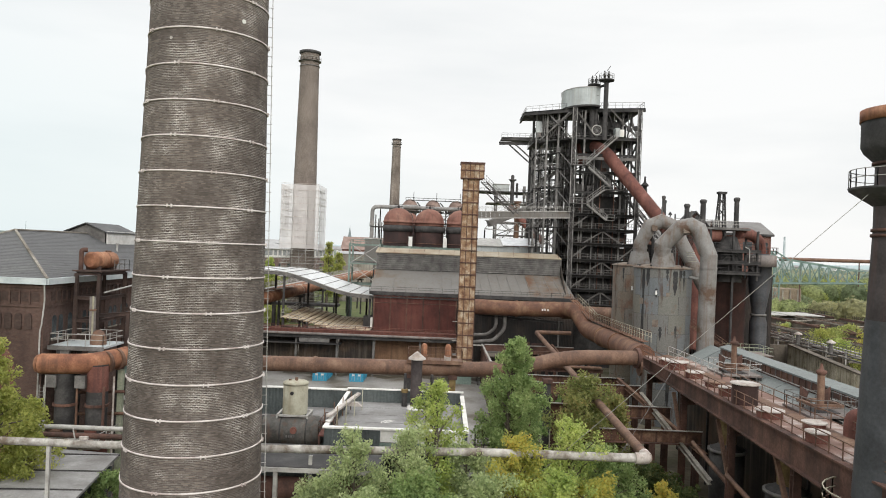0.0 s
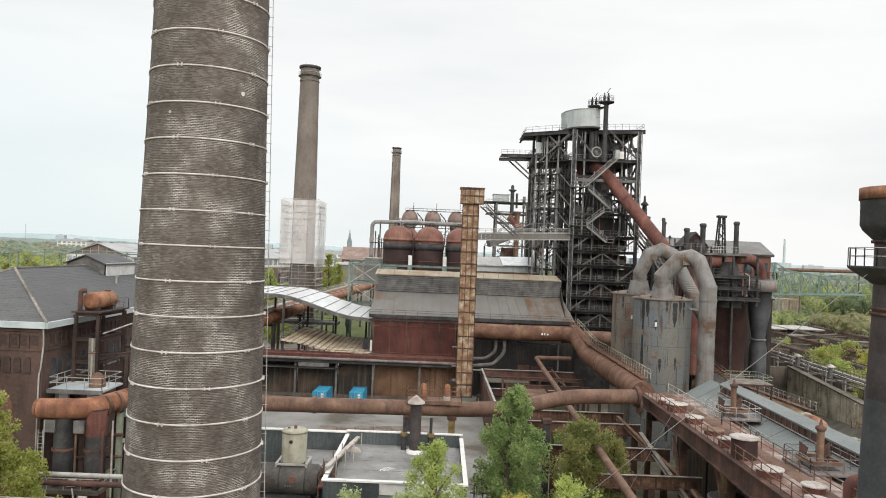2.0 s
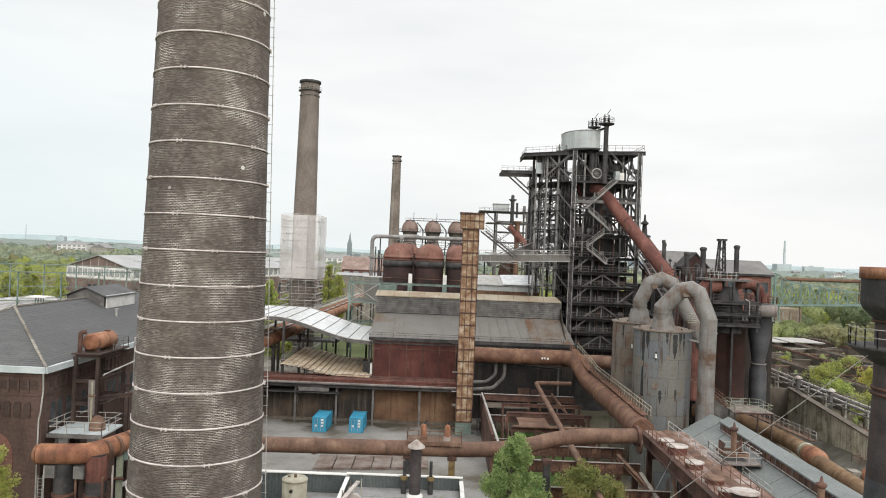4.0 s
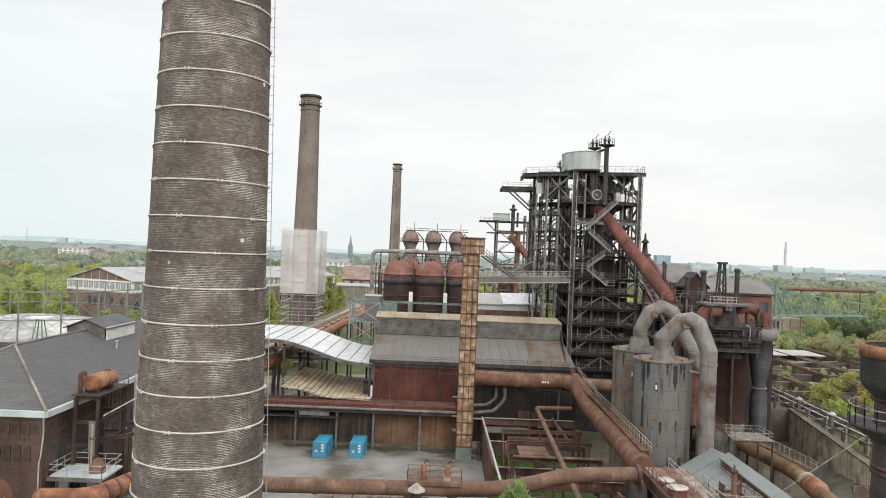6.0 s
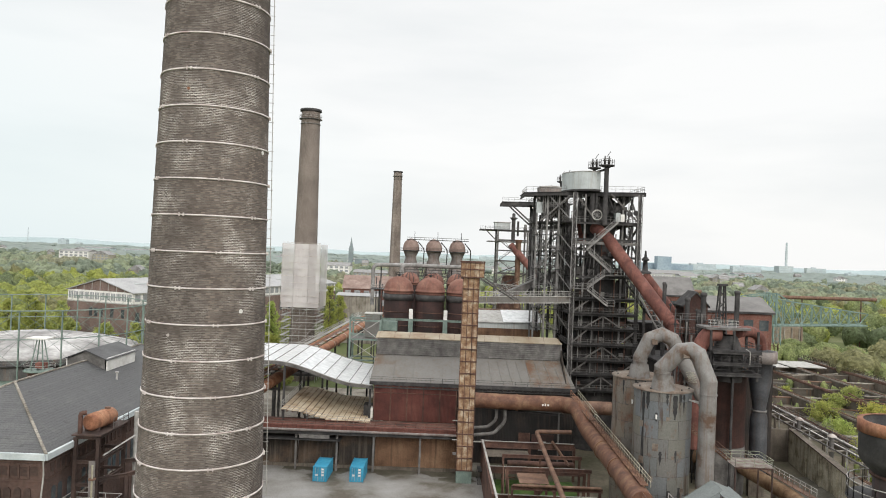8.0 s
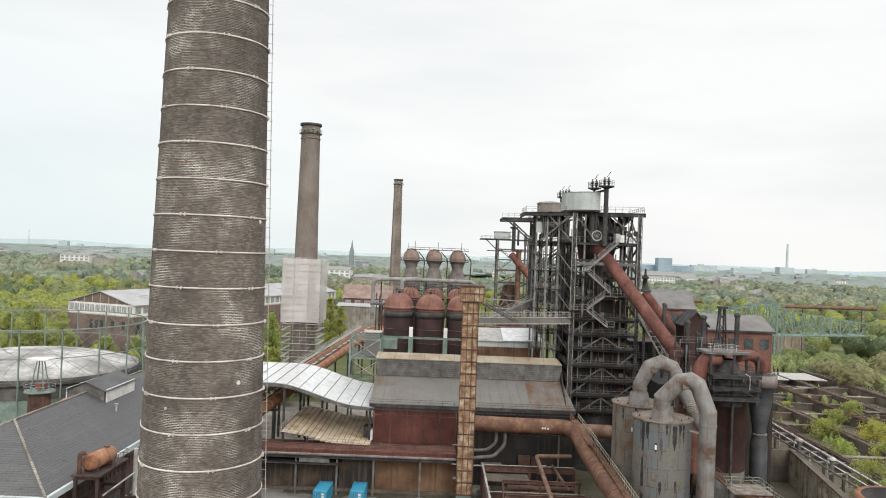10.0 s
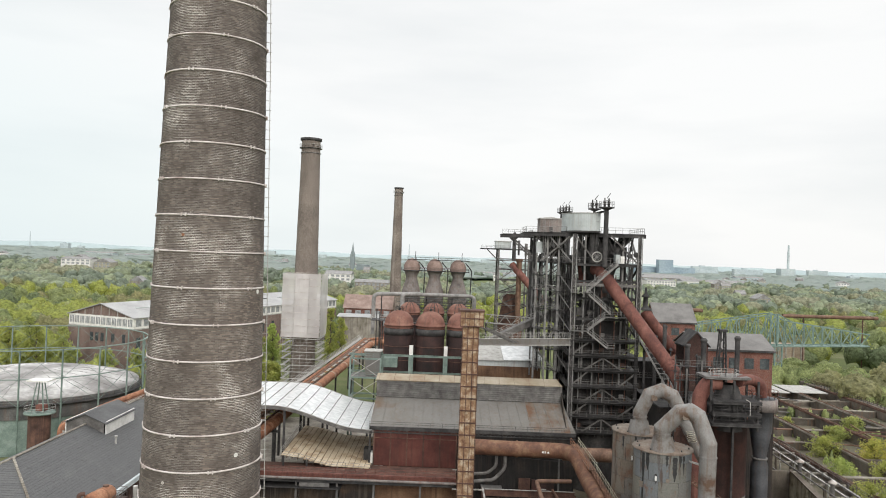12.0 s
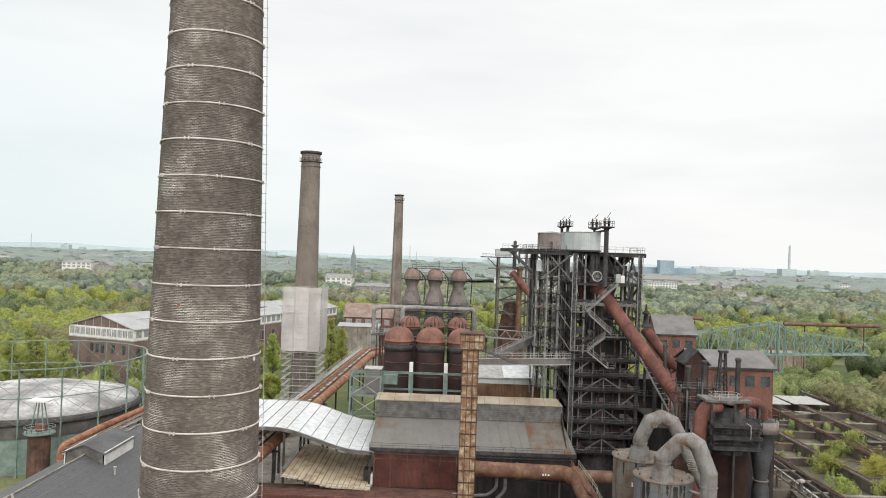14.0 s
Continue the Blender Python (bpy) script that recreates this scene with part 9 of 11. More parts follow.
    part("standpipe", Mesh().tube([(28.1, 45.4, 11), (28.1, 45.4, 14.3)], 0.42, 14), "rust", m)
    part("cap", Mesh().lathe((28.1, 45.4), [(0.42, 14.2), (0.75, 14.4), (0.75, 14.6), (0.2, 14.9), (0.14, 15.4)], 14), "darkrust", m)
    part("bell", Mesh().tube([(25.5, 41.6, 10.6), (26.6, 41.2, 10.6), (27.0, 41.1, 10.6), (29, 40.6, 10.6)], [1.1, 1.1, 0.75, 0.75], 22), "silo", m)
    part("flange", Mesh().tube([(26.7, 41.2, 10.6), (26.85, 41.15, 10.6)], 1.3, 22), "rust", m)


collector()


def iron_stack():
    x, y = 25.35, 40.0
    s = thing("iron_stack", (x, y, 0), "dark riveted iron stack with railed round platform", "stack")
    part("shaft", Mesh().lathe((x, y), [(2.05, 0), (1.95, 11), (1.68, 20.5), (1.5, 25.5), (1.5, 29.3)], 36), "stackplate", s)
    part("lower_shell", Mesh().lathe((x, y), [(2.07, 10.6), (1.70, 20.6)], 36), "bluesteel", s)
    for z, r in ((25.2, 1.62), (25.5, 1.6), (29.2, 1.66)):
        part("hoop", Mesh().lathe((x, y), [(1.4, z), (r, z), (r, z + 0.16), (1.4, z + 0.16)], 36), "darkrust", s)
    part("platform", Mesh().lathe((x, y), [(1.5, 26.9), (2.75, 27.75), (2.82, 27.9), (1.5, 27.9)], 36), "iron", s)
    rr = [(x + 2.75 * math.cos(i * math.pi / 12), y + 2.75 * math.sin(i * math.pi / 12), 27.9) for i in range(25)]
    railing(rr, s, "palesteel", 1.0, 1.1, 0.04)
    part("head", Mesh().lathe((x, y), [(1.5, 29.3), (2.1, 29.9), (2.25, 30.2), (2.25, 31.3), (2.3, 32.2), (2.1, 32.2), (2.0, 30.4), (1.2, 29.6)], 36), "iron", s)
    part("head_rim", Mesh().lathe((x, y), [(2.27, 31.6), (2.34, 31.6), (2.34, 32.25), (2.05, 32.25)], 36), "orange", s, "orange rust at the mouth")
    part("base_platform", Mesh().lathe((x, y), [(2.0, 9.6), (3.6, 9.6), (3.6, 9.8), (2.0, 9.8)], 36), "rust", s)
    rr = [(x + 3.5 * math.cos(i * math.pi / 12), y + 3.5 * math.sin(i * math.pi / 12), 9.8) for i in range(25)]
    railing(rr, s, "tank", 1.2, 1.2, 0.06)
    part("platform_skirt", Mesh().lathe((x, y), [(3.62, 9.2), (3.66, 9.2), (3.66, 9.95), (3.62, 9.95)], 36), "rust", s)
    for dx, dy in ((-2.4, -2.4), (2.4, -2.4), (-2.4, 2.4), (2.4, 2.4)):
        part("leg", Mesh().ibeam((x + dx, y + dy, 0), (x + dx, y + dy, 9.6), 0.4, 0.4), "darkrust", s)
    w = thing("guy_wire", (15, 70, 15), "thin steel guy wire running from the stack", "wire")
    part("wire", Mesh().tube([(23.0, 39.5, 27.45), (1.9, 58.3, 0.0)], 0.02, 5), "palesteel", w)


iron_stack()


# ---- grey-green roofed gallery and ground works on the right ----
def grey_gallery():
    s = thing("grey_gallery", (33, 68, 0), "long gallery with grey-green sheet roof and raised ridge", "building")
    m = Mesh()
    m.sheet([[(33.4, 86.6, 13.35), (32.6, 38, 13.3)], [(35.6, 89.4, 13.35), (35.2, 38, 13.3)]], 0.16)
    part("ridge_roof", m, "greenroof", s)
    part("ridge_side", Mesh().prism([(33.55, 86.5, 13.15), (32.75, 38.2, 13.1), (32.75, 38.2, 12.1), (33.55, 86.5, 12.1)], (0.12, 0, 0)), "darkrust", s)
    part("flashing", Mesh().beam((33.5, 86.8, 12.42), (32.68, 38.2, 12.32), 0.1, 0.08), "palesteel", s)
    for k in range(40):
        y = 86 - 1.2 * k
        x = 33.5 - 0.8 * (86.5 - y) / 48.3
        part("slat", Mesh().beam((x, y, 12.45), (x, y, 13.15), 0.1), "rust" if k % 3 else "wornplate", s)
    part("ridge_end", Mesh().prism([(33.6, 86.7, 12.1), (35.5, 89.3, 12.1), (35.5, 89.3, 13.2), (33.6, 86.7, 13.2)], (0.08, -0.1, 0)), "darkrust", s)
    ridge, eave, far = ((35.0, 93.4, 12.75), (34.2, 38, 12.65)), ((29.6, 90.4, 10.75), (28.6, 38, 10.6)), ((37.6, 94.6, 11.6), (37.2, 38, 11.5))
    m = Mesh()
    m.sheet([list(ridge), list(eave)], 0.16)
    part("lower_roof", m, "greenroof", s)
    m = Mesh()
    m.sheet([list(far), [(ridge[0][0] + 0.04, 93.42, 12.75), (ridge[1][0] + 0.04, 38, 12.65)]], 0.16)
    part("lower_roof", m, "greenroof", s)
    for k in range(14):
        a, b = (Vector(e[0]).lerp(Vector(e[1]), k / 14) + Vector((0, 0, 0.03)) for e in (ridge, eave))
        part("roof_seam", Mesh().beam(a, b, 0.05, 0.05), "greenroof", s)
    part("gable_wall", Mesh().prism([(29.9, 90.3, 0), (34.9, 93.0, 0), (34.9, 93.0, 12.5), (29.9, 90.3, 10.6)], (0.3, -0.3, 0)), "soot", s)
    part("wall", Mesh().span(30.0, 37, 39, 90, 0, 10.0), "soot", s)
    railing([(30.6, 84, 11.0), (30.4, 66, 10.9)], s, "palesteel", 1.1, 1.6, 0.05)
    railing([(30.2, 60, 10.9), (30.0, 40, 10.8)], s, "palesteel", 1.1, 1.6, 0.05)


grey_gallery()


def right_main():
    b = thing("lower_gas_main", (56, 115, 5), "low rusty gas main with railed walkway beside the wall", "pipework")
    part("pipe", Mesh().tube(bent([(47, 134, 5.0), (53, 130, 5.0), (55.0, 112, 4.9), (53.3, 100, 4.8), (52, 80, 4.8)], 3), 1.15, 20), "ochrerust", b)
    part("bulb", Mesh().tube([(54.3, 106.5, 5.0), (54.1, 105, 5.0), (53.8, 102.5, 5.0), (53.6, 101, 5.0)], [1.05, 1.4, 1.4, 0.9], 20), "orange", b)
    part("collar", Mesh().tube([(54.5, 107.4, 4.95), (54.3, 106.4, 4.95)], 1.3, 20), "tank", b)
    part("walkway", Mesh().beam((54.2, 129, 6.3), (55.9, 108.5, 6.3), 1.0, 0.1), "rust", b)
    for dx in (-0.55, 0.6):
        railing([(54.2 + dx, 129, 6.35), (55.9 + dx, 108.5, 6.35)], b, "rust" if dx < 0 else "palesteel", 1.15, 1.5, 0.06)
    part("platform", Mesh().span(46.2, 52.4, 113.6, 119.0, 8.95, 9.05), "palerust2", b)
    railing(around(46.3, 52.3, 113.7, 118.9, 9.05), b, "greenrail", 1.15, 1.5, 0.06)
    part("support", Mesh().span(46.3, 52.3, 113.7, 113.9, 8.7, 8.94), "darkrust", b)
    stair((42.2, 122, 12.6), (46.5, 116.8, 9.2), 1.0, b, "rust")
    for x, y in ((46.4, 113.8), (52.2, 113.8), (52.2, 118.8)):
        part("post", Mesh().beam((x, y, 0), (x, y, 8.94), 0.2), "framebrown", b)
    for y in (128, 118, 104, 92):
        part("saddle", Mesh().span(54.4, 57.2, y - 0.5, y + 0.5, 0, 3.9), "darkconcrete", b)
    for k in range(4):
        part("scrap_box", Mesh().box((58 + 0.7 * k, 101 - 2.6 * k, 3.6), (1.4, 1.8, 1.1), 20 * k), ("concrete", "iron", "rust", "darkrust")[k], b)
    t = thing("tank_wagon", (57.6, 92, 3), "short round rusty tank among pipes", "tank")
    part("shell", Mesh().tube([(56.4, 96.4, 4.8), (57, 96, 4.8), (59, 93, 4.8), (59.4, 92.4, 4.8)], [0.8, 1.4, 1.4, 0.8], 18), "orange", t)
    railing(around(55.6, 60.2, 91.5, 97.5, 6.3), t, "rust", 1.1, 1.2, 0.06)
    part("deck", Mesh().span(55.6, 60.2, 91.5, 97.5, 0, 3.4), "iron", t)


right_main()


def bunkers():
    wx = lambda y: 65.3 + (y - 110.5) * 0.184
    w = Mesh()
    w.prism([(wx(60), 60, -0.3), (wx(60) + 0.8, 60, -0.3), (wx(152) + 0.8, 152, -0.3), (wx(152), 152, -0.3)], (0, 0, 7.0))
    wl_ = whole("wall_east", w, "lichenwall", "long pale lichen-stained concrete retaining wall", "wall", kind="structure")
    part("coping", Mesh().prism([(wx(60) - 0.2, 60, 6.704), (wx(60) + 1.1, 60, 6.704), (wx(152) + 1.1, 152.1, 6.704), (wx(152) - 0.2, 152.1, 6.704)], (0, 0, 0.22)), "darkconcrete", wl_)
    part("end_wall", Mesh().span(62.5, 72.6, 151.2, 151.9, 0, 6.7), "darkconcrete", wl_)
    for k in range(10):
        y = 64 + 8.4 * k
        part("buttress", Mesh().span(wx(y) - 0.3, wx(y) + 0.05, y, y + 0.5, 0, 6.5), "lichenwall", wl_)
    bank = Mesh()
    steps_ = [(60, 3.4), (100, 3.4), (112, 3.1), (129, 1.3), (140, 0.3)]
    bank.add([p for y, h in steps_ for p in ((wx(y) - 7.0, y, -0.1), (wx(y) - 0.35, y, h), (wx(y) - 0.01, y, h), (wx(y) - 0.01, y, -0.1))], [(4 * i + j, 4 * i + 4 + j, 4 * i + 4 + (j + 1) % 4, 4 * i + (j + 1) % 4) for i in range(4) for j in range(4)] + [(0, 1, 2, 3), (19, 18, 17, 16)])
    whole("earth_bank", bank, "wetdirt", "dark bare soil bank against the retaining wall", "ground", kind="structure")
    # ore bunker field
    b = thing("ore_bunkers", (110, 150, 0), "field of roofless concrete ore bunkers with rail tops", "bunkers")
    part("floor", Mesh().prism([(wx(60) + 0.82, 60, 0.03), (137, 60, 0.03), (137, 268, 0.03), (wx(152) + 0.82, 268, 0.03), (wx(152) + 0.82, 152, 0.03)], (0, 0, 2.87)), "bunker_floor", b)
    for k in range(6):
        x = 69.4 + 13.3 * k
        yb = 126 if k == 0 else 266
        part("long_wall", Mesh().span(x, x + 1.0, 78, yb, 0.5, 5.4), "bunkerwall", b)
        part("rail_beam", Mesh().span(x - 0.05, x + 1.05, 78, yb, 5.404, 5.85), "darkrust" if k % 2 else "concrete", b)
        for dx in (0.25, 0.75):
            part("crane_rail", Mesh().span(x + dx - 0.06, x + dx + 0.06, 78, yb, 5.854, 6.05), "rust", b)
    for j in range(13):
        y = 82 + 14.6 * j
        for k in range(5):
            if (j * 7 + k * 3) % 5 == 0:
                continue
            x = 70.45 + 13.3 * k
            if k == 0 and y > 122:
                continue
            part("cross_wall", Mesh().span(x, x + 12.2, y, y + 0.8, 0.5, 4.7), "bunkerwall", b)
            part("coping", Mesh().span(x, x + 12.2, y - 0.15, y + 0.95, 4.704, 4.95), "rust" if (j + k) % 4 == 1 else "concrete" if (j + k) % 4 == 2 else "darkconcrete", b)
    for k, (x, dx) in enumerate(((70.2, 7.0), (72.6, 7.2))):
        part("guard_rail", Mesh().beam((x, 76, 8.2), (x + dx, 190, 7.6), 0.16, 0.14), "white", b)
    for k in range(14):
        part("rail_post", Mesh().beam((70.3 + 0.46 * k, 78 + 7.6 * k, 0.5), (70.3 + 0.46 * k, 78 + 7.6 * k, 8.2), 0.2), "palesteel", b)
    part("slab", Mesh().span(111.6, 119.2, 249.5, 265.5, 5.86, 6.1), "palesteel", b)
    part("slab", Mesh().span(120.6, 133.0, 251.0, 266.0, 5.86, 6.1), "palesteel", b)
    railing([(137.6, 120, 5.9), (136.4, 278, 5.9)], b, "iron", 1.2, 2.2, 0.09)
    railing([(139.4, 120, 5.9), (138.2, 278, 5.9)], b, "darkrust", 1.2, 2.2, 0.09)
    part("track_bed", Mesh().span(136.05, 140.2, 110, 279, 0.03, 5.86), "darkconcrete", b)
    # oddments: tie beams lying across the pits
    ro = np.random.default_rng(21)
    for k in range(60):
        x, y = 71 + 62 * ro.random(), 90 + 165 * ro.random()
        w_ = 3 + 6 * ro.random()
        ang = (0 if ro.random() < 0.6 else 1.57) + 0.1 * ro.normal()
        d = Vector((math.cos(ang), math.sin(ang), 0)) * w_
        part("tie_beam", Mesh().beam(Vector((x, y, 4.2 + 1.9 * ro.random())) - d, Vector((x, y, 4.2 + 1.9 * ro.random())) + d, 0.25, 0.3), ("rust", "darkrust", "steel", "concrete")[k % 4], b)
    g2 = thing("track_gallery", (74, 130, 0), "low rusty conveyor track with railings along the bunkers", "conveyor")
    for k in range(3):
        x = 69.2 + 2.2 * k
        part("track", Mesh().beam((x, 70, 7.2), (x + 5.5, 172, 7.2), 0.22, 0.25), "steel", g2)
        railing([(x + 0.6, 70, 7.4), (x + 6.1, 172, 7.4)], g2, "steel", 1.1, 3.0, 0.07)
    for k in range(13):
        part("sleeper", Mesh().beam((68.6 + 0.4 * k, 72 + 7.8 * k, 6.9), (75.6 + 0.4 * k, 72 + 7.8 * k, 6.9), 0.4, 0.3), "concrete", g2)
        part("trestle", Mesh().beam((71.5 + 0.4 * k, 72 + 7.8 * k, 0.5), (71.5 + 0.4 * k, 72 + 7.8 * k, 6.9), 0.4), "darkconcrete", g2)
    for y in (92, 112, 136, 150):
        v = thing("vent_cowl", (71 + (y - 90) * 0.05, y, 7), "small pale mushroom vent beside the track", "vent", "mushroom vents by the track")
        part("pipe", Mesh().tube([(71 + (y - 90) * 0.05, y, 5), (71 + (y - 90) * 0.05, y, 9.2)], 0.4, 10), "steel", v)
        part("hood", Mesh().lathe((71 + (y - 90) * 0.05, y), [(0.8, 9.1), (0.8, 9.3), (0.1, 9.7)], 14), "palelid", v)


bunkers()


def ore_crane():
    y = 310.0
    c = thing("ore_bridge_crane", (140, y, 0), "long pale green lattice ore bridge crane on tall legs", "crane")
    top = [(92, 21.2), (105.6, 22.9), (139, 28.6), (142, 28.9), (147.5, 25.8), (181, 21.6)]
    bot = [(92, 15.2), (142, 15.2), (181, 16.7)]

    def zat(row, x):
        for (a, za), (b, zb) in zip(row, row[1:]):
            if x <= b:
                return za + (zb - za) * (x - a) / (b - a)
        return row[-1][1]

    for dy in (0, 7):
        for row in (top, bot):
            for (a, za), (b, zb) in zip(row, row[1:]):
                part("chord", Mesh().beam((a, y + dy, za), (b, y + dy, zb), 0.4, 0.45), "greencrane", c)
        n = 22
        for k in range(n):
            a, b = 92 + 89 * k / n, 92 + 89 * (k + 1) / n
            part("upright", Mesh().beam((a, y + dy, zat(bot, a)), (a, y + dy, zat(top, a)), 0.3), "greencrane", c)
            if k % 2:
                part("diagonal", Mesh().beam((a, y + dy, zat(bot, a)), (b, y + dy, zat(top, b)), 0.32), "greencrane", c)
            else:
                part("diagonal", Mesh().beam((a, y + dy, zat(top, a)), (b, y + dy, zat(bot, b)), 0.32), "greencrane", c)
    for k in range(12):
        a = 92 + 89 * k / 11
        part("cross_beam", Mesh().beam((a, y, zat(bot, a)), (a, y + 7, zat(bot, a)), 0.35), "greencrane", c)
        part("cross_beam", Mesh().beam((a, y, zat(top, a)), (a, y + 7, zat(top, a)), 0.25), "greencrane", c)
    part("track_deck", Mesh().prism([(92, y + 1, 14.7), (142, y + 1, 14.7), (181, y + 1, 16.2), (181, y + 1, 16.7), (142, y + 1, 15.2), (92, y + 1, 15.2)], (0, 5, 0)), "greencrane", c)
    for x in (141, 144):
        for dy in (0, 7):
            part("leg", Mesh().beam((x, y + dy, 15), (x, y + dy, 0), 0.5), "greencrane", c)
    for k in range(5):
        part("leg_brace", Mesh().beam((141, y, 0.5 + 3 * k), (144, y, 3.5 + 3 * k), 0.2), "greencrane", c)
        part("leg_brace", Mesh().beam((144, y, 0.5 + 3 * k), (141, y, 3.5 + 3 * k), 0.2), "greencrane", c)
    for dy in (0, 7):
        part("mast", Mesh().beam((142, y + dy, 15), (142, y + dy, 28.9), 0.6), "greencrane", c)
        part("mast_brace", Mesh().beam((136, y + dy, 15.2), (142, y + dy, 28.0), 0.35), "greencrane", c)
        part("mast_brace", Mesh().beam((149, y + dy, 15.5), (142, y + dy, 26.0), 0.35), "greencrane", c)
    p = thing("far_gas_main", (130, 330, 20), "distant rusty pipe line crossing behind the crane", "pipe")
    part("pipe", Mesh().tube([(95, 345, 27.5), (122, 345, 27.0)], 0.9, 12), "rust", p)
    part("pipe", Mesh().tube([(160, 345, 26.0), (205, 345, 26.4)], 0.85, 12), "rust", p)
    for x in (100, 118, 170, 198):
        part("trestle", Mesh().beam((x, 345, 0), (x, 345, 26), 0.4), "darkrust", p)
    h = thing("concrete_block", (150, 350, 0), "ochre-stained concrete block beneath the crane", "building")
    part("body", Mesh().span(150, 171, 345.0, 358, 0, 12.0), "ochreconcrete", h)
    for k in range(6):
        part("pier", Mesh().span(151 + 3.6 * k, 151.6 + 3.6 * k, 344.6, 344.998, 0, 11.6), "concrete", h)


ore_crane()


# ---- near yard: flat-roofed workshop, tank, boiler, gas main ----
def workshop():
    s = thing("workshop", (-3, 67, 0), "flat-roofed workshop with grey-green cladding and felt roof", "building")
    x0, x1, y0, y1, zr = -9.0, 2.4, 60.2, 75.0, 7.6
    part("roof", Mesh().span(x0, x1, y0, y1, zr - 0.3, zr), "felt", s)
    sm = Mesh()
    for k in range(4):
        sm.span(x0 + 0.5, x1 - 0.5, y0 + 3 + 3 * k, y0 + 3.03 + 3 * k, zr + 0.002, zr + 0.008)
    part("roof_seam", sm, "iron", s)
    part("wall", Mesh().span(x0, -4.6, y0 - 0.25, y0, 0, 8.5), "cladding", s)
    part("wall", Mesh().span(-4.6, x1, y0 - 0.2, y0, 0, 3.6), "cladding", s)
    for k in range(3):
        a = -4.55 + 2.34 * k
        part("white_panel", Mesh().span(a, a + 2.1, y0 - 0.2, y0 - 0.01, 7.5, 8.48), "white", s, "white ribbed panel")
        part("mullion", Mesh().span(a + 2.1, a + 2.3, y0 - 0.3, y0, 3.6, 8.48), "green", s)
    part("green_rail", Mesh().span(-4.6, x1, y0 - 0.34, y0 - 0.305, 7.1, 7.46), "green", s)
    part("sash_bar", Mesh().span(-4.6, x1, y0 - 0.34, y0 - 0.305, 6.7, 6.8), "palerust", s)
    for k in range(24):
        part("panel_rib", Mesh().span(-4.5 + 0.29 * k, -4.46 + 0.29 * k, y0 - 0.225, y0 - 0.203, 7.52, 8.46), "white", s)
    for k in range(15):
        part("wall_rib", Mesh().span(x0 + 0.15 + 0.29 * k, x0 + 0.21 + 0.29 * k, y0 - 0.3, y0 - 0.253, 0, 8.48), "cladding", s)
    part("parapet", Mesh().span(x0, x1, y1, y1 + 0.25, 0, 8.85), "cladding", s)
    part("parapet", Mesh().span(x1, x1 + 0.25, y0, y1 + 0.25, 0, 8.5), "cladding", s)
    part("parapet", Mesh().span(x0 - 0.25, x0, y0, y1 + 0.25, 0, 8.5), "cladding", s)
    part("coping", Mesh().span(x0 - 0.3, x1 + 0.3, y1 - 0.05, y1 + 0.35, 8.852, 8.97), "white", s)
    part("coping", Mesh().span(x1 - 0.05, x1 + 0.35, y0 + 0.11, y1 - 0.06, 8.502, 8.63), "white", s)
    part("coping", Mesh().span(x0 - 0.35, x0 + 0.05, y0 + 0.11, y1 - 0.06, 8.502, 8.63), "white", s)
    part("coping", Mesh().span(x0 - 0.35, x1 + 0.35, y0 - 0.4, y0 + 0.1, 8.502, 8.64), "white", s)
    # lean-to to the left
    part("side_wall", Mesh().span(-30, x0 - 0.3, 75.5, 75.7, 0, 8.6), "cladding", s)
    part("side_coping", Mesh().span(-30, x0 - 0.3, 75.3, 75.9, 8.602, 8.72), "white", s)
    part("side_roof", Mesh().span(-14, x0 - 0.3, 69.0, 75.2, 6.6, 6.8), "felt", s)
    part("side_roof_edge", Mesh().span(-14, x0 - 0.3, 68.8, 68.998, 6.5, 6.95), "white", s)
    part("side_cladding", Mesh().span(-14, x0 - 0.3, 69.0, 69.2, 0, 6.5), "cladding", s)
    # old skylight strips in the yard behind
    for k in range(6):
        a = -17.8 + 2.78 * k
        y_ = 104.6 + 0.40 * k
        part("skylight", Mesh().prism([(a + 0.06, y_, 0.03), (a + 2.68, y_ + 0.4, 0.03), (a + 2.62, y_ + 7.0, 0.03), (a + 0.0, y_ + 6.8, 0.03)], (0, 0, 0.4)), "skyrust", s)
    # ladder bridge over the roof edge
    b = thing("roof_ladder", (-8.2, 66, 8), "pale sloping roof ladder with rusty hoops", "ladder")
    part("plank", Mesh().beam((-9.3, 62.4, 8.9), (-7.8, 72.6, 8.9), 0.4, 0.2), "palelid", b)
    for k in range(4):
        p = Vector((-9.2, 63, 8.8)).lerp(Vector((-7.9, 71, 8.8)), k / 3)
        part("stile", Mesh().beam(p + Vector((-0.5, 0, -1.2)), p + Vector((-0.5, 0, 0.6)), 0.08), "rust", b)
        part("stile", Mesh().beam(p + Vector((0.6, 0, -1.2)), p + Vector((0.6, 0, 0.9)), 0.08), "tank", b)
    part("foot", Mesh().prism([(-9.0, 69.6, 8.25), (-7.2, 69.6, 8.25), (-7.6, 69.6, 8.6), (-8.8, 69.6, 8.6)], (0, 0.5, 0)), "palelid", b)
    r_ = thing("red_landing", (-10.2, 62.5, 6), "small red steel landing with railings", "landing")
    part("deck", Mesh().span(-9.9, -8.7, 61, 64.6, 7.5, 7.62), "redpipe", r_)
    railing(around(-9.85, -8.75, 61.1, 64.5, 7.62), r_, "darkrust", 1.1, 0.9, 0.05)
    for x in (-9.8, -9.3):
        part("leg", Mesh().beam((x, 61.2, 0), (x, 61.2, 7.5), 0.14), "darkrust", r_)
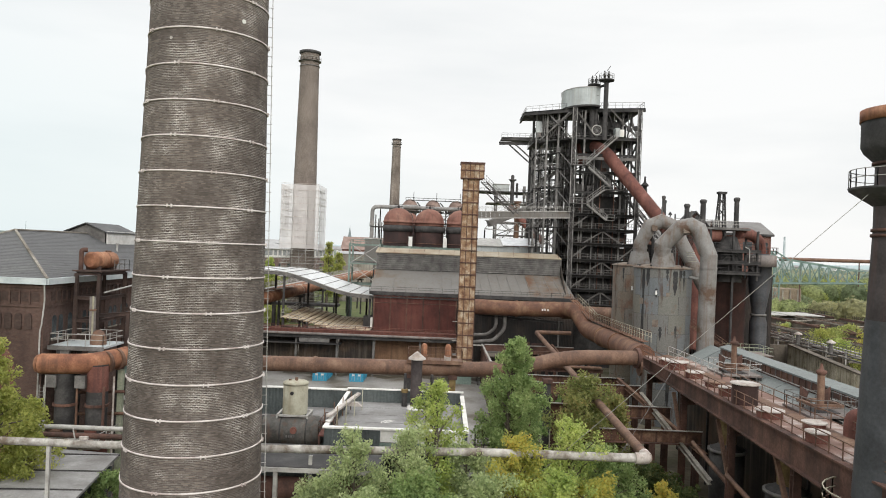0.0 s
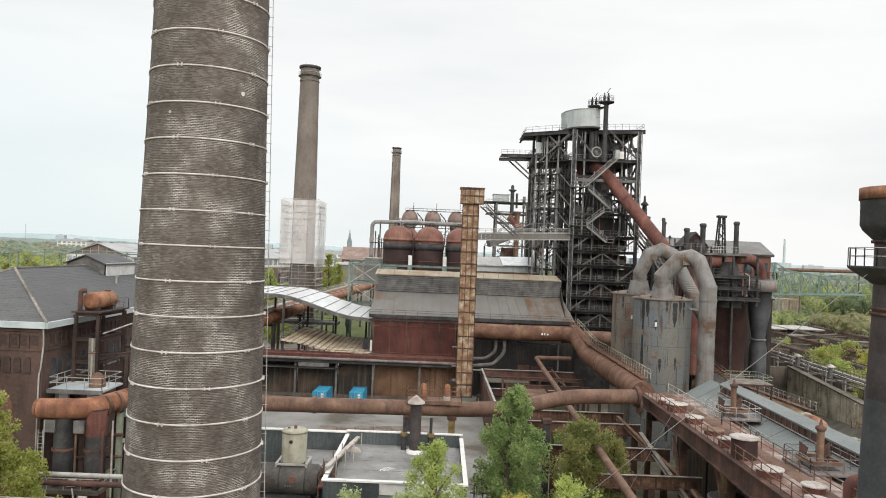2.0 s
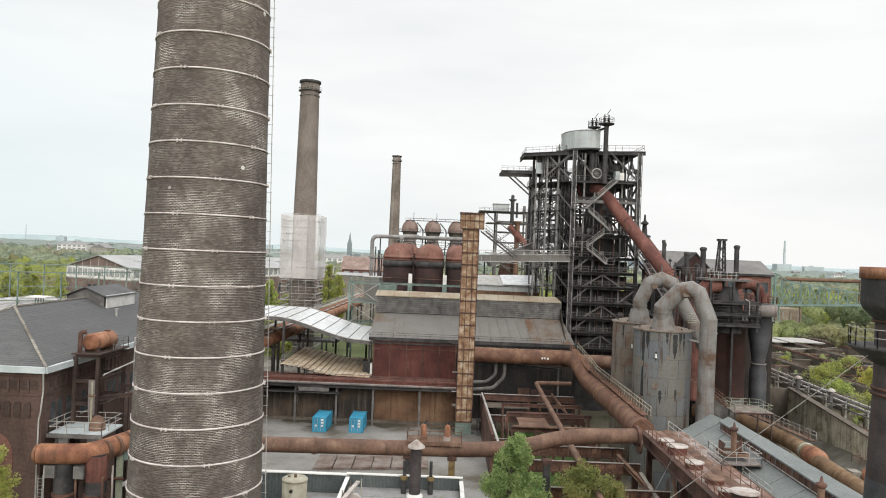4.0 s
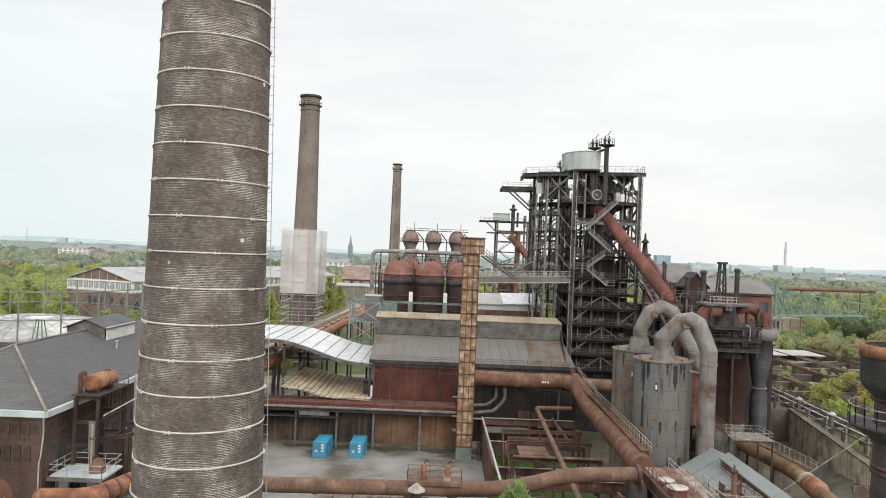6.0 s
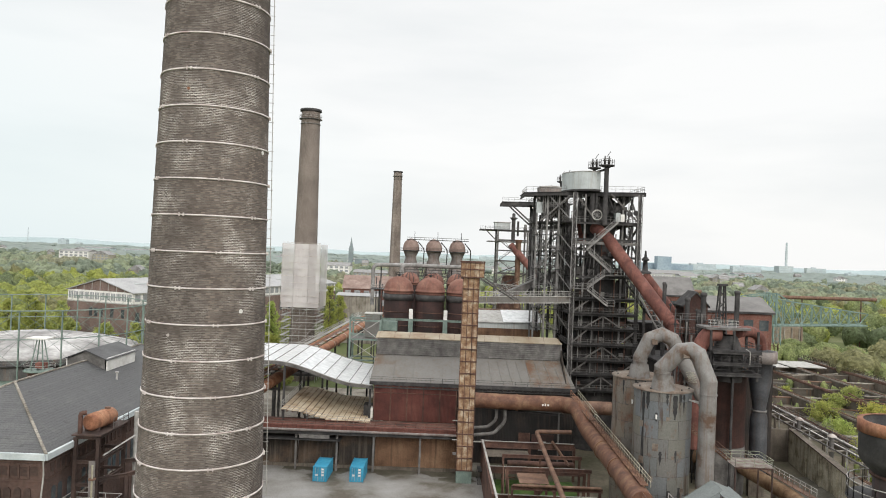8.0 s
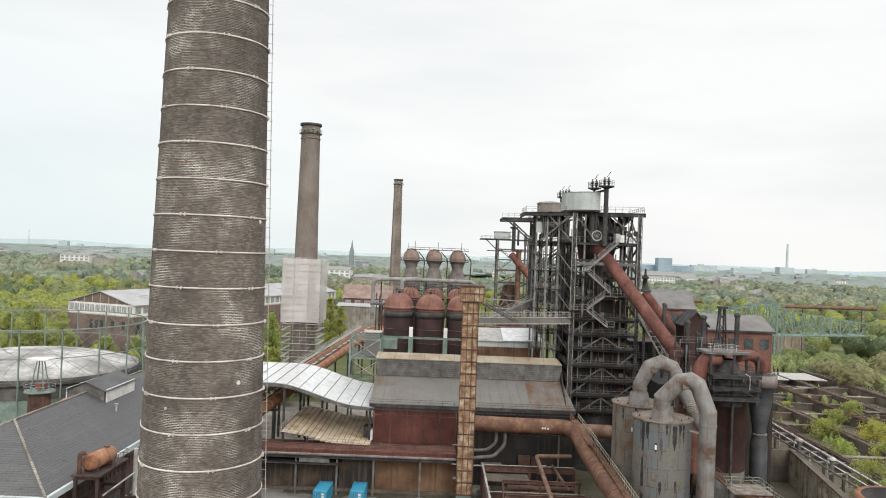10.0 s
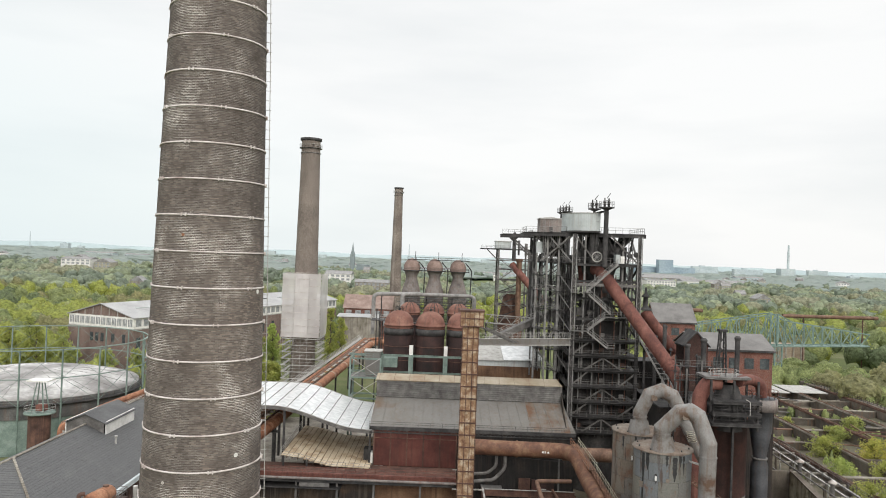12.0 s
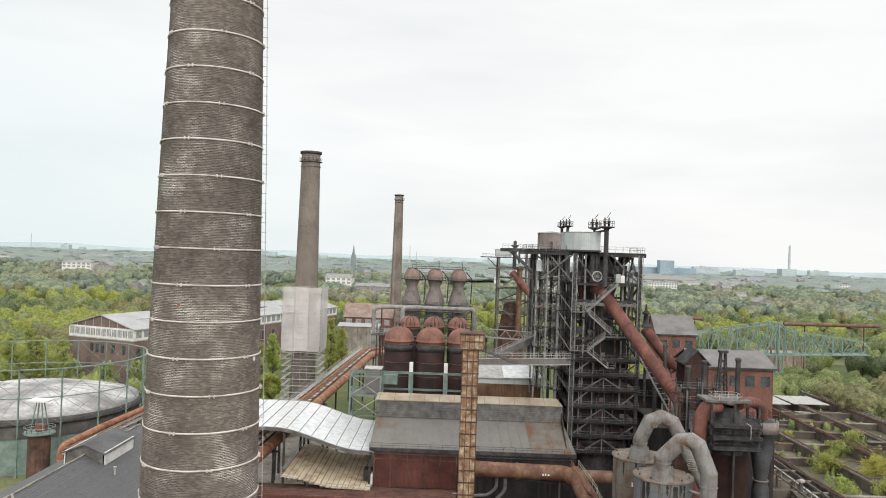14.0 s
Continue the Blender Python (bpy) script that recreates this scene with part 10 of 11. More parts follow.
    # vent stack with conical cap
    v = thing("roof_vent_stack", (-2.2, 72.6, 7.6), "dark round vent stack with pale conical cap", "vent")
    part("pipe", Mesh().tube([(-2.15, 72.6, 7.6), (-2.15, 72.6, 12.6)], 0.56, 20), "stackplate", v)
    part("cap", Mesh().lathe((-2.15, 72.6), [(0.86, 12.55), (0.86, 12.7), (0.05, 13.35)], 20), "palelid", v, "pale conical rain cap")
    part("collar", Mesh().lathe((-2.15, 72.6), [(0.85, 7.6), (0.8, 7.85), (0.56, 7.95)], 20), "white", v)
    for x in (-3.3, -0.6):
        e = thing("roof_exhaust", (x, 73.6, 7.6), "thin dark exhaust pipe with ochre flange", "exhaust", "exhausts by the vent stack")
        part("pipe", Mesh().tube([(x, 73.6, 7.6), (x, 73.6, 10.9)], 0.15, 10), "iron", e)
        part("flange", Mesh().tube([(x, 73.6, 9.0), (x, 73.6, 9.35)], 0.36, 12), "yellowish", e)
        part("sleeve", Mesh().tube([(x, 73.6, 7.6), (x, 73.6, 9.0)], 0.28, 12), "iron", e)
    # chalk drawing on the felt
    c = Mesh()
    for k in range(9):
        c.box((-5.0 + 0.22 * (k % 4) + 0.05 * k, 66.4 + 0.35 * (k // 3), 7.61), (0.09, 0.5, 0.012), 35 * k)
    whole("roof_marking", c, "white", "small white painted marks on the felt roof", "marking")
    f = thing("fire_ladder", (4.6, 64.5, 0), "dark steel access ladder frame beside the workshop", "ladder")
    for x in (3.6, 4.4, 6.4):
        part("post", Mesh().beam((x, 66, 0), (x, 66, 7.2), 0.12), "iron", f)
    for z in (4.8, 5.4, 6.0):
        part("rail", Mesh().beam((3.2, 66, z), (9, 66, z), 0.1), "iron", f)
    ladder((4.0, 65.8, 0), 7.4, f, "darkrust", (0, 1))


workshop()


def standing_tank():
    x, y = -12.9, 66.2
    t = thing("standing_tank", (x, y, 0), "pale cream upright tank on a steel stand", "tank")
    part("shell", Mesh().lathe((x, y), [(1.12, 8.2), (1.12, 11.0), (1.0, 11.12), (0.05, 11.28)], 28), "tank", t)
    part("rim", Mesh().lathe((x, y), [(1.13, 10.85), (1.17, 10.85), (1.17, 11.02), (1.13, 11.02)], 28), "tank", t)
    part("cone", Mesh().lathe((x, y), [(1.1, 8.2), (0.75, 7.6), (0.7, 6.9)], 28), "iron", t)
    part("gauge", Mesh().tube([(x - 0.1, y - 1.13, 10.2), (x - 0.1, y - 1.25, 10.2)], 0.16, 12), "iron", t)
    part("hatch", Mesh().tube([(x + 0.1, y - 0.3, 11.2), (x + 0.1, y - 0.3, 11.5)], 0.14, 8), "rust", t)
    part("hatch", Mesh().tube([(x - 0.5, y - 0.2, 11.1), (x - 0.5, y - 0.2, 11.3)], 0.12, 8), "rust", t)
    for dx in (-1.35, 1.35):
        for dy in (-1.2, 1.2):
            part("leg", Mesh().beam((x + dx, y + dy, 0), (x + dx, y + dy, 8.3), 0.18), "palesteel", t)
    for a, b in zip(around(x - 1.35, x + 1.35, y - 1.2, y + 1.2, 8.2), around(x - 1.35, x + 1.35, y - 1.2, y + 1.2, 8.2)[1:]):
        part("ring_beam", Mesh().beam(a, b, 0.2, 0.16), "palesteel", t)
    b = thing("boiler", (-13.2, 65.2, 0), "dark horizontal boiler drum with manhole", "boiler")
    part("shell", Mesh().tube([(-16.4, 65.6, 6.75), (-16.2, 65.6, 6.75), (-10.6, 65.6, 6.75), (-10.2, 65.6, 6.75)], [1.1, 1.38, 1.38, 1.0], 28), "boilerplate", b)
    part("manhole", Mesh().tube([(-12.6, 64.35, 7.1), (-12.6, 64.1, 7.1)], 0.3, 14), "redpipe", b)
    for xx in (-15.6, -13.9, -11.6):
        part("hoop", Mesh().tube([(xx, 65.6, 6.75), (xx + 0.12, 65.6, 6.75)], 1.42, 28), "iron", b)
    part("cradle", Mesh().span(-16, -11, 64.6, 66.6, 0, 5.6), "iron", b)
    bars = Mesh()
    for k in range(4):
        bars.box((-13.2 + 0.22 * k, 64.2, 6.55), (0.14, 0.03, 0.18))
    part("marking", bars, "steel", b)
    d = thing("pipe_shed", (-11, 53.5, 0), "dark low pipe shed with rusty duct under the trees", "shed")
    part("roof", Mesh().span(-16, -4, 52.0, 58, 7.3, 7.6), "iron", d)
    part("roof_edge", Mesh().span(-16, -4, 51.8, 51.998, 7.25, 7.55), "palesteel", d)
    part("duct", Mesh().tube([(-15, 53.2, 5.6), (-5, 53.2, 5.6)], 0.9, 18), "darkrust", d)
    for xx in (-11.5, -7.6):
        part("post", Mesh().span(xx, xx + 0.3, 51.9, 52.2, 0, 7.25), "palesteel", d)
    part("back_wall", Mesh().span(-16, -4, 57.6, 58, 0, 7.3), "cladding", d)


standing_tank()


def yard_pipes():
    g_ = thing("yard_gas_main", (0, 79, 10), "big rusty gas main crossing the yard on stub posts", "pipework")
    part("pipe", Mesh().tube(bent([(-29, 78.5, 10.5), (4.5, 79.8, 10.6), (9.0, 80.4, 10.9), (14.6, 81.4, 12.15), (22.4, 82.4, 12.2)], 2.5), 0.83, 24), "rust", g_)
    part("joint", Mesh().tube([(-13.6, 79.1, 10.55), (-13.2, 79.12, 10.55)], 0.92, 24), "rust", g_)
    part("end_flange", Mesh().tube([(22.3, 82.4, 12.2), (22.7, 82.45, 12.2)], 1.15, 24), "darkrust", g_)
    part("end_disc", Mesh().tube([(22.7, 82.4, 11.4), (22.9, 82.4, 11.4)], 1.2, 20), "rust", g_)
    for x, mat in ((-20, "iron"), (-3.2, "concrete"), (1.6, "ochre"), (12, "green")):
        part("support_post", Mesh().span(x - 0.35, x + 0.35, 79.2, 79.9, 0, 9.9), "yellowish" if mat == "ochre" else "iron", g_)
        part("saddle", Mesh().span(x - 0.5, x + 0.5, 79.0, 80.2, 9.5, 9.95), "darkrust", g_)
    part("deck", Mesh().span(-3.4, 2.6, 78.6, 81, 11.35, 11.55), "rust", g_)
    part("deck_fascia", Mesh().span(-3.45, 2.65, 78.5, 78.597, 11.2, 11.6), "rust", g_)
    railing(around(-3.35, 2.55, 78.65, 80.9, 11.55), g_, "rust", 1.15, 1.2, 0.05)
    for x in (-1.6, 1.0):
        v = thing("relief_valve", (x, 79.6, 11.5), "rust-orange relief valve standing on the pipe deck", "valve", "relief valves on the pipe deck")
        part("body", Mesh().lathe((x, 79.6), [(0.32, 11.5), (0.32, 12.9), (0.25, 13.2), (0.05, 13.3)], 14), "orange", v)
        part("lever", Mesh().tube(bent([(x, 79.6, 13.2), (x + 0.25, 79.6, 13.7), (x + 0.5, 79.6, 13.5)], 0.2), 0.07, 6), "iron", v)
        part("base", Mesh().box((x, 79.6, 11.75), (0.8, 0.8, 0.4)), "rust" if x < 0 else "palelid", v)
    w = thing("white_pipe", (-10, 52, 8.5), "long pale flaking steam pipe crossing in front", "pipe")
    part("pipe", Mesh().tube([(-60, 53.4, 8.35), (-21, 52.5, 8.5), (3.5, 51.64, 9.28), (14.31, 51.54, 9.33)], [0.27, 0.28, 0.3, 0.32], 14), "palepipe", w)
    part("bracket", Mesh().beam((-26.0, 52.5, 8.6), (-26.2, 52.5, 9.6), 0.07), "palesteel", w)
    part("lamp", Mesh().box((-25.3, 52.3, 9.0), (0.6, 0.2, 0.2)), "palelid", w)
    for x in (-44, -28, -19.5, -9, 2):
        part("post", Mesh().beam((x, 52.7, 0), (x, 52.7, 8.25), 0.25), "palesteel", w)
    part("trunk_pipe", Mesh().tube([(-44, 66.5, 6.0), (-22, 66.5, 6.0)], 0.22, 10), "palesteel", w)
    part("trunk_pipe", Mesh().tube([(-44, 66.0, 5.4), (-22, 66.0, 5.4)], 0.25, 10), "darkrust", w)
    # girder rows on the right of the trees
    f = thing("girder_rows", (20, 74, 0), "dark rusty girder frames under the gas collector", "steel frame")
    for y, z, xa, xb in ((70, 6.4, 14.0, 25.6), (76.5, 7.3, 12.0, 24.6), (82.5, 8.4, 10.0, 23.0), (92, 7.6, 10, 23.5)):
        part("girder", Mesh().ibeam((xa, y, z), (xb, y, z), 0.6, 1.3, 0.12), "darkrust", f)
        n = int((xb - xa) / 1.3)
        for k in range(n):
            a = xa + (xb - xa) * k / n
            part("web_panel", Mesh().span(a + 0.1, a + (xb - xa) / n - 0.1, y - 0.09, y - 0.065, z - 0.5, z + 0.5), "panelrust", f)
        part("top_rail", Mesh().beam((xa, y - 0.3, z + 0.7), (xb, y - 0.3, z + 0.7), 0.14, 0.08), "palesteel", f)
        for x in (xa + 0.4, (xa + xb) / 2 + 1, xb - 0.5):
            part("column", Mesh().ibeam((x, y, 0), (x, y, z - 0.6), 0.6, 0.6, 0.1), "darkrust", f)
    part("diagonal", Mesh().ibeam((20.8, 84, 9.4), (25.4, 68, 5.2), 0.4, 0.5), "rust", f)
    part("rod", Mesh().beam((13.0, 78, 6.0), (16.6, 66, 3.0), 0.14), "palesteel", f)
    part("tie_rod", Mesh().beam((24.2, 74, 12.8), (13.0, 58, 4.6), 0.035), "steel", f)


yard_pipes()


# ---- loose things on the ground ----
def scrap():
    r = np.random.default_rng(33)
    for k in range(46):
        x, y = (12 + 11 * r.random(), 84 + 50 * r.random()) if k < 26 else (-30 + 34 * r.random(), 137 + 0.6 * r.random())
        if k >= 40:
            x, y = -31 + 5 * r.random(), 67 + 5 * r.random()
        kind = k % 4
        a = r.random() * 6.3
        if kind == 0:
            m = Mesh().beam((x, y, 0.12), (x + 2.6 * math.cos(a), y + 2.6 * math.sin(a), 0.2), 0.14, 0.16)
            whole("steel_offcut", m, "rust", "rusty steel offcut lying on the ground", "scrap", "scrap on the ground")
        elif kind == 1:
            m = Mesh().box((x, y, 0.36), (1.2 + r.random(), 0.9, 0.7), math.degrees(a))
            m.box((x, y, 0.74), (1.3 + 0.5 * r.random(), 1.0, 0.06), math.degrees(a))
            whole("scrap_crate", m, "darkrust", "dark rusty scrap crate on the ground", "crate", "scrap on the ground")
        elif kind == 2:
            m = Mesh().tube([(x, y, 0.25), (x + 1.8 * math.cos(a), y + 1.8 * math.sin(a), 0.25)], 0.22, 10)
            whole("pipe_length", m, "rust", "short rusty pipe length on the ground", "pipe", "scrap on the ground")
        else:
            m = Mesh()
            m.prism([(x, y, 0.02), (x + 1.6 * math.cos(a), y + 1.6 * math.sin(a), 0.02), (x + 1.2 * math.cos(a + 0.9), y + 1.2 * math.sin(a + 0.9), 0.02)], (0, 0, 0.09))
            whole("sheet_offcut", m, "palesteel", "pale sheet metal offcut on the ground", "scrap", "scrap on the ground")


scrap()


# ---- steel frames in the sunken yard before the furnace ----
def pit_frames():
    f = thing("pit_frame", (16, 110, 0), "rusty portal frames and pipes over the sunken yard", "steel frame")
    for y, z in ((98, 6.4), (106, 6.8), (114, 7.2), (122, 7.0)):
        part("beam", Mesh().ibeam((10.6, y, z), (24.0, y, z), 0.35, 0.55), "darkrust", f)
        for x in (10.8, 17.0, 23.6):
            part("column", Mesh().ibeam((x, y, 0), (x, y, z - 0.3), 0.35, 0.35), "darkrust", f)
    part("pipe", Mesh().tube([(10.8, 105.2, 7.4), (23.6, 105.2, 7.4)], 0.22, 10), "rust", f)
    part("sheet_cover", Mesh().span(12.0, 16.4, 107, 112, 7.15, 7.22), "rust", f)
    for k in range(5):
        part("brace", Mesh().beam((10.8, 98 + 5 * k, 1.0), (10.8, 102 + 5 * k, 6.2), 0.14), "rust", f)


pit_frames()


# ---- trees ----
def leaf_cloud(rng, centres, radii, count, size, squash=1.0):
    """Many small leaf clumps, each a folded quad, spread in the shells of blobs."""
    m = Mesh()
    c = np.array(centres, float)
    r = np.array(radii, float)
    w = r ** 2
    pick = rng.choice(len(c), count, p=w / w.sum())
    d = rng.normal(size=(count, 3))
    d /= np.linalg.norm(d, axis=1)[:, None]
    rad = r[pick] * (0.1 + 1.25 * rng.random(count) ** 0.7)
    p = c[pick] + d * rad[:, None] * np.array([1, 1, squash])
    u = rng.normal(size=(count, 3)) + d * 0.3
    u /= np.linalg.norm(u, axis=1)[:, None]
    v = np.cross(u, rng.normal(size=(count, 3)))
    v /= np.linalg.norm(v, axis=1)[:, None]
    s = size * (0.6 + 0.8 * rng.random(count))[:, None]
    a, b = u * s, v * s * 0.6
    verts = np.stack([p - a, p - b * 0.9, p + a, p + b], 1).reshape(-1, 3)
    m.v = [tuple(x) for x in verts.tolist()]
    m.f = [(4 * i, 4 * i + 1, 4 * i + 2, 4 * i + 3) for i in range(count)]
    m.s = [True] * count
    return m


def tree(x, y, h, spread, leaf, seed, label, base=0.25, count=9000, size=0.22, slim=1.0, group=""):
    rng = np.random.default_rng(seed)
    t = thing("tree", (x, y, 0), label, "tree", group)
    trunk = Mesh()
    lean = rng.normal(size=2) * 0.25
    top = Vector((x + lean[0], y + lean[1], h * 0.93))
    trunk.tube([(x, y, 0), (x + lean[0] * 0.2, y + lean[1] * 0.2, h * 0.3), (x + lean[0] * 0.6, y + lean[1] * 0.6, h * 0.65), top], [0.026 * h, 0.019 * h, 0.01 * h, 0.003 * h], 9)
    part("trunk", trunk, "bark", t)
    cs, rs = [], []
    n = int(14 + h * 1.6)
    limbs = Mesh()
    for i in range(n):
        k = base + (1 - base) * (i + rng.random()) / n
        ang = i * 2.4 + rng.random()
        out = spread * (1.0 - abs((k - base) / (1 - base) - 0.33) ** 1.4 * 1.25) * (0.55 + 0.6 * rng.random())
        out = max(0.25, out)
        s = Vector((x + lean[0] * k, y + lean[1] * k, h * k * 0.9))
        e = s + Vector((math.cos(ang) * out, math.sin(ang) * out, out * (0.35 + 0.5 * rng.random()) * slim))
        limbs.tube([s, s.lerp(e, 0.5) + Vector((0, 0, 0.1 * out)), e], [0.006 * h, 0.004 * h, 0.0015 * h], 5)
        for q in (0.55, 1.0):
            p = s.lerp(e, q)
            cs.append(p)
            rs.append(spread * (0.12 + 0.21 * rng.random()) * (1.15 - 0.5 * k))
    for _ in range(3):
        cs.append(top + Vector((rng.normal() * 0.2, rng.normal() * 0.2, -rng.random() * 0.8)))
        rs.append(0.12 * spread + 0.15)
    part("branchwork", limbs, "bark", t)
    part("crown", leaf_cloud(rng, cs, rs, count, size, 1.15), leaf, t)
    return t


tree(6.3, 66.2, 16.8, 2.7, "leaf", 3, "tall fresh green poplar in the yard", 0.12, 22000, 0.125, 1.8)
tree(7.8, 67.6, 13.4, 2.5, "leaf", 4, "second stem of the green yard poplar", 0.12, 14000, 0.125, 1.7)
tree(14.6, 71.5, 12.4, 3.6, "leaf_olive", 5, "bushy olive green tree with red-brown tips", 0.2, 15000, 0.13)
tree(17.6, 72.4, 10.2, 2.4, "leaf_olive", 6, "olive green side stem with red-brown tips", 0.15, 8000, 0.13)
TREES = [(9.6, 53.2, 11.9, 2.8, "leaf_fresh"), (12.4, 55.0, 9.6, 2.4, "leaf"), (5.6, 51.6, 10.8, 2.6, "leaf_yellow"), (2.6, 52.4, 9.9, 2.6, "leaf_silver"), (0.3, 52.8, 15.0, 2.2, "leaf_fresh"), (-2.2, 50.6, 11.6, 2.4, "leaf_silver"), (-5.4, 51.0, 10.9, 2.4, "leaf_silver"), (-7.6, 49.0, 8.0, 2.2, "leaf_silver"), (-1.0, 47.8, 9.2, 2.6, "leaf"), (3.6, 47.6, 9.0, 2.6, "leaf_silver"), (7.8, 48.0, 9.6, 2.6, "leaf_fresh"), (11.4, 50.2, 8.4, 2.4, "leaf_yellow"), (-4.4, 46.4, 7.8, 2.3, "leaf_silver"), (14.6, 58.6, 7.4, 2.2, "leaf"), (1.4, 45.0, 7.4, 2.4, "leaf_silver"), (6.4, 44.6, 7.6, 2.4, "leaf")]
for i, (x, y, h, sp, lf) in enumerate(TREES):
    say = {"leaf": "green young poplar in the thicket", "leaf_silver": "silvery grey-green young poplar in the thicket", "leaf_fresh": "bright green young poplar in the thicket", "leaf_yellow": "yellowing young poplar in the thicket"}[lf]
    tree(x, y, h, sp, lf, 80 + i, say, 0.1, 12500, 0.105, 1.6, "thicket in front of the workshop")
tree(18.6, 58.6, 5.6, 1.5, "leaf_yellow", 31, "small yellow sapling below the girders", 0.1, 4500, 0.11)
tree(21.6, 62.0, 4.2, 1.7, "leaf_dark", 37, "dark green bush below the collector", 0.1, 4500, 0.16)
tree(19.5, 66.5, 4.6, 2.2, "leaf_dark", 38, "dark green bush below the collector", 0.1, 5500, 0.16)
tree(-35.2, 57.6, 16.0, 2.9, "leaf_willow", 41, "drooping yellow-green willow by the hall", 0.1, 22000, 0.12, 0.8)
tree(-33.4, 59.2, 10.8, 2.3, "leaf_willow", 43, "lower willow growth by the hall", 0.08, 11000, 0.12, 0.7)
tree(-36.5, 54.2, 10.2, 2.6, "leaf_willow", 44, "broad willow growth by the hall", 0.08, 11000, 0.12, 0.7)
tree(-27.0, 60.4, 4.0, 1.8, "leaf", 47, "green shrub beside the low shed", 0.1, 5000, 0.12)

# shrubs on the ore bunkers
BUNK = [(94, 178, 7.8, 3.9, "leaf_willow"), (103, 173, 8.8, 4.2, "leaf_yellow"), (107, 178, 7.6, 3.4, "leaf_yellow"), (87, 158, 8.0, 3.3, "leaf_fresh"), (97, 158, 8.0, 3.4, "leaf_willow"), (77, 178, 7.4, 2.4, "leaf_shrub"), (106, 196, 7.0, 3.0, "leaf_shrub"), (98, 206, 6.8, 2.4, "leaf_willow"), (117, 208, 7.2, 3.0, "leaf_shrub"), (83, 140, 8.6, 3.6, "leaf_willow"), (72, 116, 8.0, 2.6, "leaf_shrub"), (79, 128, 8.0, 3.0, "leaf_fresh"), (128, 200, 7.0, 3.0, "leaf_shrub"), (122, 188, 7.4, 3.2, "leaf_yellow")]
for i, (x, y, h, s, lf) in enumerate(BUNK):
    tree(x, y, h, s, lf, 60 + i, "yellow-green shrub rooted in the ore bunkers", 0.3, 3200, 0.18, 0.9, "shrubs in the bunkers")


def crowns(name, rng, spots, label, leaf, count=40, card=0.07):
    """Woodland as one mass: each crown a lumpy rounded body with a fringe of small leaf clumps."""
    V, F, S, base = [], [], [], 0
    cols, rows = 10, 5
    ang = np.arange(cols) * 2 * math.pi / cols
    lat = np.array([-0.75, -0.2, 0.25, 0.62, 0.9])
    body = np.array([(math.cos(a) * math.sqrt(1 - q * q), math.sin(a) * math.sqrt(1 - q * q), q) for q in lat for a in ang] + [(0, 0, 1)])
    quads = [(k * cols + i, k * cols + (i + 1) % cols, (k + 1) * cols + (i + 1) % cols, (k + 1) * cols + i) for k in range(rows - 1) for i in range(cols)]
    quads += [((rows - 1) * cols + i, (rows - 1) * cols + (i + 1) % cols, rows * cols) for i in range(cols)]
    for x, y, h, r in spots:
        size = np.array([r, r, h * 0.42])
        mid_ = np.array([x, y, h * 0.58])
        ph = rng.random(3) * 6.3
        lump = lambda d: 1 + 0.2 * np.sin(d[:, 0] * 4.2 + ph[0]) * np.cos(d[:, 1] * 3.8 + ph[1]) + 0.13 * np.sin(d[:, 2] * 5 + d[:, 0] * 6 + ph[2])
        c = mid_ + body * size * (0.95 * lump(body) * (1 + 0.08 * rng.normal(size=len(body))))[:, None]
        V.append(c)
        F += [tuple(k + base for k in f) for f in quads]
        S += [True] * len(quads)
        base += len(c)
        n = count
        d = rng.normal(size=(n, 3))
        d[:, 2] = np.abs(d[:, 2]) * 0.9 - 0.25
        d /= np.linalg.norm(d, axis=1)[:, None]
        p = mid_ + d * size * (lump(d) * (0.97 + 0.07 * rng.normal(size=n)))[:, None]
        u = rng.normal(size=(n, 3))
        u -= d * (u * d).sum(1)[:, None] * 0.7
        u /= np.linalg.norm(u, axis=1)[:, None]
        v = np.cross(d, u) + rng.normal(size=(n, 3)) * 0.3
        s = r * card * (0.6 + 0.8 * rng.random(n))[:, None]
        V.append(np.stack([p - u * s, p - v * s, p + u * s, p + v * s], 1).reshape(-1, 3))
        F += (base + np.arange(4 * n).reshape(n, 4)).tolist()
        S += [False] * n
        base += 4 * n
    me = bpy.data.meshes.new(name)
    me.from_pydata(np.concatenate(V).tolist(), [], F)
    me.polygons.foreach_set("use_smooth", S)
    me.materials.append(M[leaf])
    return tagged(new(name, me), label, "woodland", kind="stuff")


def in_office(x, y):
    """Inside or hard by the long brick works hall."""
    a = radians(-20.4)
    dx, dy = x + 114.15, y - 266.15
    p, q = dx * math.cos(a) + dy * math.sin(a), -dx * math.sin(a) + dy * math.cos(a)
    return -38 < p < 7 and -7 < q < 158


def free_spot(x, y):
    """Keeps the works, the yards and the roads clear of trees."""
    if y < 285 and -145 < x < 141:
        return False
    if 255 <= y < 385 and -70 < x < 60:
        return False
    if 280 < y < 362 and 88 < x < 176:
        return False
    if in_office(x, y):
        return False
    if -95 < x < -20 and 300 < y < 385:
        return False
    if 168 < x < 196 and 225 < y < 350:
        return False
    return True


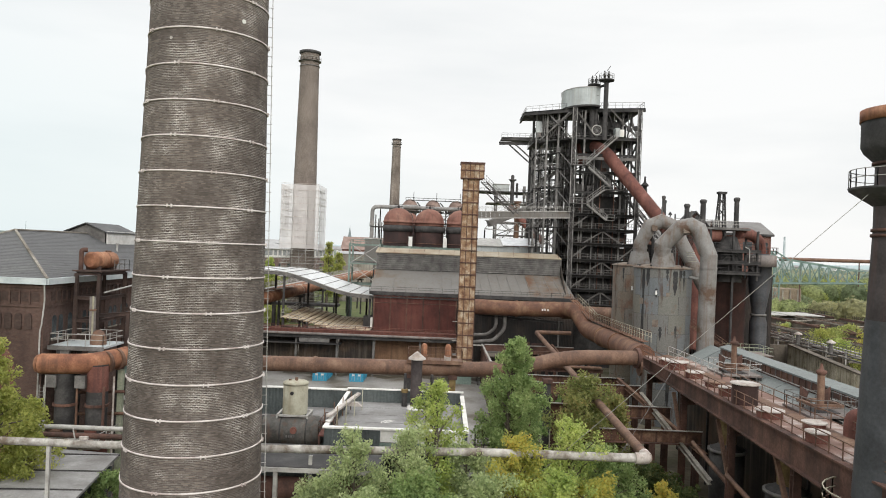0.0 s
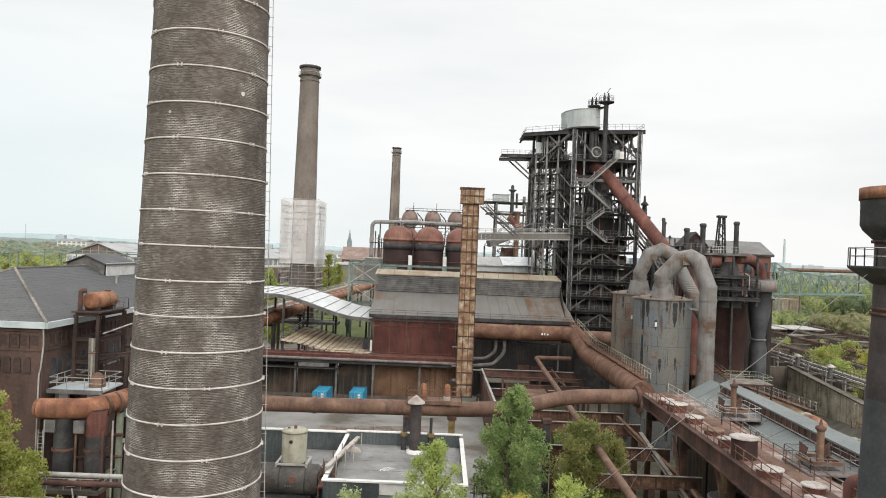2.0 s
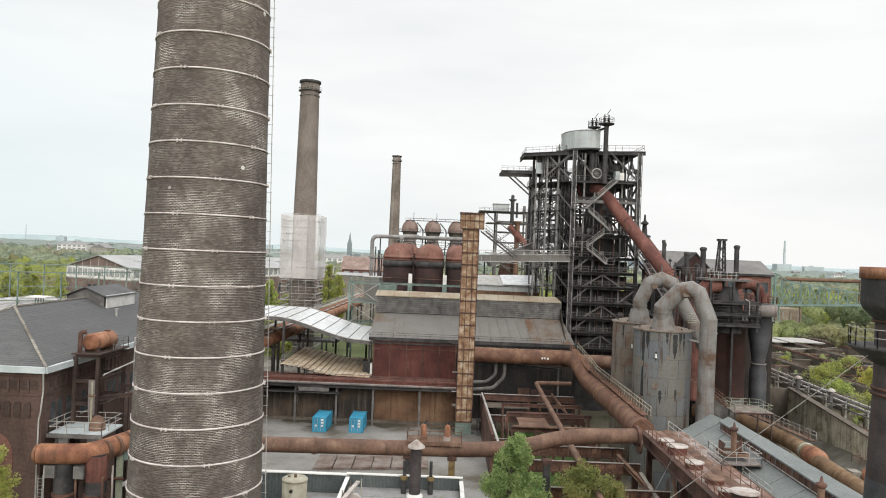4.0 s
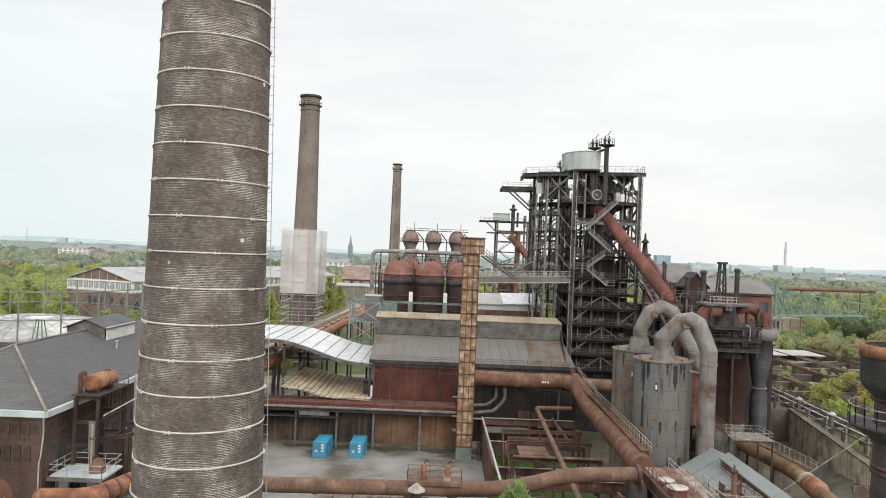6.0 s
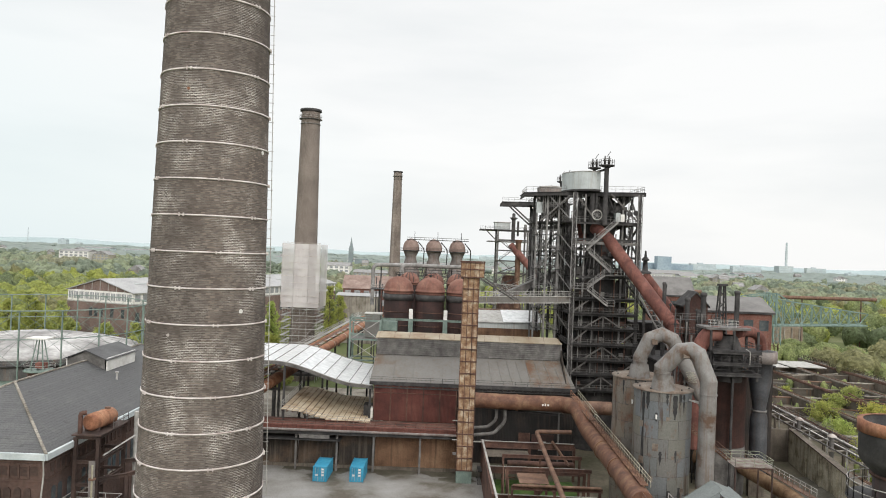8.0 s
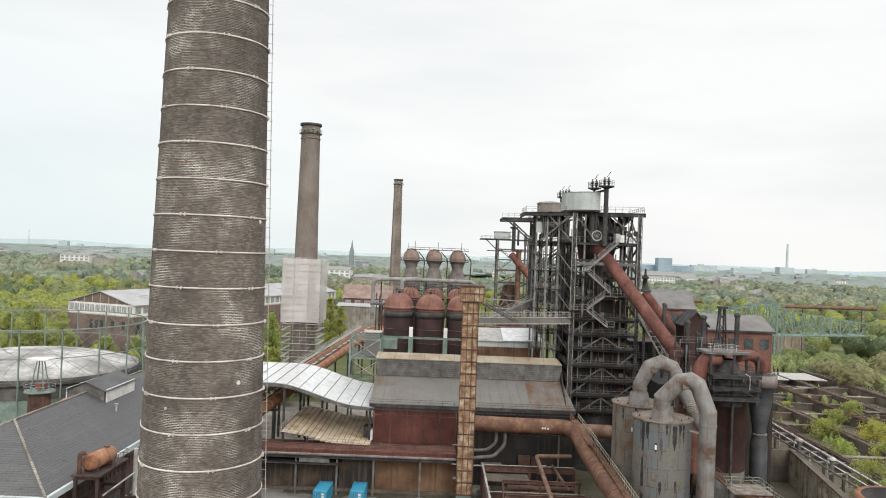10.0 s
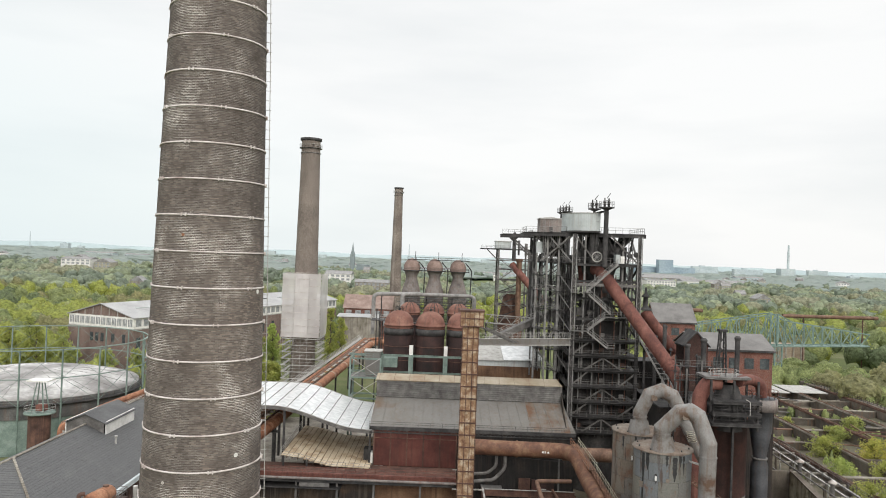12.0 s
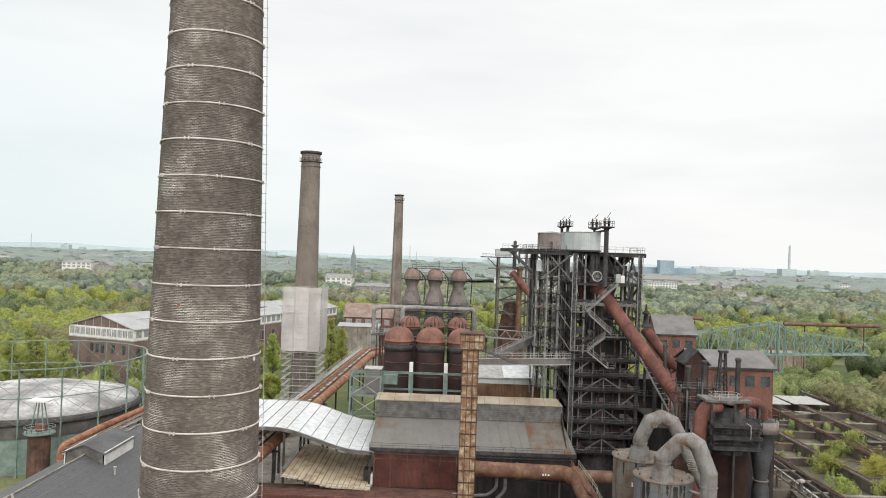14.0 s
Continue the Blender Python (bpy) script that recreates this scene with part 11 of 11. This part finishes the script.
rng = np.random.default_rng(12)
near_a, near_b, mid, far_w = [], [], [], []
for _ in range(1500):
    y = 235 + 420 * rng.random()
    x = (rng.random() * 2 - 1) * (0.72 * y + 60)
    if free_spot(x, y) or (x < -145 and y > 210 and not in_office(x, y)) or (x > 198 and y > 150):
        h = 8 + 8 * rng.random()
        patch = noise.noise(Vector((x / 90, y / 90, 0)))
        (near_b if patch > 0.12 else near_a).append((x, y, h, 3.6 + 3.2 * rng.random()))
bushes, weeds = [], []
for _ in range(230):
    x, y = 70 + 66 * rng.random(), 84 + 180 * rng.random()
    high, wide = 4.2 + 1.5 * rng.random() ** 2, 0.4 + 1.0 * rng.random() ** 2
    if x > 68.5 + max(y - 110.5, 0) * 0.184:
        weeds.append((x, y, high, wide))
for _ in range(330):
    x, y = 142 + 190 * rng.random(), 100 + 170 * rng.random()
    if not (168 < x < 196 and y > 225):
        (near_a if x > 196 else bushes).append((x, y, 5 + 5 * rng.random() + (4 if x > 196 else 0), 2.6 + 2.4 * rng.random()))
for _ in range(60):
    x, y = 141 + 30 * rng.random(), 225 + 90 * rng.random()
    bushes.append((x, y, 4 + 4 * rng.random(), 2.6 + 2.2 * rng.random()))
for _ in range(90):
    x, y = 100 + 78 * rng.random(), 298 + 42 * rng.random()
    if not (141 < x < 151):
        bushes.append((x, y, 4 + 4 * rng.random(), 2.4 + 2.4 * rng.random()))
for _ in range(40):
    x, y = 96 + 50 * rng.random(), 272 + 26 * rng.random()
    bushes.append((x, y, 4 + 6 * rng.random(), 2.4 + 2.2 * rng.random()))
# the yellow-green avenue behind the gas holder
for row in range(5):
    for k in range(34):
        x, y = -330 + 7.6 * k + rng.normal(), 352 + 14 * row + rng.normal() * 2
        if x < -62 and not in_office(x, y):
            near_b.append((x, y, 13 + 3 * rng.random(), 5.2 + 1.6 * rng.random()))
for k in range(12):
    near_b.append((-168 + 9 * k + rng.normal() * 2, 228 + rng.normal() * 4, 7 + 4 * rng.random(), 2.4 + rng.random()))
for _ in range(2600):
    y = 640 + 900 * rng.random() ** 1.2
    x = (rng.random() * 2 - 1) * (0.68 * y + 60)
    field = noise.noise(Vector((x / 130, y / 170, 3)))
    if field < 0.22:
        mid.append((x, y, 8 + 10 * rng.random() - 5 * max(0, field), 5 + 7 * rng.random()))
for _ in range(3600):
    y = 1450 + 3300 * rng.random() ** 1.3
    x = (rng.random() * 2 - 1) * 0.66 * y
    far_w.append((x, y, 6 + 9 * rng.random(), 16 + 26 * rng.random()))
kinds = {"wood_a": [], "wood_dark": [], "wood_olive": []}
for s_ in near_a:
    v_ = noise.noise(Vector((s_[0] / 45, s_[1] / 60, 7))) + 0.5 * (rng.random() - 0.5)
    kinds["wood_dark" if v_ < -0.16 else "wood_olive" if v_ > 0.2 else "wood_a"].append(s_)
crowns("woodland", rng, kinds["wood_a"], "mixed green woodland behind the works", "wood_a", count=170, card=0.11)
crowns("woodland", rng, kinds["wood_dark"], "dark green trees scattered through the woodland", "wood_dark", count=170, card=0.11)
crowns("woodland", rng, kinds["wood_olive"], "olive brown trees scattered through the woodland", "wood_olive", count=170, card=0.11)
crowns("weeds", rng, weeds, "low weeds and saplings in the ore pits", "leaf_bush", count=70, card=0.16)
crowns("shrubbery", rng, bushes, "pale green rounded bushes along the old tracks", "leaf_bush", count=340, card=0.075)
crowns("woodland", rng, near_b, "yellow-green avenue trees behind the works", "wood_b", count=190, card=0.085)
tones_ = {"wood_mid": [], "wood_mid_dark": [], "wood_mid_olive": []}
for s_ in mid:
    v_ = noise.noise(Vector((s_[0] / 110, s_[1] / 160, 11))) + 0.5 * (rng.random() - 0.5)
    tones_["wood_mid_dark" if v_ < -0.1 else "wood_mid_olive" if v_ > 0.22 else "wood_mid"].append(s_)
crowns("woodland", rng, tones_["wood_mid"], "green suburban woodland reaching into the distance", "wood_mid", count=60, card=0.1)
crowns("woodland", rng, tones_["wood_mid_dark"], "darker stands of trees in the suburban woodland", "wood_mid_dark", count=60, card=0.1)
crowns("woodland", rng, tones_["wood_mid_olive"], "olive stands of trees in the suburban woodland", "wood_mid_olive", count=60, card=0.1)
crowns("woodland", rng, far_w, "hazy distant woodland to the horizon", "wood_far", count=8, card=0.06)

for k, (x, y, h, lf) in enumerate(((-163, 262, 21, "leaf_willow"), (-156, 260, 19, "leaf_willow"), (-150, 263, 22, "leaf_shrub"), (-145, 258, 20, "leaf_willow"), (-138, 262, 19, "leaf_shrub"), (-132, 252, 17, "leaf_shrub"), (-126, 246, 13, "leaf_shrub"), (-116, 250, 12, "leaf_shrub"), (-108, 256, 12, "leaf_shrub"), (-47, 298, 27, "leaf_willow"), (-43, 303, 22, "leaf_willow"), (-70, 298, 19, "leaf_fresh"), (-75, 294, 16, "leaf_willow"), (-63, 292, 13, "leaf_shrub"))):
    tree(x, y, h, 3.2, lf, 140 + k, "yellow-green young poplar before the works hall", 0.1, 5000, 0.3, 1.8, "poplars before the works hall")
# single trees near the scaffold
tree(-58, 236, 12, 4.6, "leaf_willow", 73, "yellow-green tree beside the brick office", 0.12, 7000, 0.42, 1.2)
tree(-53, 214, 8, 4.0, "leaf_shrub", 74, "green shrubbery at the scaffold foot", 0.1, 5000, 0.4, 1.0)
tree(-47, 206, 6, 4.0, "leaf_shrub", 75, "green shrubbery at the scaffold foot", 0.1, 5000, 0.4, 1.0)


# ---- buildings beyond the works ----
def far_hall(x0, x1, y0, y1, ze, zr, wall, roof, label, along="x", bays=8):
    s = thing("distant_hall", ((x0 + x1) / 2, (y0 + y1) / 2, 0), label, "building")
    part("wall", Mesh().span(x0, x1, y0, y1, 0, ze), wall, s)
    ym, xm = (y0 + y1) / 2, (x0 + x1) / 2
    if along == "x":
        part("roof", Mesh().prism([(x0 - 0.6, y0 - 0.6, ze), (x0 - 0.6, y1 + 0.6, ze), (x0 - 0.6, ym, zr)], (x1 - x0 + 1.2, 0, 0)), roof, s)
    else:
        part("roof", Mesh().prism([(x0 - 0.6, y0 - 0.6, ze), (x1 + 0.6, y0 - 0.6, ze), (xm, y0 - 0.6, zr)], (0, y1 - y0 + 1.2, 0)), roof, s)
    for k in range(bays):
        a = x0 + (x1 - x0) * (k + 0.2) / bays
        for z0 in ([ze * 0.62] if ze < 15 else [ze - 3.4, ze - 7.6]):
            part("window", Mesh().span(a, a + (x1 - x0) * 0.6 / bays, y0 - 0.12, y0 - 0.01, z0, z0 + min(2.6, ze * 0.28)), "paleglass", s)
    return s


def office():
    s = thing("brick_works_hall", (0, 0, 0), "long brick works hall with white glazed storey and grey gable roof", "building")
    w, d = 31.6, 152.0
    part("lower_wall", Mesh().span(-w, 0, 0, d, 0, 17.2), "hazebrick", s)
    part("upper_wall", Mesh().span(-w + 0.05, -0.05, 0.1, d - 0.1, 17.202, 21.4), "white", s, "white-framed glazed upper storey")
    part("sill_band", Mesh().span(-w - 0.1, 0.1, -0.1, d + 0.1, 16.9, 17.3), "palesteel", s)
    part("gable", Mesh().prism([(-w, 0.2, 21.4), (0, 0.2, 21.4), (-w / 2, 0.2, 25.6)], (0, 0.4, 0)), "hazebrick", s)
    for k in range(1, 8):
        a = -w * k / 8
        part("gable_post", Mesh().span(a - 0.1, a + 0.1, 0.05, 0.19, 21.4, 21.3 + 4.2 * (1 - abs(a + w / 2) / (w / 2))), "palesteel", s)
    for e in (-w - 0.6, 0.6):
        m = Mesh()
        m.sheet([[(-w / 2, -0.5, 26.0), (-w / 2, d + 0.5, 26.0)], [(e, -0.5, 21.4), (e, d + 0.5, 21.4)]], 0.3)
        part("roof", m, "palefelt", s)
    for k in range(6):
        y = 10 + 24 * k
        part("roof_light", Mesh().beam((-9, y, 24.05), (-9, y + 14, 24.05), 1.6, 0.3), "iron" if k % 2 else "palewall", s)
    for k in range(12):
        a = -w + 0.7 + 2.58 * k
        wd = part("window", Mesh().span(a, a + 1.9, -0.02, 0.098, 18.1, 20.7), "paleglass", s)
        for dx in (0.6, 1.25):
            part("window_bar", Mesh().span(a + dx, a + dx + 0.1, -0.06, -0.022, 18.1, 20.7), "white", s)
        if k in (4, 5, 6, 8, 10):
            part("window", Mesh().span(a, a + 1.5, -0.05, -0.004, 11.8, 15.0), "glass", s)
    for k in range(38):
        b = 1.2 + 3.96 * k
        part("window", Mesh().span(-0.04, 0.03, b, b + 2.7, 18.1, 20.7), "paleglass", s)
        if k % 2:
            part("pilaster", Mesh().span(0.003, 0.25, b + 3.0, b + 3.6, 0, 16.9), "hazebrick", s)
        else:
            part("window", Mesh().span(-0.02, 0.06, b + 0.4, b + 2.4, 9.5, 14.0), "glass", s)
    s.matrix_world = pose(-114.15, 266.15, 0, 0, 0, -20.4)


office()
far_hall(-47, -25, 338, 354, 22.5, 28.5, "redbrick", "cap_rust", "red brick works house with dull red roof", "x", 5)
far_hall(-46, -29, 314, 326, 20.6, 21.6, "concrete", "palefelt", "low pale flat-roofed shed behind the pipe bridge", "x", 0)
far_hall(-22, 2, 285, 295, 6, 8, "concrete", "felt", "low pale shed behind the stoves", "x", 5)
far_hall(333, 380, 1200, 1240, 19, 20.5, "white", "felt", "white warehouse among the trees", "x", 10)
far_hall(440, 560, 1620, 1680, 15, 20, "concrete", "felt", "long grey works sheds among the trees", "x", 12)
far_hall(470, 600, 1440, 1480, 14, 18, "white", "felt", "pale works sheds among the trees", "x", 12)
far_hall(-580, -536, 1090, 1120, 22, 25, "white", "felt", "white villa block among the trees", "x", 6)
far_hall(-534, -510, 1100, 1125, 18, 24, "tank", "felt", "cream house beside the white block", "y", 4)
far_hall(-640, -618, 1240, 1260, 20, 26, "white", "felt", "white gabled house among the trees", "y", 3)
far_hall(-150, -118, 900, 930, 20, 24, "white", "felt", "white house rising from the trees", "x", 5)
far_hall(-95, -60, 760, 780, 17, 20, "concrete", "felt", "long grey sheds among the trees", "x", 8)
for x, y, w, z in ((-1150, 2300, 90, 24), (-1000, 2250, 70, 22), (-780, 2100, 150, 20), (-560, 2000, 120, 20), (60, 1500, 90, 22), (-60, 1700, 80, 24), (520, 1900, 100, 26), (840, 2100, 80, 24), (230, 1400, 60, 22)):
    far_hall(x, x + w, y, y + 40, z * 0.6, z * 0.6 + 3, "hazed_facade", "felt", "long pale warehouse in the distance", "x", 8)
hr = np.random.default_rng(5)
for k in range(30):
    y = 620 + 1500 * hr.random()
    x = (hr.random() * 2 - 1) * 0.62 * y
    w, d, z = 9 + 16 * hr.random(), 9 + 8 * hr.random(), 9 + 6 * hr.random()
    far_hall(x, x + w, y, y + d, z + 4, z + 9, ("white", "tank", "concrete")[k % 3], "felt", ("white house", "cream house", "grey house")[k % 3] + " among distant trees", "x" if k % 2 else "y", 4)


def skyline():
    """What stands along the horizon."""
    rs = np.random.default_rng(9)
    for k in range(26):
        y = 3000 + 1500 * rs.random()
        x = (rs.random() * 2 - 1) * 0.6 * y
        w, h = 30 + 90 * rs.random(), 16 + 22 * rs.random()
        b = thing("distant_block", (x, y, 0), "pale block on the hazy horizon", "building", "blocks on the horizon")
        part("body", Mesh().span(x, x + w, y, y + 30, 0, h), "hazed_facade", b)
        part("roof_house", Mesh().span(x + w * 0.3, x + w * 0.5, y + 5, y + 20, h, h + 5), "hazed_facade", b)
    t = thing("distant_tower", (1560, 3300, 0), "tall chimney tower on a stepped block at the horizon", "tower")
    part("block", Mesh().span(1520, 1585, 3300, 3350, 0, 42), "hazed_facade", t)
    part("shaft", Mesh().tube([(1560, 3320, 40), (1560, 3320, 150)], [6, 4], 12), "hazed_facade", t)
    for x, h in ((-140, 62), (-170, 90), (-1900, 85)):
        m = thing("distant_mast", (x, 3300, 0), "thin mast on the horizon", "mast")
        part("mast", Mesh().tube([(x, 3300, 0), (x, 3300, h)], [3, 1], 8), "hazed_facade", m)
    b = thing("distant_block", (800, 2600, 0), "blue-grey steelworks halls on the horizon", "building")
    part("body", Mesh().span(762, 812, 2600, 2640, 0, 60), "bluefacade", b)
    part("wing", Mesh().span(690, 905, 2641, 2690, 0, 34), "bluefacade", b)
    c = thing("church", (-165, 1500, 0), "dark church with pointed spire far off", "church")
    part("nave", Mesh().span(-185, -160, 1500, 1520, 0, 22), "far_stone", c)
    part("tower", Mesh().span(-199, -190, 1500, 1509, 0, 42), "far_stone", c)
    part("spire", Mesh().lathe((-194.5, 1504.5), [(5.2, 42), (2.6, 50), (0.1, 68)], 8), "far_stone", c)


skyline()
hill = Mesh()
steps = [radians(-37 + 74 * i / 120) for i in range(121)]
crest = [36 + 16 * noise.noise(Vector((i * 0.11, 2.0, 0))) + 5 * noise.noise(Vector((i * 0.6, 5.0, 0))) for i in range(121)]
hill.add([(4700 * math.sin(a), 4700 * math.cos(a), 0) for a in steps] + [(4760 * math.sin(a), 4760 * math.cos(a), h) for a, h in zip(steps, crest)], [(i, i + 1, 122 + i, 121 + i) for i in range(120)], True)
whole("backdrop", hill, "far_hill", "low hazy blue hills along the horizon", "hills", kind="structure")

# river road glimpsed on the right
rd = Mesh()
rd.sheet([[(186, 352, 0.05), (193, 350, 0.05)], [(181, 318, 0.05), (188, 314, 0.05)], [(173, 286, 0.05), (181, 282, 0.05)], [(172, 245, 0.05), (180, 243, 0.05)], [(176, 180, 0.05), (184, 180, 0.05)]], 0.2)
whole("road", rd, "concrete", "pale service road between the trees", "road", kind="structure")


# ---- single bricks of the near chimney ----
def brick_shell(rows, sides=True):
    v = np.empty((len(rows), 8, 3))
    q = np.array(rows)
    for i, (w, z, r) in enumerate(((0, 2, 4), (1, 2, 4), (1, 3, 4), (0, 3, 4), (0, 2, 5), (1, 2, 5), (1, 3, 5), (0, 3, 5))):
        v[:, i, 0], v[:, i, 1], v[:, i, 2] = CX + q[:, r] * np.cos(q[:, w]), CY + q[:, r] * np.sin(q[:, w]), q[:, z]
    f = np.array([(4, 5, 6, 7), (0, 1, 5, 4), (1, 2, 6, 5), (2, 3, 7, 6), (3, 0, 4, 7)] if sides else [(4, 5, 6, 7), (2, 3, 7, 6)])
    faces = (np.arange(len(rows))[:, None, None] * 8 + f).reshape(-1, 4)
    return v.reshape(-1, 3), faces


def chimney_bricks():
    course, wide = 0.096, 0.25
    patch = lambda w, z: 4.50 < w < 4.94 and 26.0 < z < 29.0
    for row in ring_bricks(25.4, 29.6, course, wide, patch):
        v, f = brick_shell([row])
        me = bpy.data.meshes.new("brick")
        me.from_pydata(v.tolist(), [], f.tolist())
        me.materials.append(M["shaft_brick"])
        ob = new("brick", me)
        ob.parent = CHIMNEY
        ob.matrix_parent_inverse = Matrix.Translation(CHIMNEY.location).inverted()
    rest = ring_bricks(0.2, 83.8, course, wide, lambda w, z: not patch(w, z))
    v, f = brick_shell(rest, False)
    me = bpy.data.meshes.new("brickwork")
    me.from_pydata(v.tolist(), [], f.tolist())
    me.materials.append(M["shaft_brick"])
    ob = new("brickwork", me)
    ob.parent = CHIMNEY
    ob.matrix_parent_inverse = Matrix.Translation(CHIMNEY.location).inverted()
    ob["kind"] = "stuff"


chimney_bricks()
